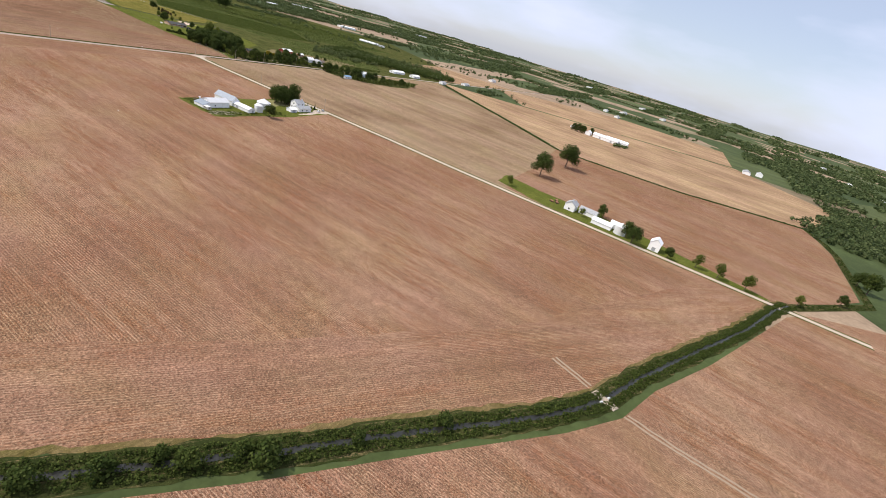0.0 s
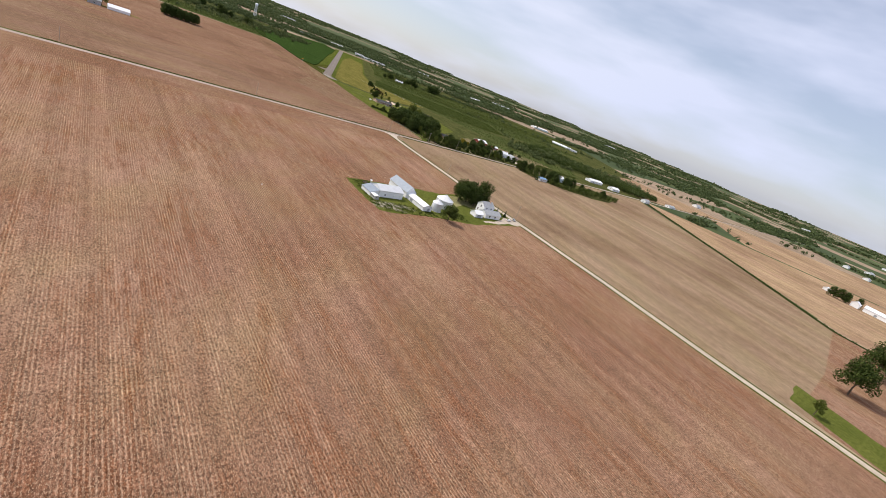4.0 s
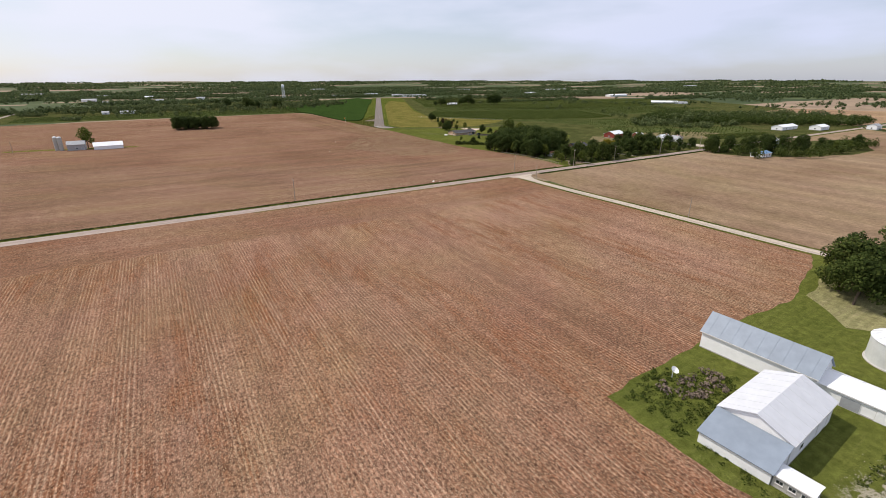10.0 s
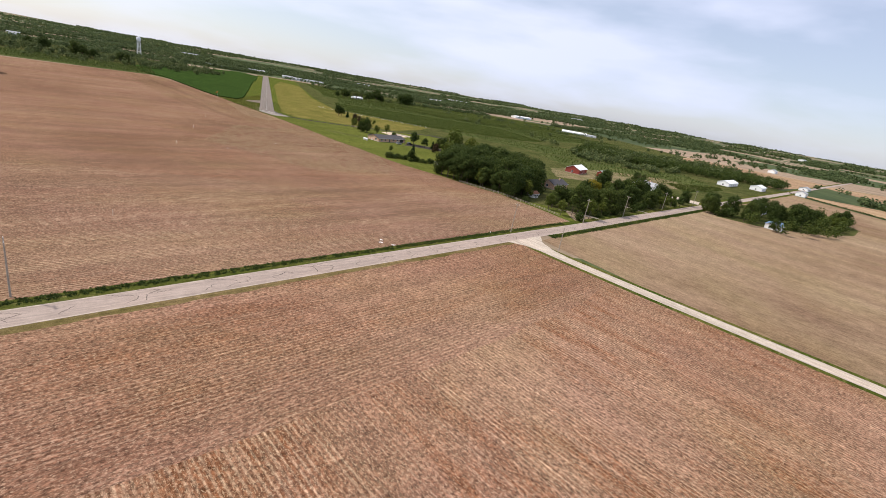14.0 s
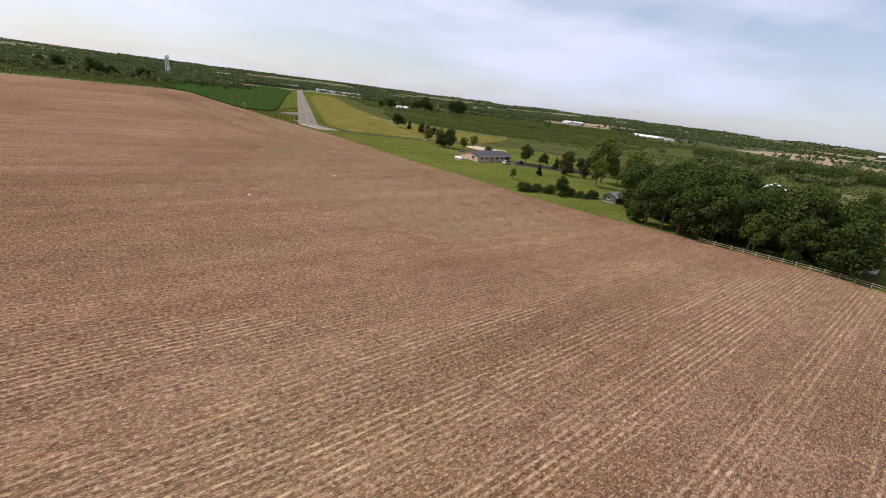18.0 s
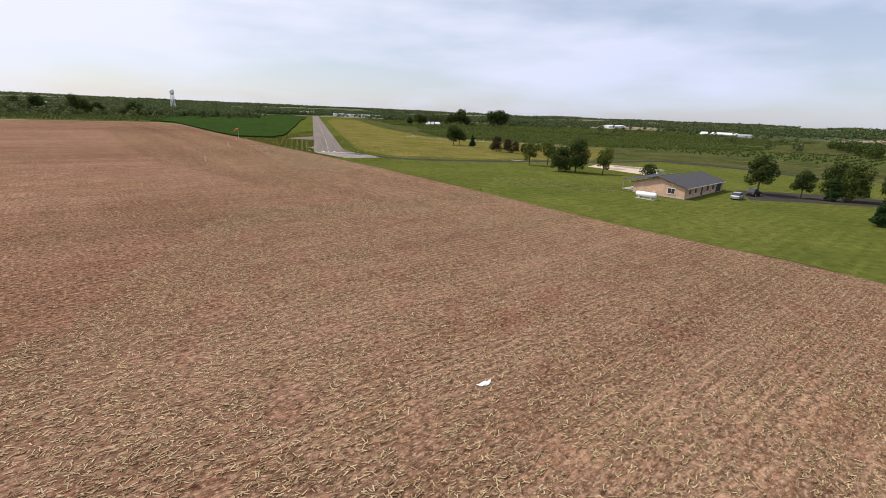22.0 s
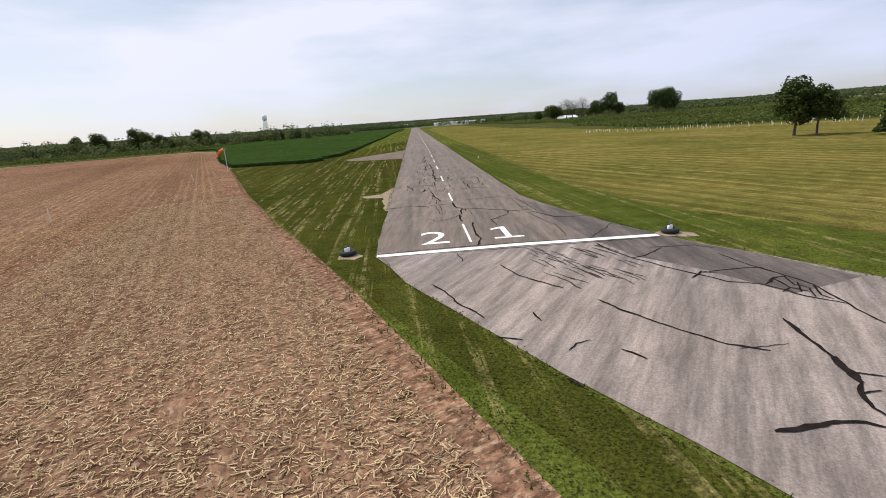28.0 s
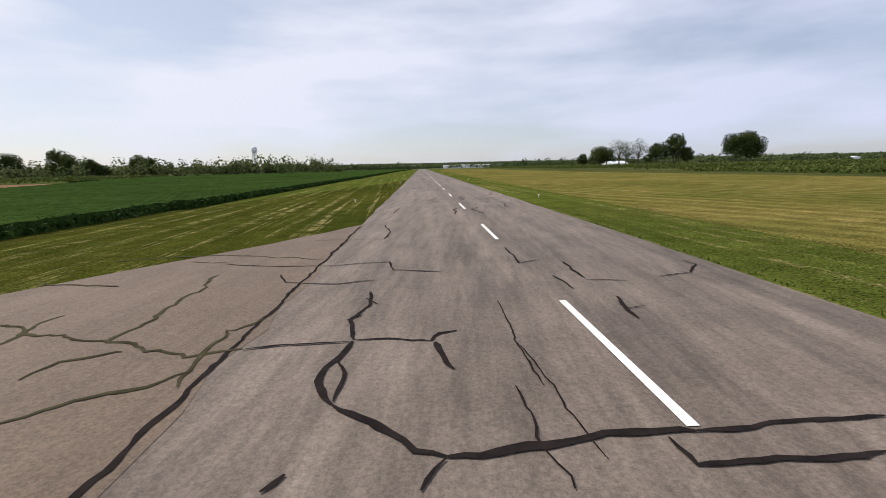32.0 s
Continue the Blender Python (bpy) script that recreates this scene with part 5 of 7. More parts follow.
building("barn", "white barn with a grey-blue metal roof", "barn", 73.3, -501.6, FA - 90, 20.0, 6.9, 3.9, 7.0, WHITE, BLUE_ROOF, 0.35, (("back", 0, 0.1, 2.4, 2.4, "door", WHITE),))
building("barn", "white gabled barn with a pale metal roof", "barn", 62.3, -517.3, FA, 16.4, 10.2, 4.0, 6.0, WHITE, PALE_ROOF, 0.3, (("right", 3.2, 0.1, 2.4, 2.4, "door", WHITE), ("right", -4, 1.2, 0.9, 0.8), ("right", 6.6, 0.1, 1.0, 2.0, "door", WHITE)))
lean_to("lean_to", "white lean-to with a blue-grey roof against the barn", 52.35, -522.4, FA + 90, 10.0, 5.4, 3.9, 2.1, WHITE, BLUE_ROOF)
building("wing", "long low white shed with a bright metal roof", "shed", 82.3, -517.6, FA - 90, 18.6, 6.4, 2.7, 4.0, WHITE, WHITE_ROOF, 0.3, (("right", -3.5, 0.1, 2.6, 1.9, "door", GREY_ROOF), ("right", 1.0, 0.1, 2.2, 1.9, "door", WHITE), ("back", 0.8, 0.1, 1.6, 2.0, "door", GREY_ROOF)))
building("hen_house", "small block shed with three small windows and a white roof", "shed", 54.9, -529.5, FA - 90, 4.7, 2.9, 1.9, 2.2, CONCRETE, WHITE_ROOF, 0.2, (("right", -1.5, 0.9, 0.8, 0.5), ("right", 0.0, 0.9, 0.8, 0.5), ("right", 1.5, 0.9, 0.8, 0.5), ("back", 0.0, 0.9, 0.8, 0.5)))
grain_bin(100.3, -505.8, 5.3, 5.0, 7.6, "large galvanised steel grain bin with a ribbed conical roof")
grain_bin(93.3, -518.2, 3.15, 5.0, 6.7, "smaller galvanised grain bin beside the long shed")
building("farmhouse", "two-storey white farmhouse with a grey roof", "house", 133.5, -489.5, R, 9.0, 7.5, 5.4, 8.0, WHITE, GREY_ROOF, 0.4, (("front", 0.3, 4.0, 1.1, 1.3), ("front", -1.8, 1.2, 0.9, 1.3), ("right", -2, 4.0, 0.9, 1.2), ("right", 2, 4.0, 0.9, 1.2)), True)
building("house_wing", "single-storey white house wing with a dark grey roof", "house", 136.0, -496.0, R, 13.5, 7.0, 2.8, 4.6, WHITE, GREY_ROOF, 0.4, (("right", -3, 0.9, 1.2, 1.2), ("right", 2, 0.9, 1.2, 1.2), ("right", 4.6, 0.1, 1.0, 2.0, "door", WHITE), ("back", 0.6, 0.9, 1.1, 1.2)))
building("garage", "small white garage with a pale roof", "garage", 124.5, -503.0, R, 6.6, 5.8, 2.4, 3.9, WHITE, WHITE_ROOF, 0.35, (("right", 0, 0.05, 3.2, 2.1, "door", GREY_ROOF), ("left", 1, 0.9, 0.8, 0.8)))

# The farm along the lane.
building("house", "white two-storey house by the lane", "house", 283, -694, R, 10, 8, 5.0, 7.6, WHITE, GREY_ROOF, 0.4, (("front", 0, 1.0, 1.2, 1.3), ("left", 2, 3.4, 1.0, 1.2), ("left", -2, 3.4, 1.0, 1.2)), True)
building("shed", "white machine shed with a grey roof", "shed", 293, -704, G, 14, 8, 3.2, 5.2, WHITE, GREY_ROOF, 0.3, (("left", 0, 0.1, 3.0, 2.6, "door", GREY_ROOF),))
building("barn", "low white barn beside the grain bin", "barn", 287.5, -722, G, 15, 8, 3.0, 4.8, WHITE, WHITE_ROOF, 0.3, (("left", 3, 0.1, 2.6, 2.4, "door", WHITE),))
building("shed", "white shed with a bright roof", "shed", 300, -728, G, 12, 8, 3.4, 5.2, WHITE, WHITE_ROOF, 0.3)
grain_bin(292, -735, 4.2, 6.0, 8.0, "galvanised grain bin beside the lane farm's sheds")
building("corn_crib", "tall grey-white corn crib with a steep roof", "barn", 301, -759, R, 9, 7.5, 6.0, 9.0, WHITE, WHITE_ROOF, 0.3, (("front", 0, 0.1, 2.4, 2.8, "door", GREY_ROOF),))
sheet("lane_yard", ragged([(252, -640), (275, -625), (285, -660), (300, -690), (316, -740), (332, -828), (322, -824), (290, -760), (268, -705), (258, -680)], 4, 0.8), 0.016, LAWN, "green grass round the lane farm", "farmyard")
for x, y in ((276, -680), (279, -683), (283, -679)):
    boxpart_root = new("farm_cart")
    boxpart_root.matrix_basis = pose(x, y, 0, 0, 0, rng.uniform(0, 90))
    boxpart("body", (-1.6, -0.9, 0.6, 1.6, 0.9, 1.3), RUST, boxpart_root, "", 0.06)
    for wx_, wy_ in ((-1.1, -0.95), (1.1, -0.95), (-1.1, 0.95), (1.1, 0.95)):
        bm = bmesh.new()
        tube(bm, [(wx_, wy_ - 0.12, 0.45), (wx_, wy_ + 0.12, 0.45)], [0.45, 0.45], 14)
        part("wheel", bm, RUBBER, boxpart_root)
    tagged(boxpart_root, "rusty red farm cart parked in the grass", "cart", "old farm carts")

# Old farm in the north field.
building("barn", "weathered grey barn in the middle of the field", "barn", -244.5, -155, R, 12, 8, 4.6, 7.0, paint("weathered boards", (0.36, 0.35, 0.34), 0.9, vary=0.2), GREY_ROOF, 0.3, (("right", 0, 1.0, 1.4, 1.2), ("right", 4, 0.1, 2.0, 2.2, "door", GREY_ROOF)))
building("shed", "long white metal shed in the field", "shed", -223, -150.5, R + 4, 20, 10, 2.8, 5.4, WHITE, WHITE_ROOF, 0.3)
for k, (x, y) in enumerate(((-258.5, -156.5), (-254.0, -158.5))):
    root = new("silo")
    root.matrix_basis = pose(x, y, 0) @ Matrix.Diagonal((0.72, 0.72, 0.85, 1))
    bm = bmesh.new()
    tube(bm, [(0, 0, -0.1)] + [(0, 0, 0.6 * i) for i in range(1, 20)] + [(0, 0, 12.0)], [2.1] + [2.1 + 0.05 * (i % 2) for i in range(1, 20)] + [2.1], 20)
    part("wall", bm, CONCRETE, root, "pale concrete staves")
    bm = bmesh.new()
    tube(bm, [(0, 0, 11.98), (0, 0, 12.6), (0, 0, 13.0)], [2.15, 1.6, 0.2], 20)
    part("dome", bm, STEEL, root)
    tagged(root, "old concrete silo beside the grey barn", "silo", "silos of the old farm")
sheet("weed_patch", ragged([(-262, -158), (-290, -166), (-300, -160), (-262, -148), (-205, -138), (-206, -146)], 4, 1.2), 0.02, TURF_DRY, "yellow-green weeds round the old barn", "weeds")

# Houses beyond the wood.
HB = (("house", "brown-roofed house among the trees", "house", 158, -212, R, 15, 9, 2.8, 4.8, BRICK, DARK_ROOF), ("barn", "red barn with a white metal roof", "barn", 226, -140, R + 12, 19, 11, 3.4, 5.8, RED, WHITE_ROOF),
      ("house", "white house with a pale roof", "house", 247, -188, R, 11, 8, 4.6, 7.2, WHITE, WHITE_ROOF), ("garage", "white gabled garage beside the house", "garage", 262, -182, G, 9, 8, 3.0, 5.2, WHITE, GREY_ROOF), ("house", "long low brown-roofed house", "house", 268, -172, R, 15, 8, 2.6, 4.2, BRICK, paint("brown roof", (0.16, 0.12, 0.10), 0.9, vary=0.2)),
      ("shed", "long white metal shed", "shed", 444, -103, R, 34, 11, 3.4, 5.4, WHITE, WHITE_ROOF), ("shed", "white metal shed with a round door", "shed", 478, -112, R, 20, 11, 3.6, 5.6, WHITE, WHITE_ROOF),
      ("house", "pale blue two-storey house", "house", 317, -228, R, 10, 8, 5.0, 7.6, paint("pale blue boards", (0.55, 0.64, 0.74), 0.7), WHITE_ROOF), ("pole_shed", "open white shed with a blue metal roof", "shed", 272, -270, R, 13, 8, 2.8, 4.0, WHITE, TEAL_ROOF), ("shed", "small red shed among the trees", "shed", 305, -236, R, 6, 4, 2.4, 3.6, RED, RUST),
      ("shed", "small white shed with a rusty orange roof", "shed", 124.5, -244, R, 4.2, 3.4, 2.2, 3.2, WHITE, RUST), ("barn", "small red barn in a yard", "barn", 247, -146, R, 8, 6, 3.0, 4.6, RED, WHITE_ROOF),
      ("shed", "weathered grey shed at the lawn's edge", "shed", 98.0, -179.5, R + 8, 6.6, 4.6, 2.1, 3.2, paint("old boards", (0.13, 0.115, 0.10), 0.95, vary=0.4), paint("weathered roof", (0.20, 0.19, 0.18), 0.9, vary=0.4)),
      ("house", "low pale house behind trees", "house", 640, -60, R, 22, 10, 3, 5, WHITE, GREY_ROOF), ("house", "pale farmhouse with trees", "house", 540, -118, R, 14, 9, 4, 6, WHITE, GREY_ROOF))
for nm, lb, ct, x, y, tn, L, W, e, rg, wl_, rf in HB:
    building(nm, lb, ct, x, y, tn, L, W, e, rg, wl_, rf, 0.4, (("front", 0, 1.0, 1.2, 1.2), ("right", -L / 4, 1.0, 1.1, 1.1), ("right", L / 4, 1.0, 1.1, 1.1), ("left", -L / 4, 1.0, 1.1, 1.1), ("left", L / 4, 1.0, 1.1, 1.1), ("right", 0, 0.1, 1.1, 2.0, "door", GREY_ROOF)), ct == "house")
for p in ([(139, -274), (141, -279), (128, -266), (125, -266)], [(187, -257), (190, -260), (180, -240), (177, -240)], [(266, -222), (279, -212), (262, -190), (255, -192)]):
    sheet("driveway", p, 0.026, GRAVEL, "pale gravel driveway off the road", "driveway")
sheet("barn_yard", ragged([(188, -172), (208, -130), (270, -112), (340, -112), (356, -146), (310, -166), (262, -160), (224, -178)], 6, 2.5), 0.022, turf("scrubby yard", (0.10, 0.10, 0.04), (0.19, 0.15, 0.085), (0.30, 0.225, 0.14), RA, 6.0, 1.0, 0.2), "bare brown yard with scrubby grass round the red barn", "yard")
sheet("yard_grass", ragged([(112, -252), (142, -276), (170, -262), (245, -232), (330, -195), (345, -160), (240, -150), (150, -175), (112, -200)], 5, 1), 0.008, MEADOW, "shaded grass under the trees", "yard")
sheet("yard_grass", ragged([(248, -250), (262, -266), (300, -276), (345, -272), (380, -258), (440, -190), (330, -205)], 5, 1), 0.016, MEADOW, "grass round the roadside houses", "yard")

# The brick house on the lawn.
hx, hy, HA = 84.2, -93.7, 27.5


def by_house(a, b):
    """A place a metres along the brick house and b metres behind it."""
    c, d = math.cos(radians(HA)), math.sin(radians(HA))
    return (hx + a * c - b * d, hy + a * d + b * c)


building("brick_house", "low tan brick house with a dark shingle roof", "house", hx, hy, HA, 26.0, 12.2, 2.6, 4.3, BRICK, DARK_ROOF, 0.6,
         (("front", 3.0, 0.95, 1.5, 1.15), ("right", -10, 0.9, 1.3, 1.2), ("right", -6.5, 0.9, 1.3, 1.2), ("right", -2.5, 0.1, 1.1, 2.1, "door", DARK_ROOF), ("right", 1.5, 0.9, 1.6, 1.2), ("right", 5.5, 0.9, 1.6, 1.2), ("right", 9.6, 0.1, 3.6, 2.2, "door", DARK_ROOF)))
porch = new("porch")
porch.matrix_basis = pose(*by_house(-1.6, 8.1), 0, 0, 0, HA - 90)
bm = bmesh.new()
prism(bm, [(-2.4, 2.5), (5.5, 3.95), (5.5, 4.08), (-2.4, 2.64)], -8.6, 8.6)
roof_ = part("roof", bm, SLATE_ROOF, porch, "ribbed slate-blue metal")
for k in range(17):
    bm = bmesh.new()
    prism(bm, [(-2.38, 2.645), (5.48, 4.08), (5.48, 4.13), (-2.38, 2.695)], -8.2 + 1.02 * k, -8.12 + 1.02 * k)
    part("seam", bm, SLATE_ROOF, roof_)
boxpart("floor", (-2.3, -8.4, -0.05, 1.96, 8.4, 0.12), CONCRETE, porch)
for k in range(6):
    boxpart("post", (-2.25, -8.3 + 3.3 * k, 0.12, -2.1, -8.15 + 3.3 * k, 2.53), WOOD, porch)
tagged(porch, "open back porch with a slate-blue metal roof on wooden posts", "porch")

tank = new("propane_tank")
tank.matrix_basis = pose(66.2, -103.7, 0, 0, 0, RA)
bm = bmesh.new()
rr = 0.56
tube(bm, [(0, -2.45, 1.0), (0, -2.35, 1.0), (0, -2.1, 1.0), (0, 2.1, 1.0), (0, 2.35, 1.0), (0, 2.45, 1.0)], [rr * 0.25, rr * 0.7, rr, rr, rr * 0.7, rr * 0.25], 20)
part("body", bm, WHITE, tank, "", True)
for yy in (-1.4, 1.4):
    boxpart("saddle", (-0.5, yy - 0.12, 0, 0.5, yy + 0.12, 0.55), CONCRETE, tank)
bm = bmesh.new()
tube(bm, [(0, 0, 1.5), (0, 0, 1.75)], [0.22, 0.2], 14)
part("dome", bm, STEEL, tank)
boxpart("slab", (-0.8, -2.2, -0.02, 0.8, 2.2, 0.08), CONCRETE, tank)
tagged(tank, "long white propane tank on saddles beside the brick house", "tank")
ac = new("air_conditioner")
ac.matrix_basis = pose(*by_house(-13.7, 0.6), 0, 0, 0, HA)
boxpart("body", (-0.4, -0.4, 0.08, 0.4, 0.4, 0.85), STEEL, ac, "", 0.04)
boxpart("pad", (-0.5, -0.5, -0.02, 0.5, 0.5, 0.079), CONCRETE, ac)
tagged(ac, "grey air conditioner on a pad by the wall", "air conditioner")
sheet("parking", ragged([(93, -107), (101, -109), (118, -116), (134, -121), (142, -114), (124, -100), (106, -93), (99, -96), (97, -102)], 2, 0.3), 0.02, ASPH_NEW, "dark asphalt parking beside the brick house", "parking")
sheet("sand_yard", ragged([(92.5, -38), (95, -48), (99, -62), (106, -60), (118, -43), (103, -30)], 1.5, 0.5), 0.032, asphalt("pale sand", (0.44, 0.33, 0.24), (0.58, 0.45, 0.35), (0.55, 0.42, 0.31), 20, 0.2), "bare pale sand behind the lawn", "sand")
wall_ = new("retaining_wall")
wall_.matrix_basis = pose(109.5, -45.0, 0, 0, 0, -52)
for k in range(5):
    boxpart("panel", (-9.0 + 3.6 * k, -0.2, 0.0, -5.45 + 3.6 * k, 0.2, 0.6), CONCRETE, wall_, "", 0.03)
tagged(wall_, "low pale concrete wall behind the lawn", "wall")


def car(x, y, turn, body, label, tall=0.0):
    root = new("car")
    root.matrix_basis = pose(x, y, 0, 0, 0, turn)
    bm = bmesh.new()
    prism(bm, [(-2.3, 0.35), (2.3, 0.35), (2.35, 0.75), (1.5, 0.95 + tall * 0.3), (0.8, 1.0 + tall * 0.4), (-2.2, 1.0 + tall * 0.4), (-2.35, 0.8)], -0.9, 0.9)
    part("body", bm, body, root)
    bm = bmesh.new()
    prism(bm, [(1.0, 0.98 + tall * 0.4), (0.25, 1.45 + tall), (-1.5, 1.48 + tall), (-2.05, 1.0 + tall * 0.4)], -0.78, 0.78)
    part("cabin", bm, GLASS, root, "dark windows")
    boxpart("roof", (-1.45, -0.74, 1.44 + tall, 0.2, 0.74, 1.52 + tall), body, root, "", 0.03)
    for a in (-1.4, 1.45):
        for b in (-0.86, 0.86):
            bm = bmesh.new()
            tube(bm, [(a, b - 0.11, 0.34), (a, b + 0.11, 0.34)], [0.34, 0.34], 16)
            w = part("wheel", bm, RUBBER, root)
            bm = bmesh.new()
            tube(bm, [(a, b - 0.12, 0.34), (a, b + 0.12, 0.34)], [0.2, 0.2], 12)
            part("rim", bm, STEEL, w)
    for b in (-0.65, 0.65):
        boxpart("headlight", (2.28, b - 0.18, 0.6, 2.36, b + 0.18, 0.74), TRIM, root)
        boxpart("taillight", (-2.37, b - 0.15, 0.62, -2.3, b + 0.15, 0.8), RED, root)
    return tagged(root, label, "car")


SILVER = paint("silver car paint", (0.45, 0.46, 0.48), 0.3, 0.4, 0.05)
BLACK = paint("black car paint", (0.02, 0.02, 0.022), 0.25, 0.1, 0.2)
car(90.8, -105.2, 28, SILVER, "silver car parked beside the brick house", 0.15)
car(100.5, -101.0, 20, BLACK, "black van parked on the asphalt", 0.35)
car(158.5, -486.0, 60, SILVER, "silver car on the farm drive")
car(152.5, -491.0, 50, WHITE, "white car parked near the farmhouse")
for x, y, c, t in ((146, -208, WHITE, 20), (150, -203, SILVER, 40), (155, -199, WHITE, 30)):
    car(x, y, t, c, "car parked under the trees")

# ---- far buildings, water tower ----
FARB = ((699, -399, G, 26, 12, 5, 8), (708, -417, G, 22, 14, 5, 9), (726, -424, G, 24, 12, 5, 8), (686, -381, R, 12, 9, 5, 8), (697, -334, R, 10, 7, 3, 5), (640, 441, -30, 54, 14, 3.4, 6.2), (672, 420, -30, 18, 12, 3, 5), (1060, -508, R, 40, 14, 4, 7), (1095, -520, R, 14, 12, 6, 9), (-26, 1112, R, 50, 16, 5, 8), (112, 1000, R - 24, 90, 18, 5, 7), (60, 1060, R - 24, 30, 15, 4, 7),
        (160, 470, R, 20, 9, 3, 5), (757, 892, R, 80, 20, 5, 7), (813, 1580, R, 120, 24, 6, 9), (560, 1150, R, 60, 20, 5, 8), (-128, 1000, R, 40, 14, 4, 7), (-420, 300, R, 22, 9, 3, 5), (-450, 290, R, 10, 8, 3, 5),
        (-620, 640, R, 26, 12, 4, 7), (-560, 760, R, 18, 10, 4, 7), (-500, 880, R, 22, 12, 5, 8), (-760, 820, R, 34, 14, 4, 7), (-690, 1000, R, 22, 12, 5, 8), (-880, 1120, R, 40, 16, 5, 8), (900, 160, R, 24, 12, 4, 7), (1240, -40, R, 26, 12, 4, 7), (1500, 120, R, 50, 18, 5, 8), (1320, 64, R, 20, 12, 5, 8),
        (1600, -640, R, 60, 20, 5, 8), (1850, -500, R, 40, 16, 5, 8), (1900, 200, R, 60, 20, 6, 9), (2200, 500, R, 80, 24, 6, 9), (2300, -300, R, 60, 20, 6, 9), (1300, 1500, R, 60, 20, 6, 9), (400, 1700, R, 70, 22, 6, 9), (-300, 1900, R, 70, 22, 6, 9), (-1200, 1300, R, 70, 22, 6, 9), (2500, 1100, R, 90, 26, 7, 10), (1700, 1900, R, 90, 26, 7, 10))
for x, y, tn, L, W, e, rg in FARB:
    b = building("farm_building" if x > 500 else "building", "white far-off building with a pale metal roof", "building", x, y, tn, L, W, e, rg, WHITE, WHITE_ROOF if (x - y) % 4 else GREY_ROOF, 0.4, (("right", 0, 0.1, 3, 3, "door", GREY_ROOF),))
    b.matrix_basis = Matrix.Translation((0, 0, max(0, ground_height(math.hypot(x, y))))) @ b.matrix_basis

TOWER = paint("tower paint", (0.72, 0.74, 0.76), 0.5, vary=0.1)
tower = new("water_tower")
tower.matrix_basis = pose(-264, 838, 0) @ Matrix.Scale(1.15, 4)
for k in range(4):
    a = math.pi / 4 + math.pi / 2 * k
    bm = bmesh.new()
    tube(bm, [(4.6 * math.cos(a), 4.6 * math.sin(a), -0.1), (2.9 * math.cos(a), 2.9 * math.sin(a), 28)], [0.42, 0.36], 8)
    part("leg", bm, STEEL, tower)
bm = bmesh.new()
tube(bm, [(0, 0, -0.1), (0, 0, 28)], [0.6, 0.6], 10)
part("riser", bm, STEEL, tower)
bm = bmesh.new()
tube(bm, [(0, 0, 26.5), (0, 0, 27.6), (0, 0, 29), (0, 0, 34), (0, 0, 35.2), (0, 0, 36)], [0.7, 2.6, 3.6, 3.6, 2.2, 0.3], 24)
part("tank", bm, TOWER, tower, "pale steel tank", True)
bm = bmesh.new()
tube(bm, [(0, 0, 28.7), (0, 0, 28.9)], [4.2, 4.2], 24)
part("walkway", bm, STEEL, tower)
for z in (9, 18):
    bm = bmesh.new()
    r0 = 4.6 - 1.7 * z / 28
    for k in range(4):
        a, b = math.pi / 4 + math.pi / 2 * k, math.pi / 4 + math.pi / 2 * (k + 1)
        tube(bm, [(r0 * math.cos(a), r0 * math.sin(a), z), (r0 * math.cos(b), r0 * math.sin(b), z)], [0.15, 0.15], 5)
    part("brace", bm, STEEL, tower)
tagged(tower, "white water tower on four steel legs", "water tower")
for k, x, y, s in (("oak", 128, 425, 0.9), ("oak", 136, 428, 0.85), ("thin", 146, 430, 1.9), ("thin", 153, 433, 1.8), ("thin", 161, 430, 1.95), ("oak", 174, 428, 1.0), ("maple", 188, 430, 1.35), ("oak", 236, 430, 1.35), ("oak", 250, 434, 1.45), ("maple", 198, 430, 0.8), ("maple", 118, 430, 0.6), ("maple", 243, 428, 1.3),
                   ("oak", -252, 430, 1.0), ("grove", -262, 432, 1.1), ("oak", -240, 434, 0.8), ("maple", -205, 430, 0.9), ("grove", -196, 428, 0.75), ("oak", -300, 440, 1.1), ("grove", -318, 436, 0.9)):
    plant(k, x, y, s * 1.28, "trees behind the nursery")


# ---- poles ----
def utility_pole(x, y, h, turn, wires=True):
    root = new("utility_pole")
    root.matrix_basis = pose(x, y, 0, rng.uniform(-1.5, 1.5), rng.uniform(-1.5, 1.5), turn)
    bm = bmesh.new()
    tube(bm, [(0, 0, -0.3), (0, 0, h)], [0.16, 0.10], 9)
    part("pole", bm, WOOD, root)
    if h > 9:
        boxpart("crossarm", (-0.9, -0.06, h - 0.7, 0.9, 0.06, h - 0.56), WOOD, root)
        for a in (-0.8, 0.0, 0.8):
            bm = bmesh.new()
            tube(bm, [(a, 0, h - 0.56 if a else h), (a, 0, h - 0.38 if a else h + 0.18)], [0.05, 0.04], 8)
            part("insulator", bm, TRIM, root)
    return tagged(root, "weathered wooden utility pole", "utility pole", "poles along the road")


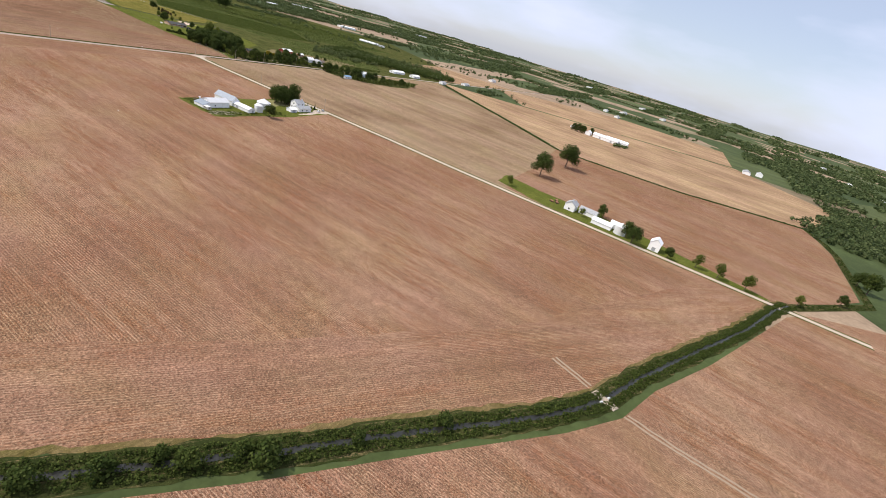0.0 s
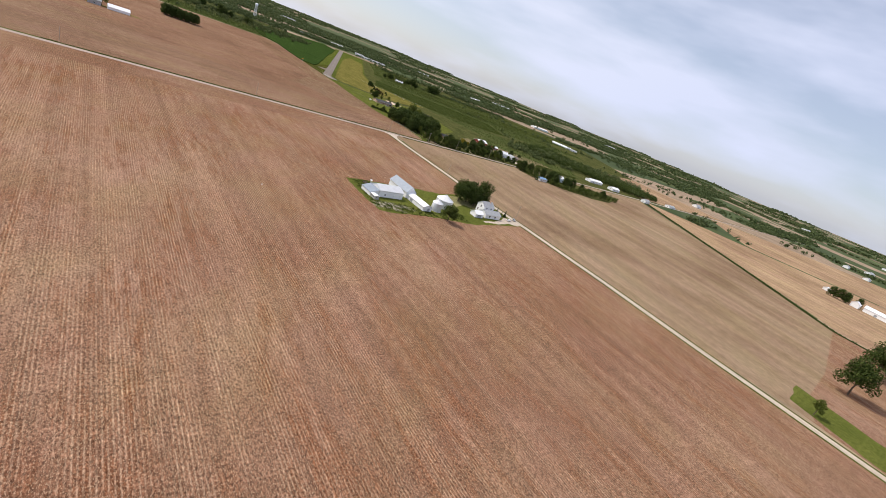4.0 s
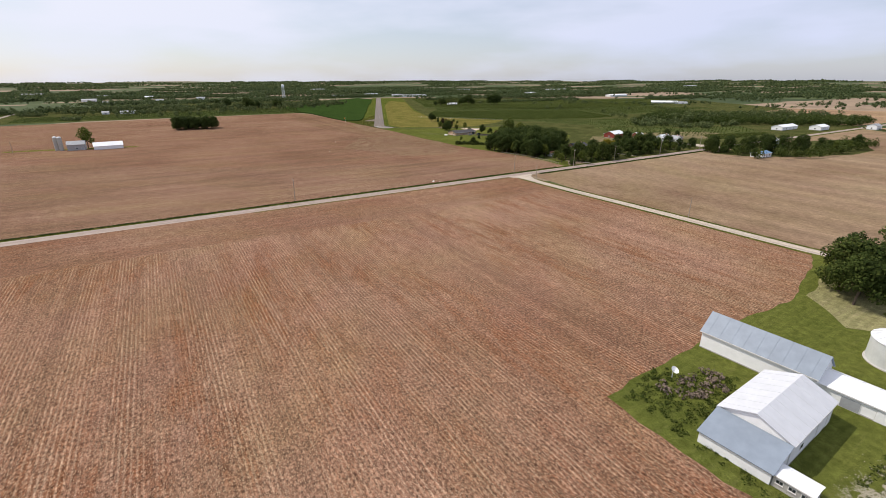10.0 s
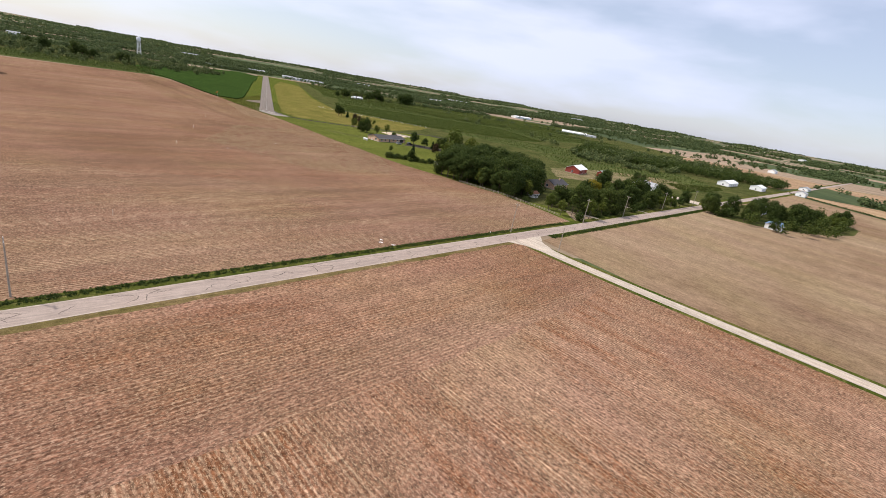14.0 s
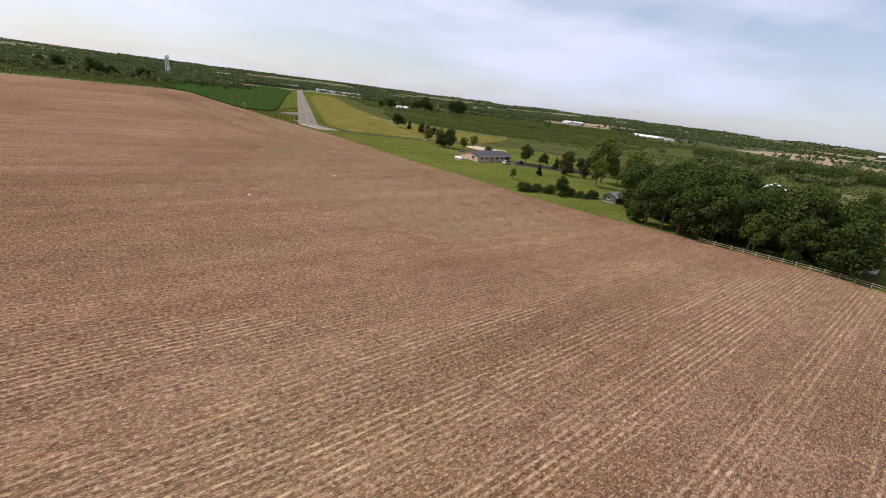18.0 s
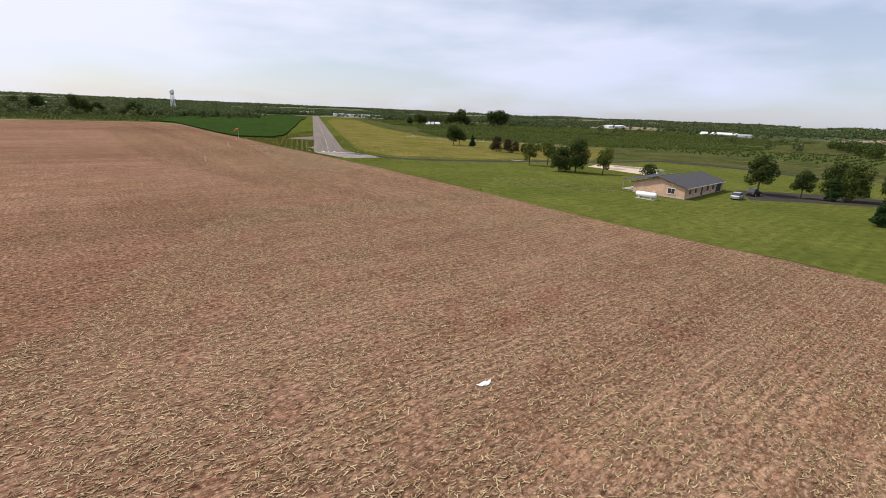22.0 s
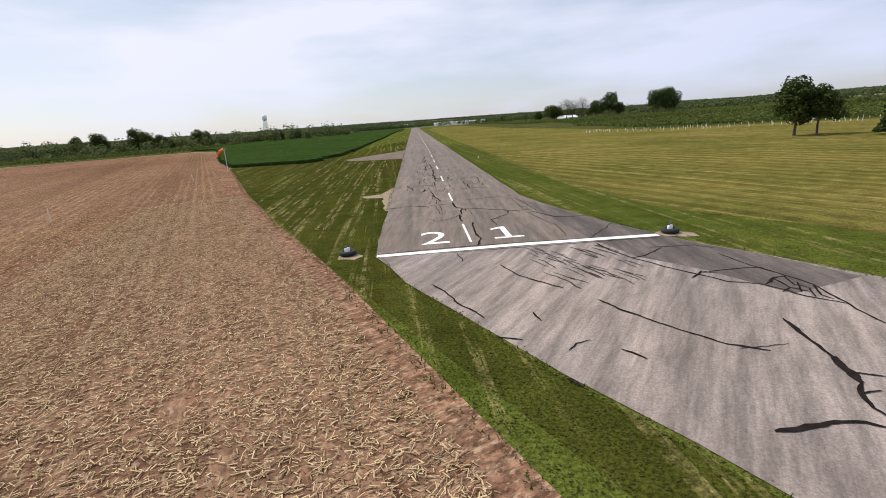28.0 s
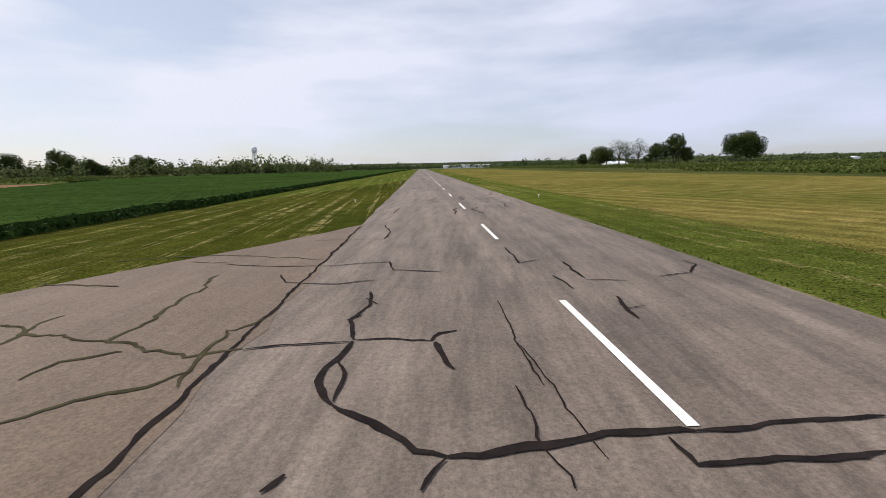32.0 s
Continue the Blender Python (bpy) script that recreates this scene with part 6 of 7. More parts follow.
for x, y, h in ((-153, -408, 10.2), (-40, -354, 10.2), (79.3, -304.5, 10.8), (86.6, -323.6, 8.6), (123.5, -405.5, 8.4), (124, -286.5, 10.6), (160.5, -269.5, 10.4), (208, -247.5, 10.2), (-290, -470, 10.2), (254, -228, 10.2), (163, -478, 9.5), (-285, -166, 9.0)):
    utility_pole(x, y, h, RA + 90)
fence = new("rail_fence")
fp = [(91.8, -224.0), (95.8, -230.2), (106.6, -245.6), (114.5, -266.5), (117.5, -278)]
for k in range(len(fp) - 1):
    a, b = Vector((*fp[k], 0)), Vector((*fp[k + 1], 0))
    n = max(2, int((b - a).length / 2.6))
    for i in range(n):
        p, q = a.lerp(b, i / n), a.lerp(b, (i + 1) / n)
        boxpart("post", (p.x - 0.07, p.y - 0.07, -0.1, p.x + 0.07, p.y + 0.07, 1.2), WOOD, fence)
        for z in (0.5, 0.95):
            bm = bmesh.new()
            tube(bm, [(p.x, p.y, z), (q.x, q.y, z)], [0.06, 0.05], 6)
            part("rail", bm, WOOD, fence)
tagged(fence, "grey wooden rail fence at the wood's edge", "fence")

# ---- the airfield's small things ----
runway_ob = bpy.data.objects["runway"]


def ribbon(pts, width, z, wobble=0.12, step=0.16):
    line = []
    for (x0, y0), (x1, y1) in zip(pts, pts[1:]):
        n = max(1, int(math.dist((x0, y0), (x1, y1)) / step))
        line += [(x0 + (x1 - x0) * i / n, y0 + (y1 - y0) * i / n) for i in range(n)]
    line.append(pts[-1])
    def stray(x, y, k):
        return wobble * (noise.noise(Vector((x * 1.3, y * 1.3, k))) + 0.45 * noise.noise(Vector((x * 5.0, y * 5.0, k))))

    line = [(x + stray(x, y, 1.7), y + stray(x, y, 9.2)) for x, y in line]
    m = len(line)
    w = [width * (0.50 + 0.9 * abs(noise.noise(Vector((x * 0.9, y * 0.9, 4.0)))) + 0.55 * abs(noise.noise(Vector((x * 5.5, y * 5.5, 2.0))))) * min(1, 0.4 + min(i, m - 1 - i) * 0.4) for i, (x, y) in enumerate(line)]
    v, f = [], []
    for i in range(m):
        a, b = Vector(line[max(i - 1, 0)]), Vector(line[min(i + 1, m - 1)])
        t = (b - a).normalized() if (b - a).length else Vector((1, 0))
        x, y = line[i]
        v += [(x - t.y * w[i] / 2, y + t.x * w[i] / 2, z), (x + t.y * w[i] / 2, y - t.x * w[i] / 2, z)]
    f = [(2 * i + 1, 2 * i + 3, 2 * i + 2, 2 * i) for i in range(m - 1)]
    return v, f


import itertools
LAYER = itertools.cycle(range(24))


def crack(pts, width=0.16, z=0.046, mat=None, parent=None, wobble=0.10, name="crack_seal"):
    raw(name, *ribbon(pts, width, z + 0.0003 * next(LAYER), wobble), mat or TAR, parent or runway_ob)


# Sealed cracks along the runway and on its apron.
crack([(-0.2, 1.3), (0.2, 2.9), (0.1, 4.9), (0.3, 7.8)], 0.16)
crack([(-6.1, 1.2), (-3, 1.42), (1, 1.38), (6, 1.05)], 0.07, wobble=0.06), crack([(-2, 0.38), (3, 0.25), (10, 0.0)], 0.06, wobble=0.06)
crack([(5.3, 17.0), (5.5, 13.0), (5.6, 9.5)], 0.05, 0.048), crack([(6.2, 0.9), (8.2, 3.2), (9.0, 4.2)], 0.06, 0.048)
crack([(-1.31, 79.14), (-1.51, 76.62), (-1.53, 74.59), (-1.67, 73.22), (-1.97, 72.78)], 0.20)
crack([(-1.97, 73.85), (-2.31, 72.65), (-1.97, 72.78)], 0.13)
crack([(-2.00, 72.78), (-2.11, 71.32), (-1.84, 70.70), (-1.71, 69.68)], 0.22)
crack([(-2.11, 71.32), (-2.45, 70.67)], 0.10)
crack([(-1.71, 69.68), (-1.45, 69.31), (-1.40, 68.38), (-1.45, 67.54), (-1.51, 66.70)], 0.24)
crack([(-1.71, 69.68), (-2.05, 68.89), (-2.14, 68.35), (-2.09, 67.76)], 0.22)
crack([(-1.93, 67.73), (-2.01, 67.20), (-1.96, 66.52), (-1.54, 66.76)], 0.22)
crack([(-1.88, 68.02), (-1.65, 68.11), (-1.73, 67.69)], 0.16)
crack([(-1.87, 66.76), (-1.52, 67.40), (-1.41, 67.86)], 0.04)
crack([(-1.51, 66.70), (-1.61, 65.99), (-1.79, 65.40), (-1.84, 64.88), (-2.06, 64.30), (-2.16, 63.79), (-2.20, 63.51)], 0.30)
crack([(-3.90, 65.99), (-3.37, 65.65), (-2.72, 65.41), (-2.38, 65.16), (-2.22, 64.77), (-2.15, 64.42)], 0.09)
crack([(-3.19, 63.72), (-2.68, 63.72), (-2.23, 63.71)], 0.15)
crack([(-2.20, 63.51), (-2.10, 63.24), (-1.99, 62.93)], 0.28)
crack([(-2.13, 63.85), (-1.94, 63.99), (-1.75, 63.86), (-1.62, 63.55), (-1.50, 63.27), (-1.46, 62.86)], 0.22)
crack([(-1.96, 62.92), (-1.71, 63.40), (-1.62, 63.55)], 0.12)
crack([(-1.81, 63.11), (-1.63, 63.20)], 0.08)
crack([(-2.73, 66.65), (-2.73, 66.00)], 0.05)
crack([(-6.27, 76.65), (-4.47, 77.09), (-1.61, 77.00)], 0.05)
crack([(-1.51, 76.62), (0.28, 77.24), (2.85, 77.68), (6.48, 76.95)], 0.05)
crack([(1.55, 76.58), (4.07, 76.99), (6.25, 76.49)], 0.05)
crack([(-1.66, 85.51), (-1.60, 79.69)], 0.06)
crack([(3.34, 81.23), (3.55, 79.88), (3.60, 78.88)], 0.09)
crack([(3.15, 80.39), (4.06, 80.39)], 0.04)
crack([(1.81, 78.47), (1.51, 76.59)], 0.04)
crack([(-5.31, 30.03), (-4.67, 29.83), (-3.64, 30.37), (-2.81, 29.89), (-1.48, 29.86), (-0.48, 29.84)], 0.07)
crack([(-4.67, 29.83), (-4.59, 31.04)], 0.11)
crack([(-4.67, 29.83), (-4.21, 28.52), (-4.06, 27.62), (-3.96, 26.56), (-4.21, 26.27)], 0.08)
crack([(-4.48, 28.75), (-3.93, 27.94)], 0.07)
crack([(-2.72, 26.13), (-2.78, 25.42), (-3.02, 24.53)], 0.21)
crack([(-2.31, 25.95), (-2.80, 25.20), (-2.96, 24.97)], 0.09)
crack([(-2.03, 26.17), (-2.23, 26.61), (-2.18, 27.86)], 0.10)
crack([(-2.80, 26.68), (-2.47, 26.78), (-2.23, 26.61)], 0.09)
crack([(-4.03, 32.40), (-2.78, 31.68), (-2.29, 32.20)], 0.07)
crack([(-2.64, 32.79), (-2.60, 35.07)], 0.09)
crack([(-3.10, 34.34), (-3.25, 32.25), (-2.89, 31.87)], 0.10)
crack([(-2.64, 32.79), (-1.91, 32.12), (-1.35, 32.02)], 0.07)
crack([(-2.67, 30.56), (-2.23, 29.89), (-2.53, 29.26), (-1.21, 29.49)], 0.07)
crack([(-2.28, 28.53), (-1.65, 28.71), (-1.25, 29.06)], 0.07)
crack([(-1.36, 29.84), (-1.35, 31.30), (-1.42, 32.22), (-0.93, 33.51)], 0.11)
crack([(-1.40, 38.34), (-1.14, 36.12), (-1.19, 34.76), (-1.08, 33.93), (-0.29, 34.16)], 0.18)
crack([(-1.17, 34.93), (0.04, 34.17), (1.20, 33.61), (3.19, 33.82), (3.96, 34.96)], 0.09)
crack([(1.95, 33.30), (2.57, 33.40)], 0.08)
crack([(3.96, 34.96), (4.24, 34.27), (4.10, 32.49), (3.97, 30.61), (3.78, 29.12), (4.05, 28.21), (3.82, 27.14), (3.87, 26.49)], 0.10)
crack([(3.78, 29.12), (3.20, 28.47)], 0.11)
crack([(2.29, 31.64), (2.96, 31.21), (3.01, 29.72), (3.20, 28.47)], 0.06)
crack([(2.29, 31.64), (2.00, 30.16), (1.93, 28.55), (2.32, 28.41), (2.18, 27.05), (2.22, 26.00), (2.28, 25.17)], 0.13)
crack([(1.93, 28.55), (3.50, 28.18)], 0.06)
crack([(1.25, 24.92), (1.87, 25.06), (2.39, 25.16), (3.26, 25.07), (3.83, 24.77), (4.17, 24.36)], 0.11)
crack([(0.60, 37.27), (0.49, 35.28), (1.05, 33.87)], 0.07)
crack([(0.37, -2.55), (0.94, -4.47), (2.41, -6.50)], 0.10)
crack([(3.23, -7.98), (3.68, -9.10), (4.73, -11.00), (5.60, -12.25), (6.47, -12.85)], 0.10)
crack([(5.73, -12.57), (7.29, -12.58)], 0.05)
crack([(-3.18, -4.59), (-2.57, -5.82), (-2.29, -6.87), (-1.65, -8.17), (-1.35, -8.77)], 0.10)
crack([(0.53, -8.66), (0.59, -9.44)], 0.09)
crack([(-1.25, -10.29), (-0.40, -10.79)], 0.09)
crack([(0.81, -11.69), (1.21, -11.31), (1.71, -11.21)], 0.07)
crack([(2.41, -11.92), (2.86, -12.64)], 0.09)
crack([(0.32, -13.18), (0.58, -13.79)], 0.10)
crack([(-1.52, 0.11), (-1.38, -1.55)], 0.07)
crack([(8.39, -10.89), (8.20, -11.92), (7.95, -12.82), (7.67, -13.60), (7.51, -14.03)], 0.14)
crack([(7.79, -13.46), (7.59, -14.19), (7.33, -14.69)], 0.34)
crack([(7.59, -14.19), (8.18, -14.57)], 0.12)
crack([(7.33, -14.69), (6.97, -15.13), (6.66, -15.66), (6.67, -16.02)], 0.15)
crack([(3.98, -16.12), (4.75, -16.12), (5.48, -16.04), (6.06, -16.13), (6.38, -16.30)], 0.15)
crack([(6.91, -15.12), (7.61, -15.12)], 0.10)
crack([(7.82, -6.67), (8.67, -5.90), (9.19, -6.28)], 0.10)
crack([(6.23, -0.16), (6.37, -1.74), (6.87, -3.25)], 0.10)
crack([(8.54, -6.10), (9.93, -5.92), (11.26, -6.05), (11.54, -7.43)], 0.07)
crack([(8.97, -1.99), (7.50, -3.14), (6.87, -3.25)], 0.09)
crack([(10.91, -3.66), (11.09, -5.75), (11.54, -7.43), (11.69, -8.36), (11.23, -10.29), (10.98, -11.89)], 0.09)
crack([(11.25, -2.71), (10.79, -2.00), (8.45, -1.83)], 0.07)
crack([(6.87, -3.25), (7.86, -5.52), (8.97, -7.33), (9.96, -7.92), (10.44, -9.28), (11.23, -10.29)], 0.09)
crack([(11.44, -7.26), (10.80, -7.45), (10.06, -7.95)], 0.12)
crack([(10.80, -7.45), (10.62, -8.54), (11.01, -9.13)], 0.10)
crack([(11.44, -7.26), (11.02, -8.19), (11.27, -8.58)], 0.12)
crack([(10.62, -8.54), (10.01, -8.88)], 0.10)
crack([(11.27, -8.58), (10.77, -9.53)], 0.10)
crack([(11.35, -7.94), (10.65, -9.04)], 0.09)
crack([(11.69, -8.36), (11.07, -9.43), (11.13, -9.84)], 0.10)
crack([(4.96, 16.64), (4.74, 10.29), (5.13, 6.86), (5.52, 4.85), (5.27, 1.77)], 0.05)
crack([(5.14, 10.11), (6.31, 7.40), (8.41, 6.96)], 0.12)
crack([(1.80, 6.25), (1.74, 8.20), (3.30, 9.73)], 0.09)
crack([(-2.66, 90.75), (-2.23, 90.76), (-1.79, 90.83), (-1.25, 90.94), (-0.56, 91.03), (0.15, 91.09), (0.29, 91.05)], 0.18)
crack([(0.29, 91.05), (1.00, 91.05), (1.86, 91.07), (2.79, 91.17)], 0.11)
crack([(-0.08, 90.93), (-0.07, 90.39), (0.46, 90.39), (1.09, 90.41), (2.06, 90.48)], 0.09)
crack([(-2.66, 90.75), (-2.97, 90.92), (-3.24, 91.27), (-3.62, 91.61), (-4.03, 91.96)], 0.15)
crack([(-4.03, 91.96), (-4.46, 92.68), (-4.39, 93.15), (-4.22, 93.45), (-4.13, 94.23)], 0.14)
crack([(-4.05, 92.07), (-4.06, 92.92), (-4.22, 93.45)], 0.08)
crack([(-2.66, 90.70), (-2.90, 90.21)], 0.08)
crack([(-4.43, 90.32), (-4.27, 90.60)], 0.14)
crack([(-5.96, 93.97), (-5.34, 94.16), (-4.35, 94.20), (-4.13, 94.23)], 0.07)
crack([(-4.14, 94.31), (-3.34, 94.32), (-2.72, 94.09)], 0.08)
crack([(-2.72, 94.09), (-2.51, 94.43), (-2.17, 94.61)], 0.14)
crack([(-2.67, 94.03), (-2.50, 93.52), (-2.42, 92.87)], 0.14)
crack([(-4.14, 94.31), (-4.33, 95.43), (-4.09, 96.37), (-4.11, 97.56)], 0.11)
crack([(-4.24, 97.07), (-3.87, 96.47)], 0.07)
crack([(-4.14, 95.77), (-4.39, 95.43)], 0.08)
crack([(-7.07, 99.78), (-6.56, 98.84), (-5.09, 98.47), (-4.14, 98.84)], 0.07)
crack([(-9.43, 101.72), (-7.34, 100.98), (-5.53, 100.98), (-3.91, 101.37)], 0.07)
crack([(-3.91, 101.37), (-3.70, 100.07), (-2.20, 99.63)], 0.07)
crack([(1.67, 100.55), (1.60, 98.29)], 0.08)
crack([(1.54, 98.11), (2.59, 97.85)], 0.07)
crack([(0.84, 98.72), (1.00, 97.19)], 0.07)
crack([(1.75, 96.45), (1.54, 95.53), (1.45, 94.87)], 0.09)
crack([(1.54, 95.53), (1.98, 95.68)], 0.05)
crack([(3.62, 98.22), (4.76, 98.54), (5.47, 99.57), (5.38, 100.18)], 0.07)
crack([(0.36, 103.39), (0.28, 100.49)], 0.08)
crack([(0.28, 100.49), (1.03, 100.92)], 0.05)
crack([(-4.79, 117.53), (-4.48, 121.78)], 0.08)
crack([(-4.88, 111.40), (-4.34, 108.63), (-4.49, 106.34)], 0.07)
crack([(-1.11, 96.46), (-1.17, 92.21)], 0.04)
crack([(-1.56, 92.25), (-1.43, 90.18)], 0.04)
crack([(-1.13, 93.88), (-0.94, 90.57)], 0.04)
crack([(-7.46, 106.39), (-4.49, 106.34)], 0.05)
crack([(-6.59, 16.01), (-5.50, 16.05), (-4.45, 16.38), (-3.81, 16.11)], 0.12)
crack([(-3.81, 16.11), (-2.83, 15.85), (-2.65, 15.96)], 0.22)
crack([(-2.65, 15.96), (-1.55, 16.10), (-0.50, 16.16)], 0.11)
crack([(-0.38, 16.74), (-0.41, 15.12), (-0.32, 14.13), (0.17, 13.39)], 0.19)
crack([(0.17, 13.39), (0.75, 13.33), (1.57, 12.77), (2.43, 11.98), (3.08, 11.70), (3.54, 10.95), (4.26, 10.83), (5.44, 10.89)], 0.11)
crack([(3.54, 10.95), (3.34, 10.27)], 0.14)
crack([(4.64, 10.84), (5.08, 11.20), (5.36, 10.94)], 0.08)
crack([(0.17, 13.39), (-0.10, 12.52), (-0.16, 11.50), (-0.08, 11.01), (-0.33, 10.97)], 0.17)
crack([(0.15, 13.33), (0.40, 12.75), (0.30, 12.26)], 0.16)
crack([(-0.36, 10.97), (-0.43, 10.03), (-0.44, 8.90), (-0.38, 8.38)], 0.19)
crack([(-0.41, 10.91), (-0.88, 9.99), (-1.47, 9.41), (-2.34, 9.06), (-2.53, 9.81), (-2.72, 9.99)], 0.06)
crack([(-2.06, 24.76), (-1.85, 20.85), (-1.39, 17.99)], 0.14)
crack([(-1.41, 17.88), (-0.42, 17.74), (0.69, 17.71), (2.58, 17.86), (5.90, 18.21)], 0.08)
crack([(-1.41, 17.88), (-2.17, 17.25), (-2.97, 16.83)], 0.07)
crack([(-2.78, 18.81), (-2.30, 18.12), (-2.75, 17.32), (-2.13, 16.72)], 0.06)
crack([(-2.66, 15.83), (-2.63, 14.98)], 0.07)
crack([(4.69, 12.14), (5.55, 12.25)], 0.06)
crack([(5.87, 13.41), (7.21, 13.69)], 0.07)
crack([(-2.58, 26.07), (-2.91, 24.91)], 0.06)
crack([(-1.04, 35.58), (-1.02, 36.25), (-1.05, 37.17), (-1.09, 37.91), (-1.09, 38.59)], 0.18)
crack([(-1.04, 37.90), (-1.09, 38.59), (-1.23, 39.30)], 0.37)
crack([(-1.23, 39.30), (-1.18, 40.24), (-1.06, 42.37), (-0.87, 43.50), (-0.98, 45.60), (-0.79, 48.35)], 0.20)
crack([(-1.57, 36.37), (-1.19, 36.30), (-1.02, 36.25)], 0.11)
crack([(-1.02, 36.25), (-0.47, 35.86), (0.00, 35.66)], 0.22)
crack([(-0.80, 42.90), (-0.05, 42.83)], 0.07)
crack([(-0.70, 38.98), (-0.96, 39.64), (-1.12, 40.23)], 0.14)
crack([(-3.08, 38.20), (-2.92, 38.99), (-2.48, 39.38), (-2.31, 40.01)], 0.09)
crack([(-3.05, 38.10), (-2.67, 37.82), (-1.93, 37.65)], 0.07)
crack([(-3.05, 38.10), (-3.21, 37.61), (-3.22, 36.69)], 0.11)
crack([(-3.21, 37.61), (-3.87, 37.70), (-3.92, 37.25), (-3.20, 36.95)], 0.08)
crack([(-2.52, 36.63), (-2.41, 36.36), (-2.45, 35.74)], 0.15)
crack([(-1.62, 42.93), (-1.95, 42.55), (-2.54, 42.90), (-2.63, 41.50), (-2.24, 40.84)], 0.07)
crack([(-2.11, 41.11), (-1.70, 41.14), (-1.66, 41.99), (-1.90, 42.04)], 0.08)
crack([(-1.69, 40.97), (-1.61, 40.32), (-1.15, 40.09)], 0.10)
crack([(-3.28, 46.93), (-3.32, 44.91)], 0.13)
crack([(-3.13, 46.89), (-2.72, 46.94), (-2.67, 46.04), (-3.27, 45.52)], 0.07)
crack([(0.94, 39.11), (0.87, 37.06)], 0.04)
crack([(0.77, 36.75), (0.67, 36.22), (0.67, 35.68), (0.86, 35.37)], 0.11)
crack([(4.09, 48.31), (4.77, 47.59), (4.67, 46.71), (3.86, 46.53), (4.01, 48.13)], 0.06)
crack([(4.71, 45.88), (4.66, 44.66)], 0.11)
crack([(-2.21, 38.88), (-1.38, 38.68)], 0.06)
crack([(-2.06, 49.23), (-1.89, 48.04)], 0.09)
crack([(-0.92, 48.73), (-0.91, 49.30), (-0.97, 50.01), (-1.09, 50.45), (-0.99, 51.09), (-0.95, 52.10), (-0.89, 52.84), (-0.94, 53.75), (-1.04, 54.66), (-0.99, 56.19), (-0.93, 57.27), (-1.13, 58.63), (-1.48, 58.73), (-1.50, 60.77)], 0.17)
crack([(-2.12, 48.89), (-2.17, 49.47), (-2.21, 49.76)], 0.20)
crack([(-2.15, 49.69), (-1.96, 49.84), (-1.83, 49.65), (-1.98, 49.14), (-1.84, 48.85)], 0.15)
crack([(-1.85, 49.59), (-1.29, 49.69)], 0.07)
crack([(-1.97, 50.30), (-1.83, 51.06), (-1.94, 51.84), (-1.87, 52.77), (-1.90, 53.96), (-1.55, 55.19), (-2.07, 55.53), (-1.99, 56.20), (-1.43, 56.31), (-1.41, 55.59)], 0.13)
crack([(-1.94, 52.40), (-2.57, 52.48), (-2.82, 52.11), (-2.76, 51.21), (-2.88, 50.51)], 0.09)
crack([(-2.88, 50.51), (-2.03, 51.65)], 0.04)
crack([(-3.94, 55.22), (-2.17, 55.33)], 0.07)
crack([(-3.59, 49.07), (-3.57, 49.66), (-3.52, 50.00)], 0.15)
crack([(-2.00, 53.35), (-1.54, 53.26), (-0.95, 52.85)], 0.06)
crack([(-0.95, 52.10), (-0.65, 51.51)], 0.13)
crack([(-1.26, 50.33), (-1.27, 50.80)], 0.07)
crack([(-1.65, 58.10), (-1.01, 57.29)], 0.09)
for k in range(70):
    y = rng.uniform(114, 420)
    x = rng.choice((-3.2, -1.8, 0.8, 3.4)) + rng.normal(0, 0.7)
    if rng.random() < 0.4:
        crack([(x - rng.uniform(0.5, 3), y), (x, y + rng.uniform(-0.3, 0.3)), (x + rng.uniform(0.5, 3), y + rng.uniform(-0.5, 0.5))], 0.07)
    else:
        crack([(x, y), (x + rng.normal(0, 0.3), y + 1.6), (x + rng.normal(0, 0.5), y + 3.2), (x + rng.normal(0, 0.6), y + 5.0)], 0.10)
# Worn dark scuffs round the threshold.
for k in range(46):
    x, y = rng.uniform(1.8, 6.4), rng.uniform(-5.2, 0.2)
    crack([(x, y), (x + 0.25, y - 0.5), (x + 0.4 + 0.2 * rng.random(), y - 0.8 - rng.random())], rng.uniform(0.05, 0.11), 0.044, SCUFF, bpy.data.objects["apron"], 0.08, "scuff")
for k in range(40):
    x, y = rng.normal(-1.4, 1.5), rng.uniform(6, 76)
    crack([(x, y), (x + 0.06, y + 1.2), (x + rng.normal(0, 0.1), y + 2.0 + 2 * rng.random())], rng.uniform(0.03, 0.08), 0.039, SCUFF, None, 0.06, "scuff")
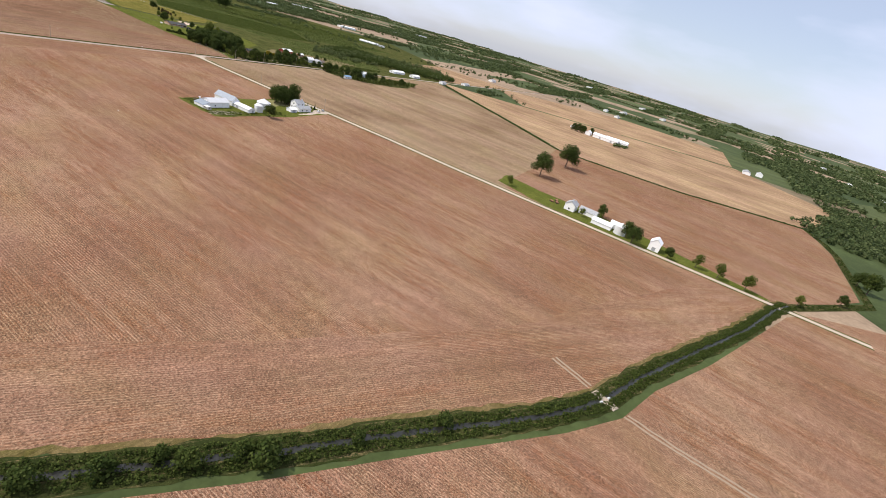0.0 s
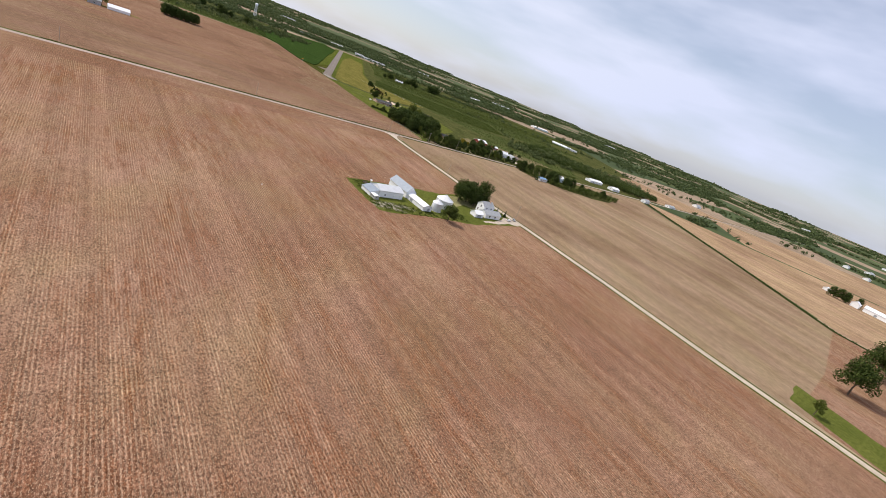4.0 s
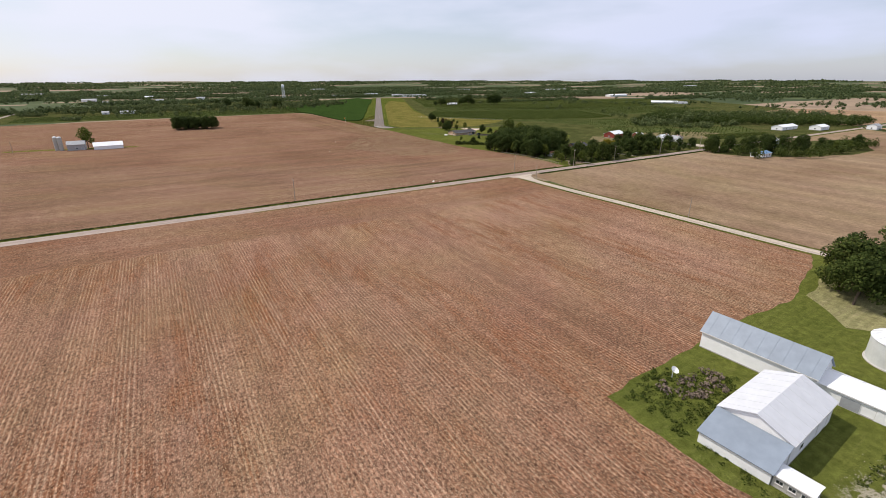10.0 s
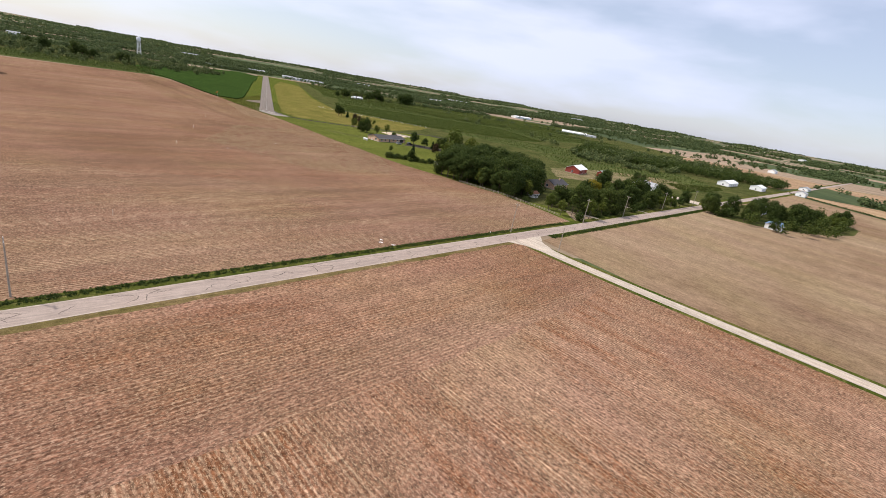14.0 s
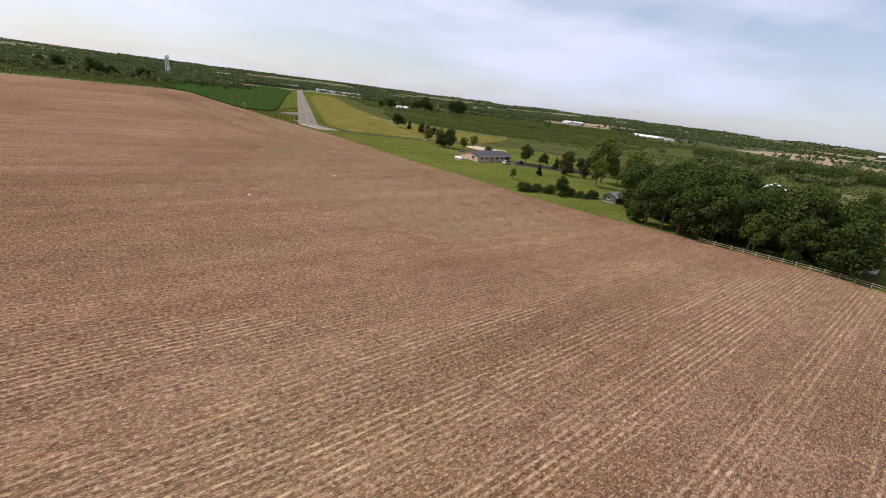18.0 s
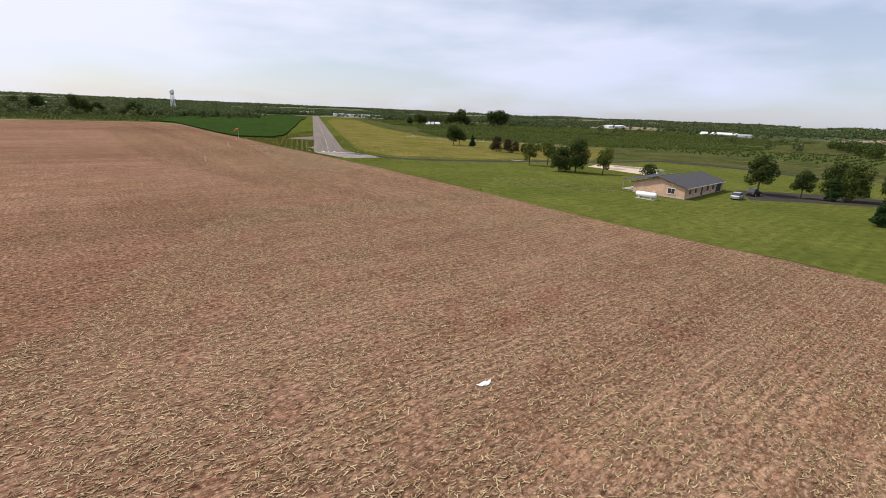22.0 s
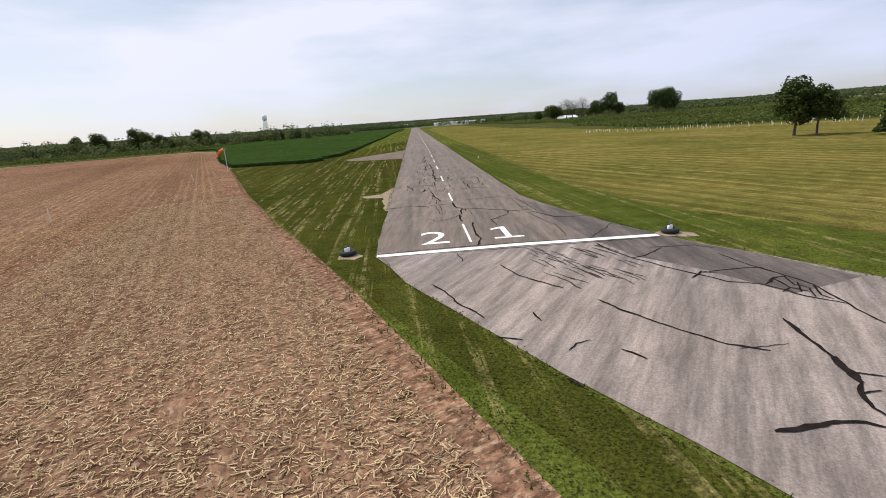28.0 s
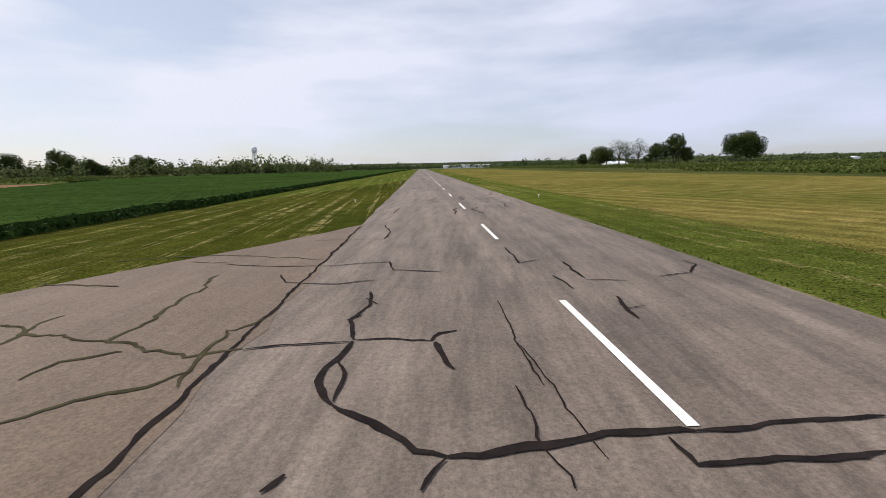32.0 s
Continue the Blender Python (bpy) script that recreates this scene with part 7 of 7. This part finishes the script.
# Joints of the old taxiway, with weeds.
taxi = bpy.data.objects["taxiway"]
JOINT = paint("weedy joint", (0.05, 0.046, 0.024), 0.95, vary=0.5, spec=0.05)
for pts in ([(-11.7, 95.9), (-10.6, 95.3), (-9.4, 94.8), (-8.8, 94.8), (-7.7, 94.1), (-6.8, 93.8), (-6.0, 94.0)],
[(-9.1, 93.1), (-8.9, 93.7), (-8.2, 94.1)],
[(-8.2, 91.9), (-7.7, 92.3), (-7.0, 92.7), (-6.4, 93.2)],
[(-8.7, 94.6), (-8.6, 95.4), (-8.7, 97.6), (-8.9, 100.0)],
[(-6.4, 92.7), (-6.5, 93.7), (-6.7, 95.0), (-6.1, 95.6)],
[(-14.0, 99.7), (-12.7, 99.3), (-11.3, 98.9)],
[(-10.9, 102.4), (-9.5, 101.9)],
            [(-6.2, 102), (-10, 103.5), (-14, 103)], [(-7.2, 84.5), (-13, 86.5), (-20, 88.5)], [(-9, 79.5), (-10.5, 88), (-10.8, 96.4)], [(-14, 81), (-15.2, 90)]):
    crack(pts, 0.10, 0.043, JOINT, taxi, 0.2, "joint")
crack([(-6.15, 78.4), (-6.18, 86), (-6.2, 94), (-6.15, 102), (-6.1, 111)], 0.11, 0.044, TAR, taxi, 0.10, "joint")
road_ob = bpy.data.objects["road"]
for k in range(46):
    a = -150 + 6.1 * k + rng.normal(0, 1.5)
    p = [grid(a + rng.normal(0, 1.0) + 0.8 * math.sin(j), b, (72, -312.3)) for j, b in enumerate((-2.1, -1.1, 0.0, 1.1, 2.1))]
    crack(p if k % 3 else p[:3], 0.10, 0.036, TAR, road_ob, 0.35)
    if k % 4 == 0:
        crack([grid(a + j * 1.3, rng.normal(0, 0.3), (72, -312.3)) for j in range(4)], 0.09, 0.036, TAR, road_ob, 0.35)
# Painted marks.
def mark(name, pts, z=0.042):
    raw(name, [(x, y, z) for x, y in pts], [tuple(range(len(pts)))], WHITE_LINE, runway_ob)


mark("threshold_bar", [(-6.05, 0.55), (2.0, 0.58), (10.1, 0.18), (10.15, 0.72), (2.0, 1.15), (-6.05, 1.08)], 0.054)
for y in [2.3, 17.6, 33.0, 48.5, 62.7, 76.3, 91.1, 105.4] + [120.0 + 14.6 * k for k in range(44)]:
    x = -0.5 + 0.0092 * min(y, 95)
    mark("centre_dash", [(x - 0.08, y), (x + 0.08, y), (x + 0.11, y + 5.2), (x - 0.05, y + 5.2)], 0.044)


def numeral(ch, x, y, w, h):
    cu = bpy.data.curves.new("numeral", "FONT")
    cu.body, cu.size = ch, 1.0
    tmp = new("numeral", cu)
    bpy.context.view_layer.update()
    me = bpy.data.meshes.new_from_object(tmp.evaluated_get(bpy.context.evaluated_depsgraph_get()))
    bpy.data.objects.remove(tmp)
    co = np.array([v.co[:] for v in me.vertices])
    lo, hi = co.min(0), co.max(0)
    for v in me.vertices:
        v.co = (x + (v.co.x - lo[0]) / (hi[0] - lo[0]) * w, y + (v.co.y - lo[1]) / (hi[1] - lo[1]) * h, 0.046)
    me.materials.clear()
    me.materials.append(WHITE_LINE)
    ob = new("numeral", me)
    ob.parent = runway_ob


numeral("2", -3.5, 2.55, 1.75, 3.2)
one = [[(1.78, 2.95), (2.16, 2.95), (2.16, 5.72), (1.78, 5.72)], [(1.05, 2.62), (2.88, 2.62), (2.88, 2.96), (1.05, 2.96)], [(1.78, 5.72), (1.15, 5.32), (1.15, 4.98), (1.78, 5.22)]]
raw("numeral", [(x, y, 0.046) for q in one for x, y in q], [(0, 1, 2, 3), (4, 5, 6, 7), (8, 9, 10, 11)], WHITE_LINE, runway_ob)
# Dirt patches beside the pavement.
DIRT = paint("pale dirt", (0.27, 0.205, 0.14), 0.95, vary=0.25, scale=2)
for pts in ([(-6.2, 15), (-6.8, 19), (-7.1, 23.0), (-9.0, 23.4), (-9.3, 24.8), (-7.4, 25.6), (-6.7, 28.5), (-6.2, 31)], [(-8.3, 0.9), (-7.3, 0.6), (-6.9, 1.2), (-7.4, 1.9), (-8.2, 1.6)], [(10.2, 0.2), (11.9, -0.4), (12.1, 0.3), (11.4, 1.4), (10.3, 1.2)]):
    sheet("dirt_patch", ragged(pts, 0.5, 0.25), 0.026, DIRT, "patch of bare pale dirt beside the runway", "dirt")


def threshold_light(x, y):
    root = new("threshold_light")
    root.matrix_basis = pose(x, y, 0.02, 0, 0, rng.uniform(0, 90))
    v, f, n, m = [], [], 24, 10
    for i in range(n):
        a = 2 * math.pi * i / n
        for j in range(m):
            b = 2 * math.pi * j / m
            rr = 0.36 + 0.15 * math.cos(b)
            v.append((rr * math.cos(a), rr * math.sin(a), 0.15 + 0.14 * math.sin(b)))
            f.append((i * m + j, ((i + 1) % n) * m + j, ((i + 1) % n) * m + (j + 1) % m, i * m + (j + 1) % m))
    raw("tyre", v, f, RUBBER, root, "", True)
    for a, b in ((-0.12, 0.0), (0.16, 0.05)):
        bm = bmesh.new()
        tube(bm, [(a, b, 0.05), (a, b, 0.42), (a, b, 0.48)], [0.10, 0.10, 0.06], 12)
        lamp = part("lamp", bm, WHITE, root)
        bm = bmesh.new()
        tube(bm, [(a, b, 0.46), (a, b, 0.56)], [0.07, 0.05], 10)
        part("lens", bm, GLASS, lamp)
    return tagged(root, "white threshold lamps standing in an old black tyre", "runway light", "threshold lights")


threshold_light(-7.8, 1.7), threshold_light(11.0, 0.8)
CONE = paint("faded yellow cone", (0.68, 0.58, 0.30), 0.7, vary=0.1)


def edge_light(x, y):
    root = new("edge_light")
    root.matrix_basis = pose(x, y, 0.0, 0, 0, 0)
    bm = bmesh.new()
    tube(bm, [(0, 0, -0.05), (0, 0, 0.27)], [0.03, 0.025], 8)
    part("stem", bm, STEEL, root)
    bm = bmesh.new()
    tube(bm, [(0, 0, 0.24), (0, 0, 0.26), (0, 0, 0.34)], [0.11, 0.11, 0.05], 14)
    part("hood", bm, CONE, root)
    bm = bmesh.new()
    tube(bm, [(0, 0, 0.34), (0, 0, 0.42)], [0.05, 0.04], 10)
    part("lens", bm, GLASS, root)
    return tagged(root, "runway edge light with a pale yellow hood", "runway light", "runway edge lights")


for k in range(10):
    edge_light(-8.9, 63.0 + 66 * k), edge_light(8.6, 64.6 + 66 * k)
# Windsock.
ws = new("windsock")
ws.matrix_basis = pose(-44.8, 80.5, 0, 0, 0, 0)
bm = bmesh.new()
tube(bm, [(0, 0, -0.1), (0, 0, 1.2), (0, 0, 4.6)], [0.09, 0.06, 0.05], 10)
part("mast", bm, STEEL, ws)
bm = bmesh.new()
tube(bm, [(0, 0, 4.55), (-0.5, 0.1, 4.5), (-1.1, 0.15, 4.2), (-1.6, 0.2, 3.6), (-1.8, 0.2, 3.1)], [0.38, 0.36, 0.30, 0.24, 0.2], 14, False)
part("sock", bm, paint("orange cloth", (0.75, 0.20, 0.04), 0.8, vary=0.15), ws, "faded orange cloth sock", True)
bm = bmesh.new()
tube(bm, [(0.02, 0, 4.5), (-0.02, 0, 4.56)], [0.4, 0.4], 14)
part("hoop", bm, STEEL, ws)
tagged(ws, "orange windsock on a thin mast at the field's edge", "windsock")
STAKE = paint("bleached stake", (0.66, 0.60, 0.48), 0.9)


def stake(x, y, h, mat, label):
    root = boxpart("marker_stake", (-0.05, -0.05, -0.1, 0.05, 0.05, h), mat, None, label, 0.01)
    root.matrix_basis = pose(x, y, 0, rng.uniform(-4, 4), rng.uniform(-4, 4), rng.uniform(0, 90))
    return tagged(root, label, "stake", "stakes in the stubble")


for x, y, h in ((-37, -309, 1.5), (-39, -200, 1.5), (-39, -144, 1.5), (-38.5, -91, 1.5), (-38, -37, 1.4), (-41, 24, 1.4), (-43, 60, 1.2)):
    stake(x, y, h, STAKE, "thin bleached stake standing in the stubble")
stake(30.5, -92, 0.9, BARK, "short dark post at the lawn's edge"), stake(70, -307, 0.8, WHITE, "short white marker by the road")
rag = raw("rag", [(0.5 * math.cos(a) * (1 + 0.4 * math.sin(3 * a)), 0.28 * math.sin(a) * (1 + 0.3 * math.cos(2 * a)), 0.05 + 0.05 * math.sin(5 * a)) for a in np.linspace(0, 2 * math.pi, 14, endpoint=False)] + [(0, 0, 0.14)], [(i, (i + 1) % 14, 14) for i in range(14)], WHITE)
rag.matrix_basis = pose(3.8, -167.0, 0.02, 0, 0, 20)
tagged(rag, "crumpled scrap of white sheeting on the stubble", "debris", "scraps of white sheeting")
for x, y, k in ((29.3, -318.6, 1.1), (28.8, -320.8, 1.2), (31.9, -322.6, 1.0), (0.5, -559.7, 1.0), (-18.2, -197.6, 0.8)):
    copy_thing(rag, pose(x, y, 0.02, 0, 0, rng.uniform(0, 360)) @ Matrix.Scale(k, 4))
# Culvert at the ditch crossing, and the tracks over it.
cul = new("culvert")
cul.matrix_basis = pose(126.5, -849, 0, 0, 0, RA + 70)
boxpart("slab", (-4.6, -1.7, -0.2, 4.6, 1.7, 0.16), GRAVEL, cul, "", 0.05)
for s in (-1, 1):
    bm = bmesh.new()
    tube(bm, [(0, s * 1.6, -0.1), (0, s * 3.0, -0.1)], [0.5, 0.5], 14)
    part("pipe", bm, STEEL, cul)
tagged(cul, "pale culvert crossing over the ditch", "culvert")
for d in (-1.0, 1.0):
    strip("track", ragged([(124.5 + d, -826), (125.5 + d, -834), (126.5 + d, -842)], 2, 0.3, False), -0.5, 0.5, 0.008, DIRT, "pale wheel track", "track")
    strip("track", ragged([(128 + d, -857), (133 + d, -872), (140 + d, -889), (156 + d, -930)], 2, 0.3, False), -0.5, 0.5, 0.008, DIRT, "pale wheel track", "track")
# Junk by the farm.
junk = along([(49, -508), (58, -507), (62, -503)], 4.0, 3.0)
stuff_mesh("brush_pile", blobs(junk, np.full(len(junk), 0.9), np.full(len(junk), 1.6), 14, 0.5, 0.0), paint("dead brush", (0.16, 0.12, 0.09), 0.95, vary=0.5), "pile of dead brush and scrap by the barn", "brush pile")
dish = new("satellite_dish")
dish.matrix_basis = pose(53.5, -503.5, 0, 0, 0, 200)
bm = bmesh.new()
tube(bm, [(0, 0, -0.1), (0, 0, 1.6)], [0.08, 0.08], 8)
part("mast", bm, STEEL, dish)
bm = bmesh.new()
tube(bm, [(0, 0.1, 1.6), (0, 0.22, 1.75), (0, 0.35, 1.95)], [0.1, 0.45, 0.75], 16, False)
part("bowl", bm, WHITE, dish)
tagged(dish, "old white satellite dish in the yard", "satellite dish")


# ---- straw, stubble, grass blades ----
def straw(xy, long, thick):
    n = len(xy)
    a = rng.uniform(0, math.pi, n)
    near_row = rng.random(n) < 0.25
    a[near_row] = radians(RA) + rng.normal(0, 0.35, near_row.sum())
    L, T = long * rng.uniform(0.4, 1.3, n) / 2, thick * rng.uniform(0.6, 1.4, n) / 2
    d = np.stack([np.cos(a), np.sin(a), rng.normal(0, 0.12, n)], 1)
    s = np.stack([-np.sin(a), np.cos(a), np.zeros(n)], 1)
    c = np.column_stack([xy, np.full(n, 0.035) + rng.uniform(0, 0.03, n)])
    v = np.stack([c - d * L[:, None] - s * T[:, None], c + d * L[:, None] - s * T[:, None], c + d * L[:, None] + s * T[:, None], c - d * L[:, None] + s * T[:, None]], 1)
    return v.reshape(-1, 3)


STRAW = leaf("straw", (0.15, 0.090, 0.050), (0.33, 0.225, 0.128), (0.60, 0.455, 0.275), 0.8)
NEAR_FIELD = [(29, -94), (12, -49), (-1.4, -19), (-8.6, -3), (-15.5, 12), (-25.5, 34), (-46, 84), (-90, 70), (-50, -20), (-34, -110), (10, -120)]


def scatter(poly, n):
    p = np.array(poly)
    q = rng.uniform(p.min(0), p.max(0), (n, 2))
    return q[inside(poly, q)]


def clumped(xy, scale=0.25, keep=0.5):
    k = np.array([noise.noise(Vector((x * scale, y * scale * 0.6, 2.0))) for x, y in xy])
    return xy[k > np.quantile(k, 1 - keep) - 0.25 * rng.random(len(k))]


def thinned(xy):
    """Fewer towards the far sides of the strip."""
    keep = np.clip((80 - xy[:, 1]) / 70, 0, 1) * np.clip((xy[:, 0] + 80) / 50, 0, 1)
    return xy[rng.random(len(xy)) < keep]


def in_rows(xy, amount, pitch=0.80):
    """Draws part of the straw together into the rows of the drill."""
    a = math.radians(RA)
    u = xy @ np.array([math.cos(a), math.sin(a)])
    v = xy @ np.array([-math.sin(a), math.cos(a)])
    row = np.round(v / pitch) * pitch + rng.normal(0, 0.11, len(v))
    v = np.where(rng.random(len(v)) < amount * np.clip((xy[:, 0] + 24) / 24, 0.25, 1.0), row, v)
    return np.column_stack([u * math.cos(a) - v * math.sin(a), u * math.sin(a) + v * math.cos(a)])


NEAREST = [(10, -46), (-1.4, -19), (-8.6, -3), (-15.5, 12), (-25.5, 34), (-34, 30), (-24, -10), (-14, -50), (2, -62)]
stuff_mesh("straw", straw(clumped(scatter(NEAREST, 330000), 0.6, 0.88), 0.19, 0.024), STRAW, "broken corn straw lying on the soil", "straw")
stuff_mesh("straw", straw(thinned(clumped(scatter(NEAR_FIELD, 260000), 0.5, 0.65)), 0.22, 0.030), STRAW, "loose corn straw spread over the stubble", "straw")
stuff_mesh("straw", straw(in_rows(clumped(scatter([(62, -174), (52, -148), (41, -126), (29, -93), (10, -100), (-20, -110), (-30, -180), (20, -230), (60, -220)], 290000), 0.3, 0.7), 0.75), 0.30, 0.045), STRAW, "loose corn straw in the stubble field", "straw")


def blades(xy, h, w):
    n = len(xy)
    a = rng.uniform(0, 2 * math.pi, n)
    s = np.stack([np.cos(a), np.sin(a), np.zeros(n)], 1) * (w * rng.uniform(0.5, 1.3, n) / 2)[:, None]
    up = np.stack([rng.normal(0, 0.4, n), rng.normal(0, 0.4, n), np.ones(n)], 1) * (h * rng.uniform(0.4, 1.2, n))[:, None]
    c = np.column_stack([xy, np.full(n, 0.0)])
    return np.stack([c - s, c + s, c + up + 0.3 * s, c + up - 0.3 * s], 1).reshape(-1, 3)


BLADE = leaf("grass blades", (0.058, 0.078, 0.012), (0.090, 0.102, 0.020), (0.150, 0.145, 0.045), 0.9, 0.3)


def tufts(xy, size, height):
    """Low, nearly flat tufts of mown grass."""
    n = len(xy)
    c = np.column_stack([xy, rng.uniform(0.015, height, n)])
    return leaf_quads(c, np.full(n, size), np.zeros((n, 3)), 1.1)



GRASS_W = [(-6.4, 118), (-6.4, 2), (-4.6, -4), (0, -13.5), (4.2, -20.8), (0, -19), (-8, -1.5), (-24, 34), (-44, 84), (-28, 96), (-24, 92), (-18, 84), (-6.4, 78)]
GRASS_E = [(6.6, 120), (6.4, 18), (9.6, 3.6), (13.2, -4.5), (18, -16.8), (24, -6), (16, 10), (13, 40), (13, 120)]
LAWN_N = [(5, -21), (18, -18), (30, -26), (60, -28), (50, -60), (30, -90), (13, -48)]
BLADE_W = leaf("darker grass blades", (0.040, 0.049, 0.009), (0.056, 0.061, 0.012), (0.086, 0.085, 0.024), 0.9, 0.3)
BLADE_L = leaf("lawn blades", (0.076, 0.090, 0.019), (0.098, 0.110, 0.024), (0.125, 0.130, 0.038), 0.9, 0.3)
for poly, n, mat in ((GRASS_W, 260000, BLADE_W), (GRASS_E, 130000, BLADE), (LAWN_N, 90000, BLADE_L)):
    stuff_mesh("grass", tufts(scatter(poly, n), 0.075, 0.035), mat, "short mown grass", "grass")
# Ragged tall grass where mower and plough both stop.
rim = np.concatenate([along([(31, -92), (12, -47), (-1, -17.5), (-8, -1.5), (-15, 13), (-25, 35), (-46, 86)], 18.0, 0.5), along([(-6.35, 77), (-6.3, 60), (-6.3, 2), (-4.4, -4), (0.2, -13.2), (4.4, -20.6)], 12.0, 0.14), along([(6.35, 110), (6.3, 18), (9.4, 3.6), (13.0, -4.5), (17.8, -17.2), (9, -20.3), (4.4, -20.7)], 9.0, 0.12)])
stuff_mesh("grass_fringe", np.concatenate([blades(rim, 0.10, 0.05), tufts(rim + rng.normal(0, 0.10, rim.shape), 0.09, 0.06)]), BLADE, "uncut grass fringe along the pavement and field", "grass")
DRY = leaf("dry clippings", (0.20, 0.17, 0.06), (0.32, 0.27, 0.12), (0.46, 0.39, 0.21), 0.9, 0.2)
swath = np.concatenate([along([(x, 4 + 0.3 * x * -1), (x - 0.6, 40), (x - 1.5, 76)], 70.0, 0.13) for x in (-8.3, -8.9, -10.6, -11.2, -13.0, -13.6, -15.4, -16.0, -18.2, -20.6)])
swath = swath[inside(GRASS_W, swath)]
stuff_mesh("clippings", tufts(clumped(swath, 0.7, 0.17), 0.075, 0.05), DRY, "dry clippings lying in lines on the grass", "clippings")
arcs = []
for k, r in enumerate((11.0, 13.2, 15.4, 17.6, 19.8, 22.0)):
    a = np.linspace(radians(165), radians(275), 400) + rng.normal(0, 0.004, 400)
    arcs.append(np.stack([66 + k * 0.6 + r * np.cos(a) * 1.25, -75 + r * np.sin(a) * 0.9], 1) + rng.normal(0, 0.16, (400, 2)))
arcs = np.concatenate(arcs)
stuff_mesh("clippings", tufts(clumped(arcs, 0.3, 0.9), 0.42, 0.05), leaf("green clippings", (0.15, 0.155, 0.05), (0.20, 0.195, 0.07), (0.26, 0.24, 0.10), 0.9, 0.2), "pale clippings in the mower's arcs on the lawn", "clippings")
# White tree guards at the nursery's near edge.
tubes_xy = np.concatenate([along([(57, 140), (69, 124), (80, 112), (120, 92), (170, 70)], 0.7, 0.4), along([(62, 145), (84, 125), (110, 116), (172, 78)], 0.7, 0.4)])
bm = bmesh.new()
for x, y in tubes_xy:
    tube(bm, [(x, y, 0), (x, y, rng.uniform(0.6, 0.85))], [0.05, 0.05], 5, False)
tagged(part("tree_guards", bm, WHITE), "white tree guards in rows at the nursery's edge", "tree guards", kind="stuff")
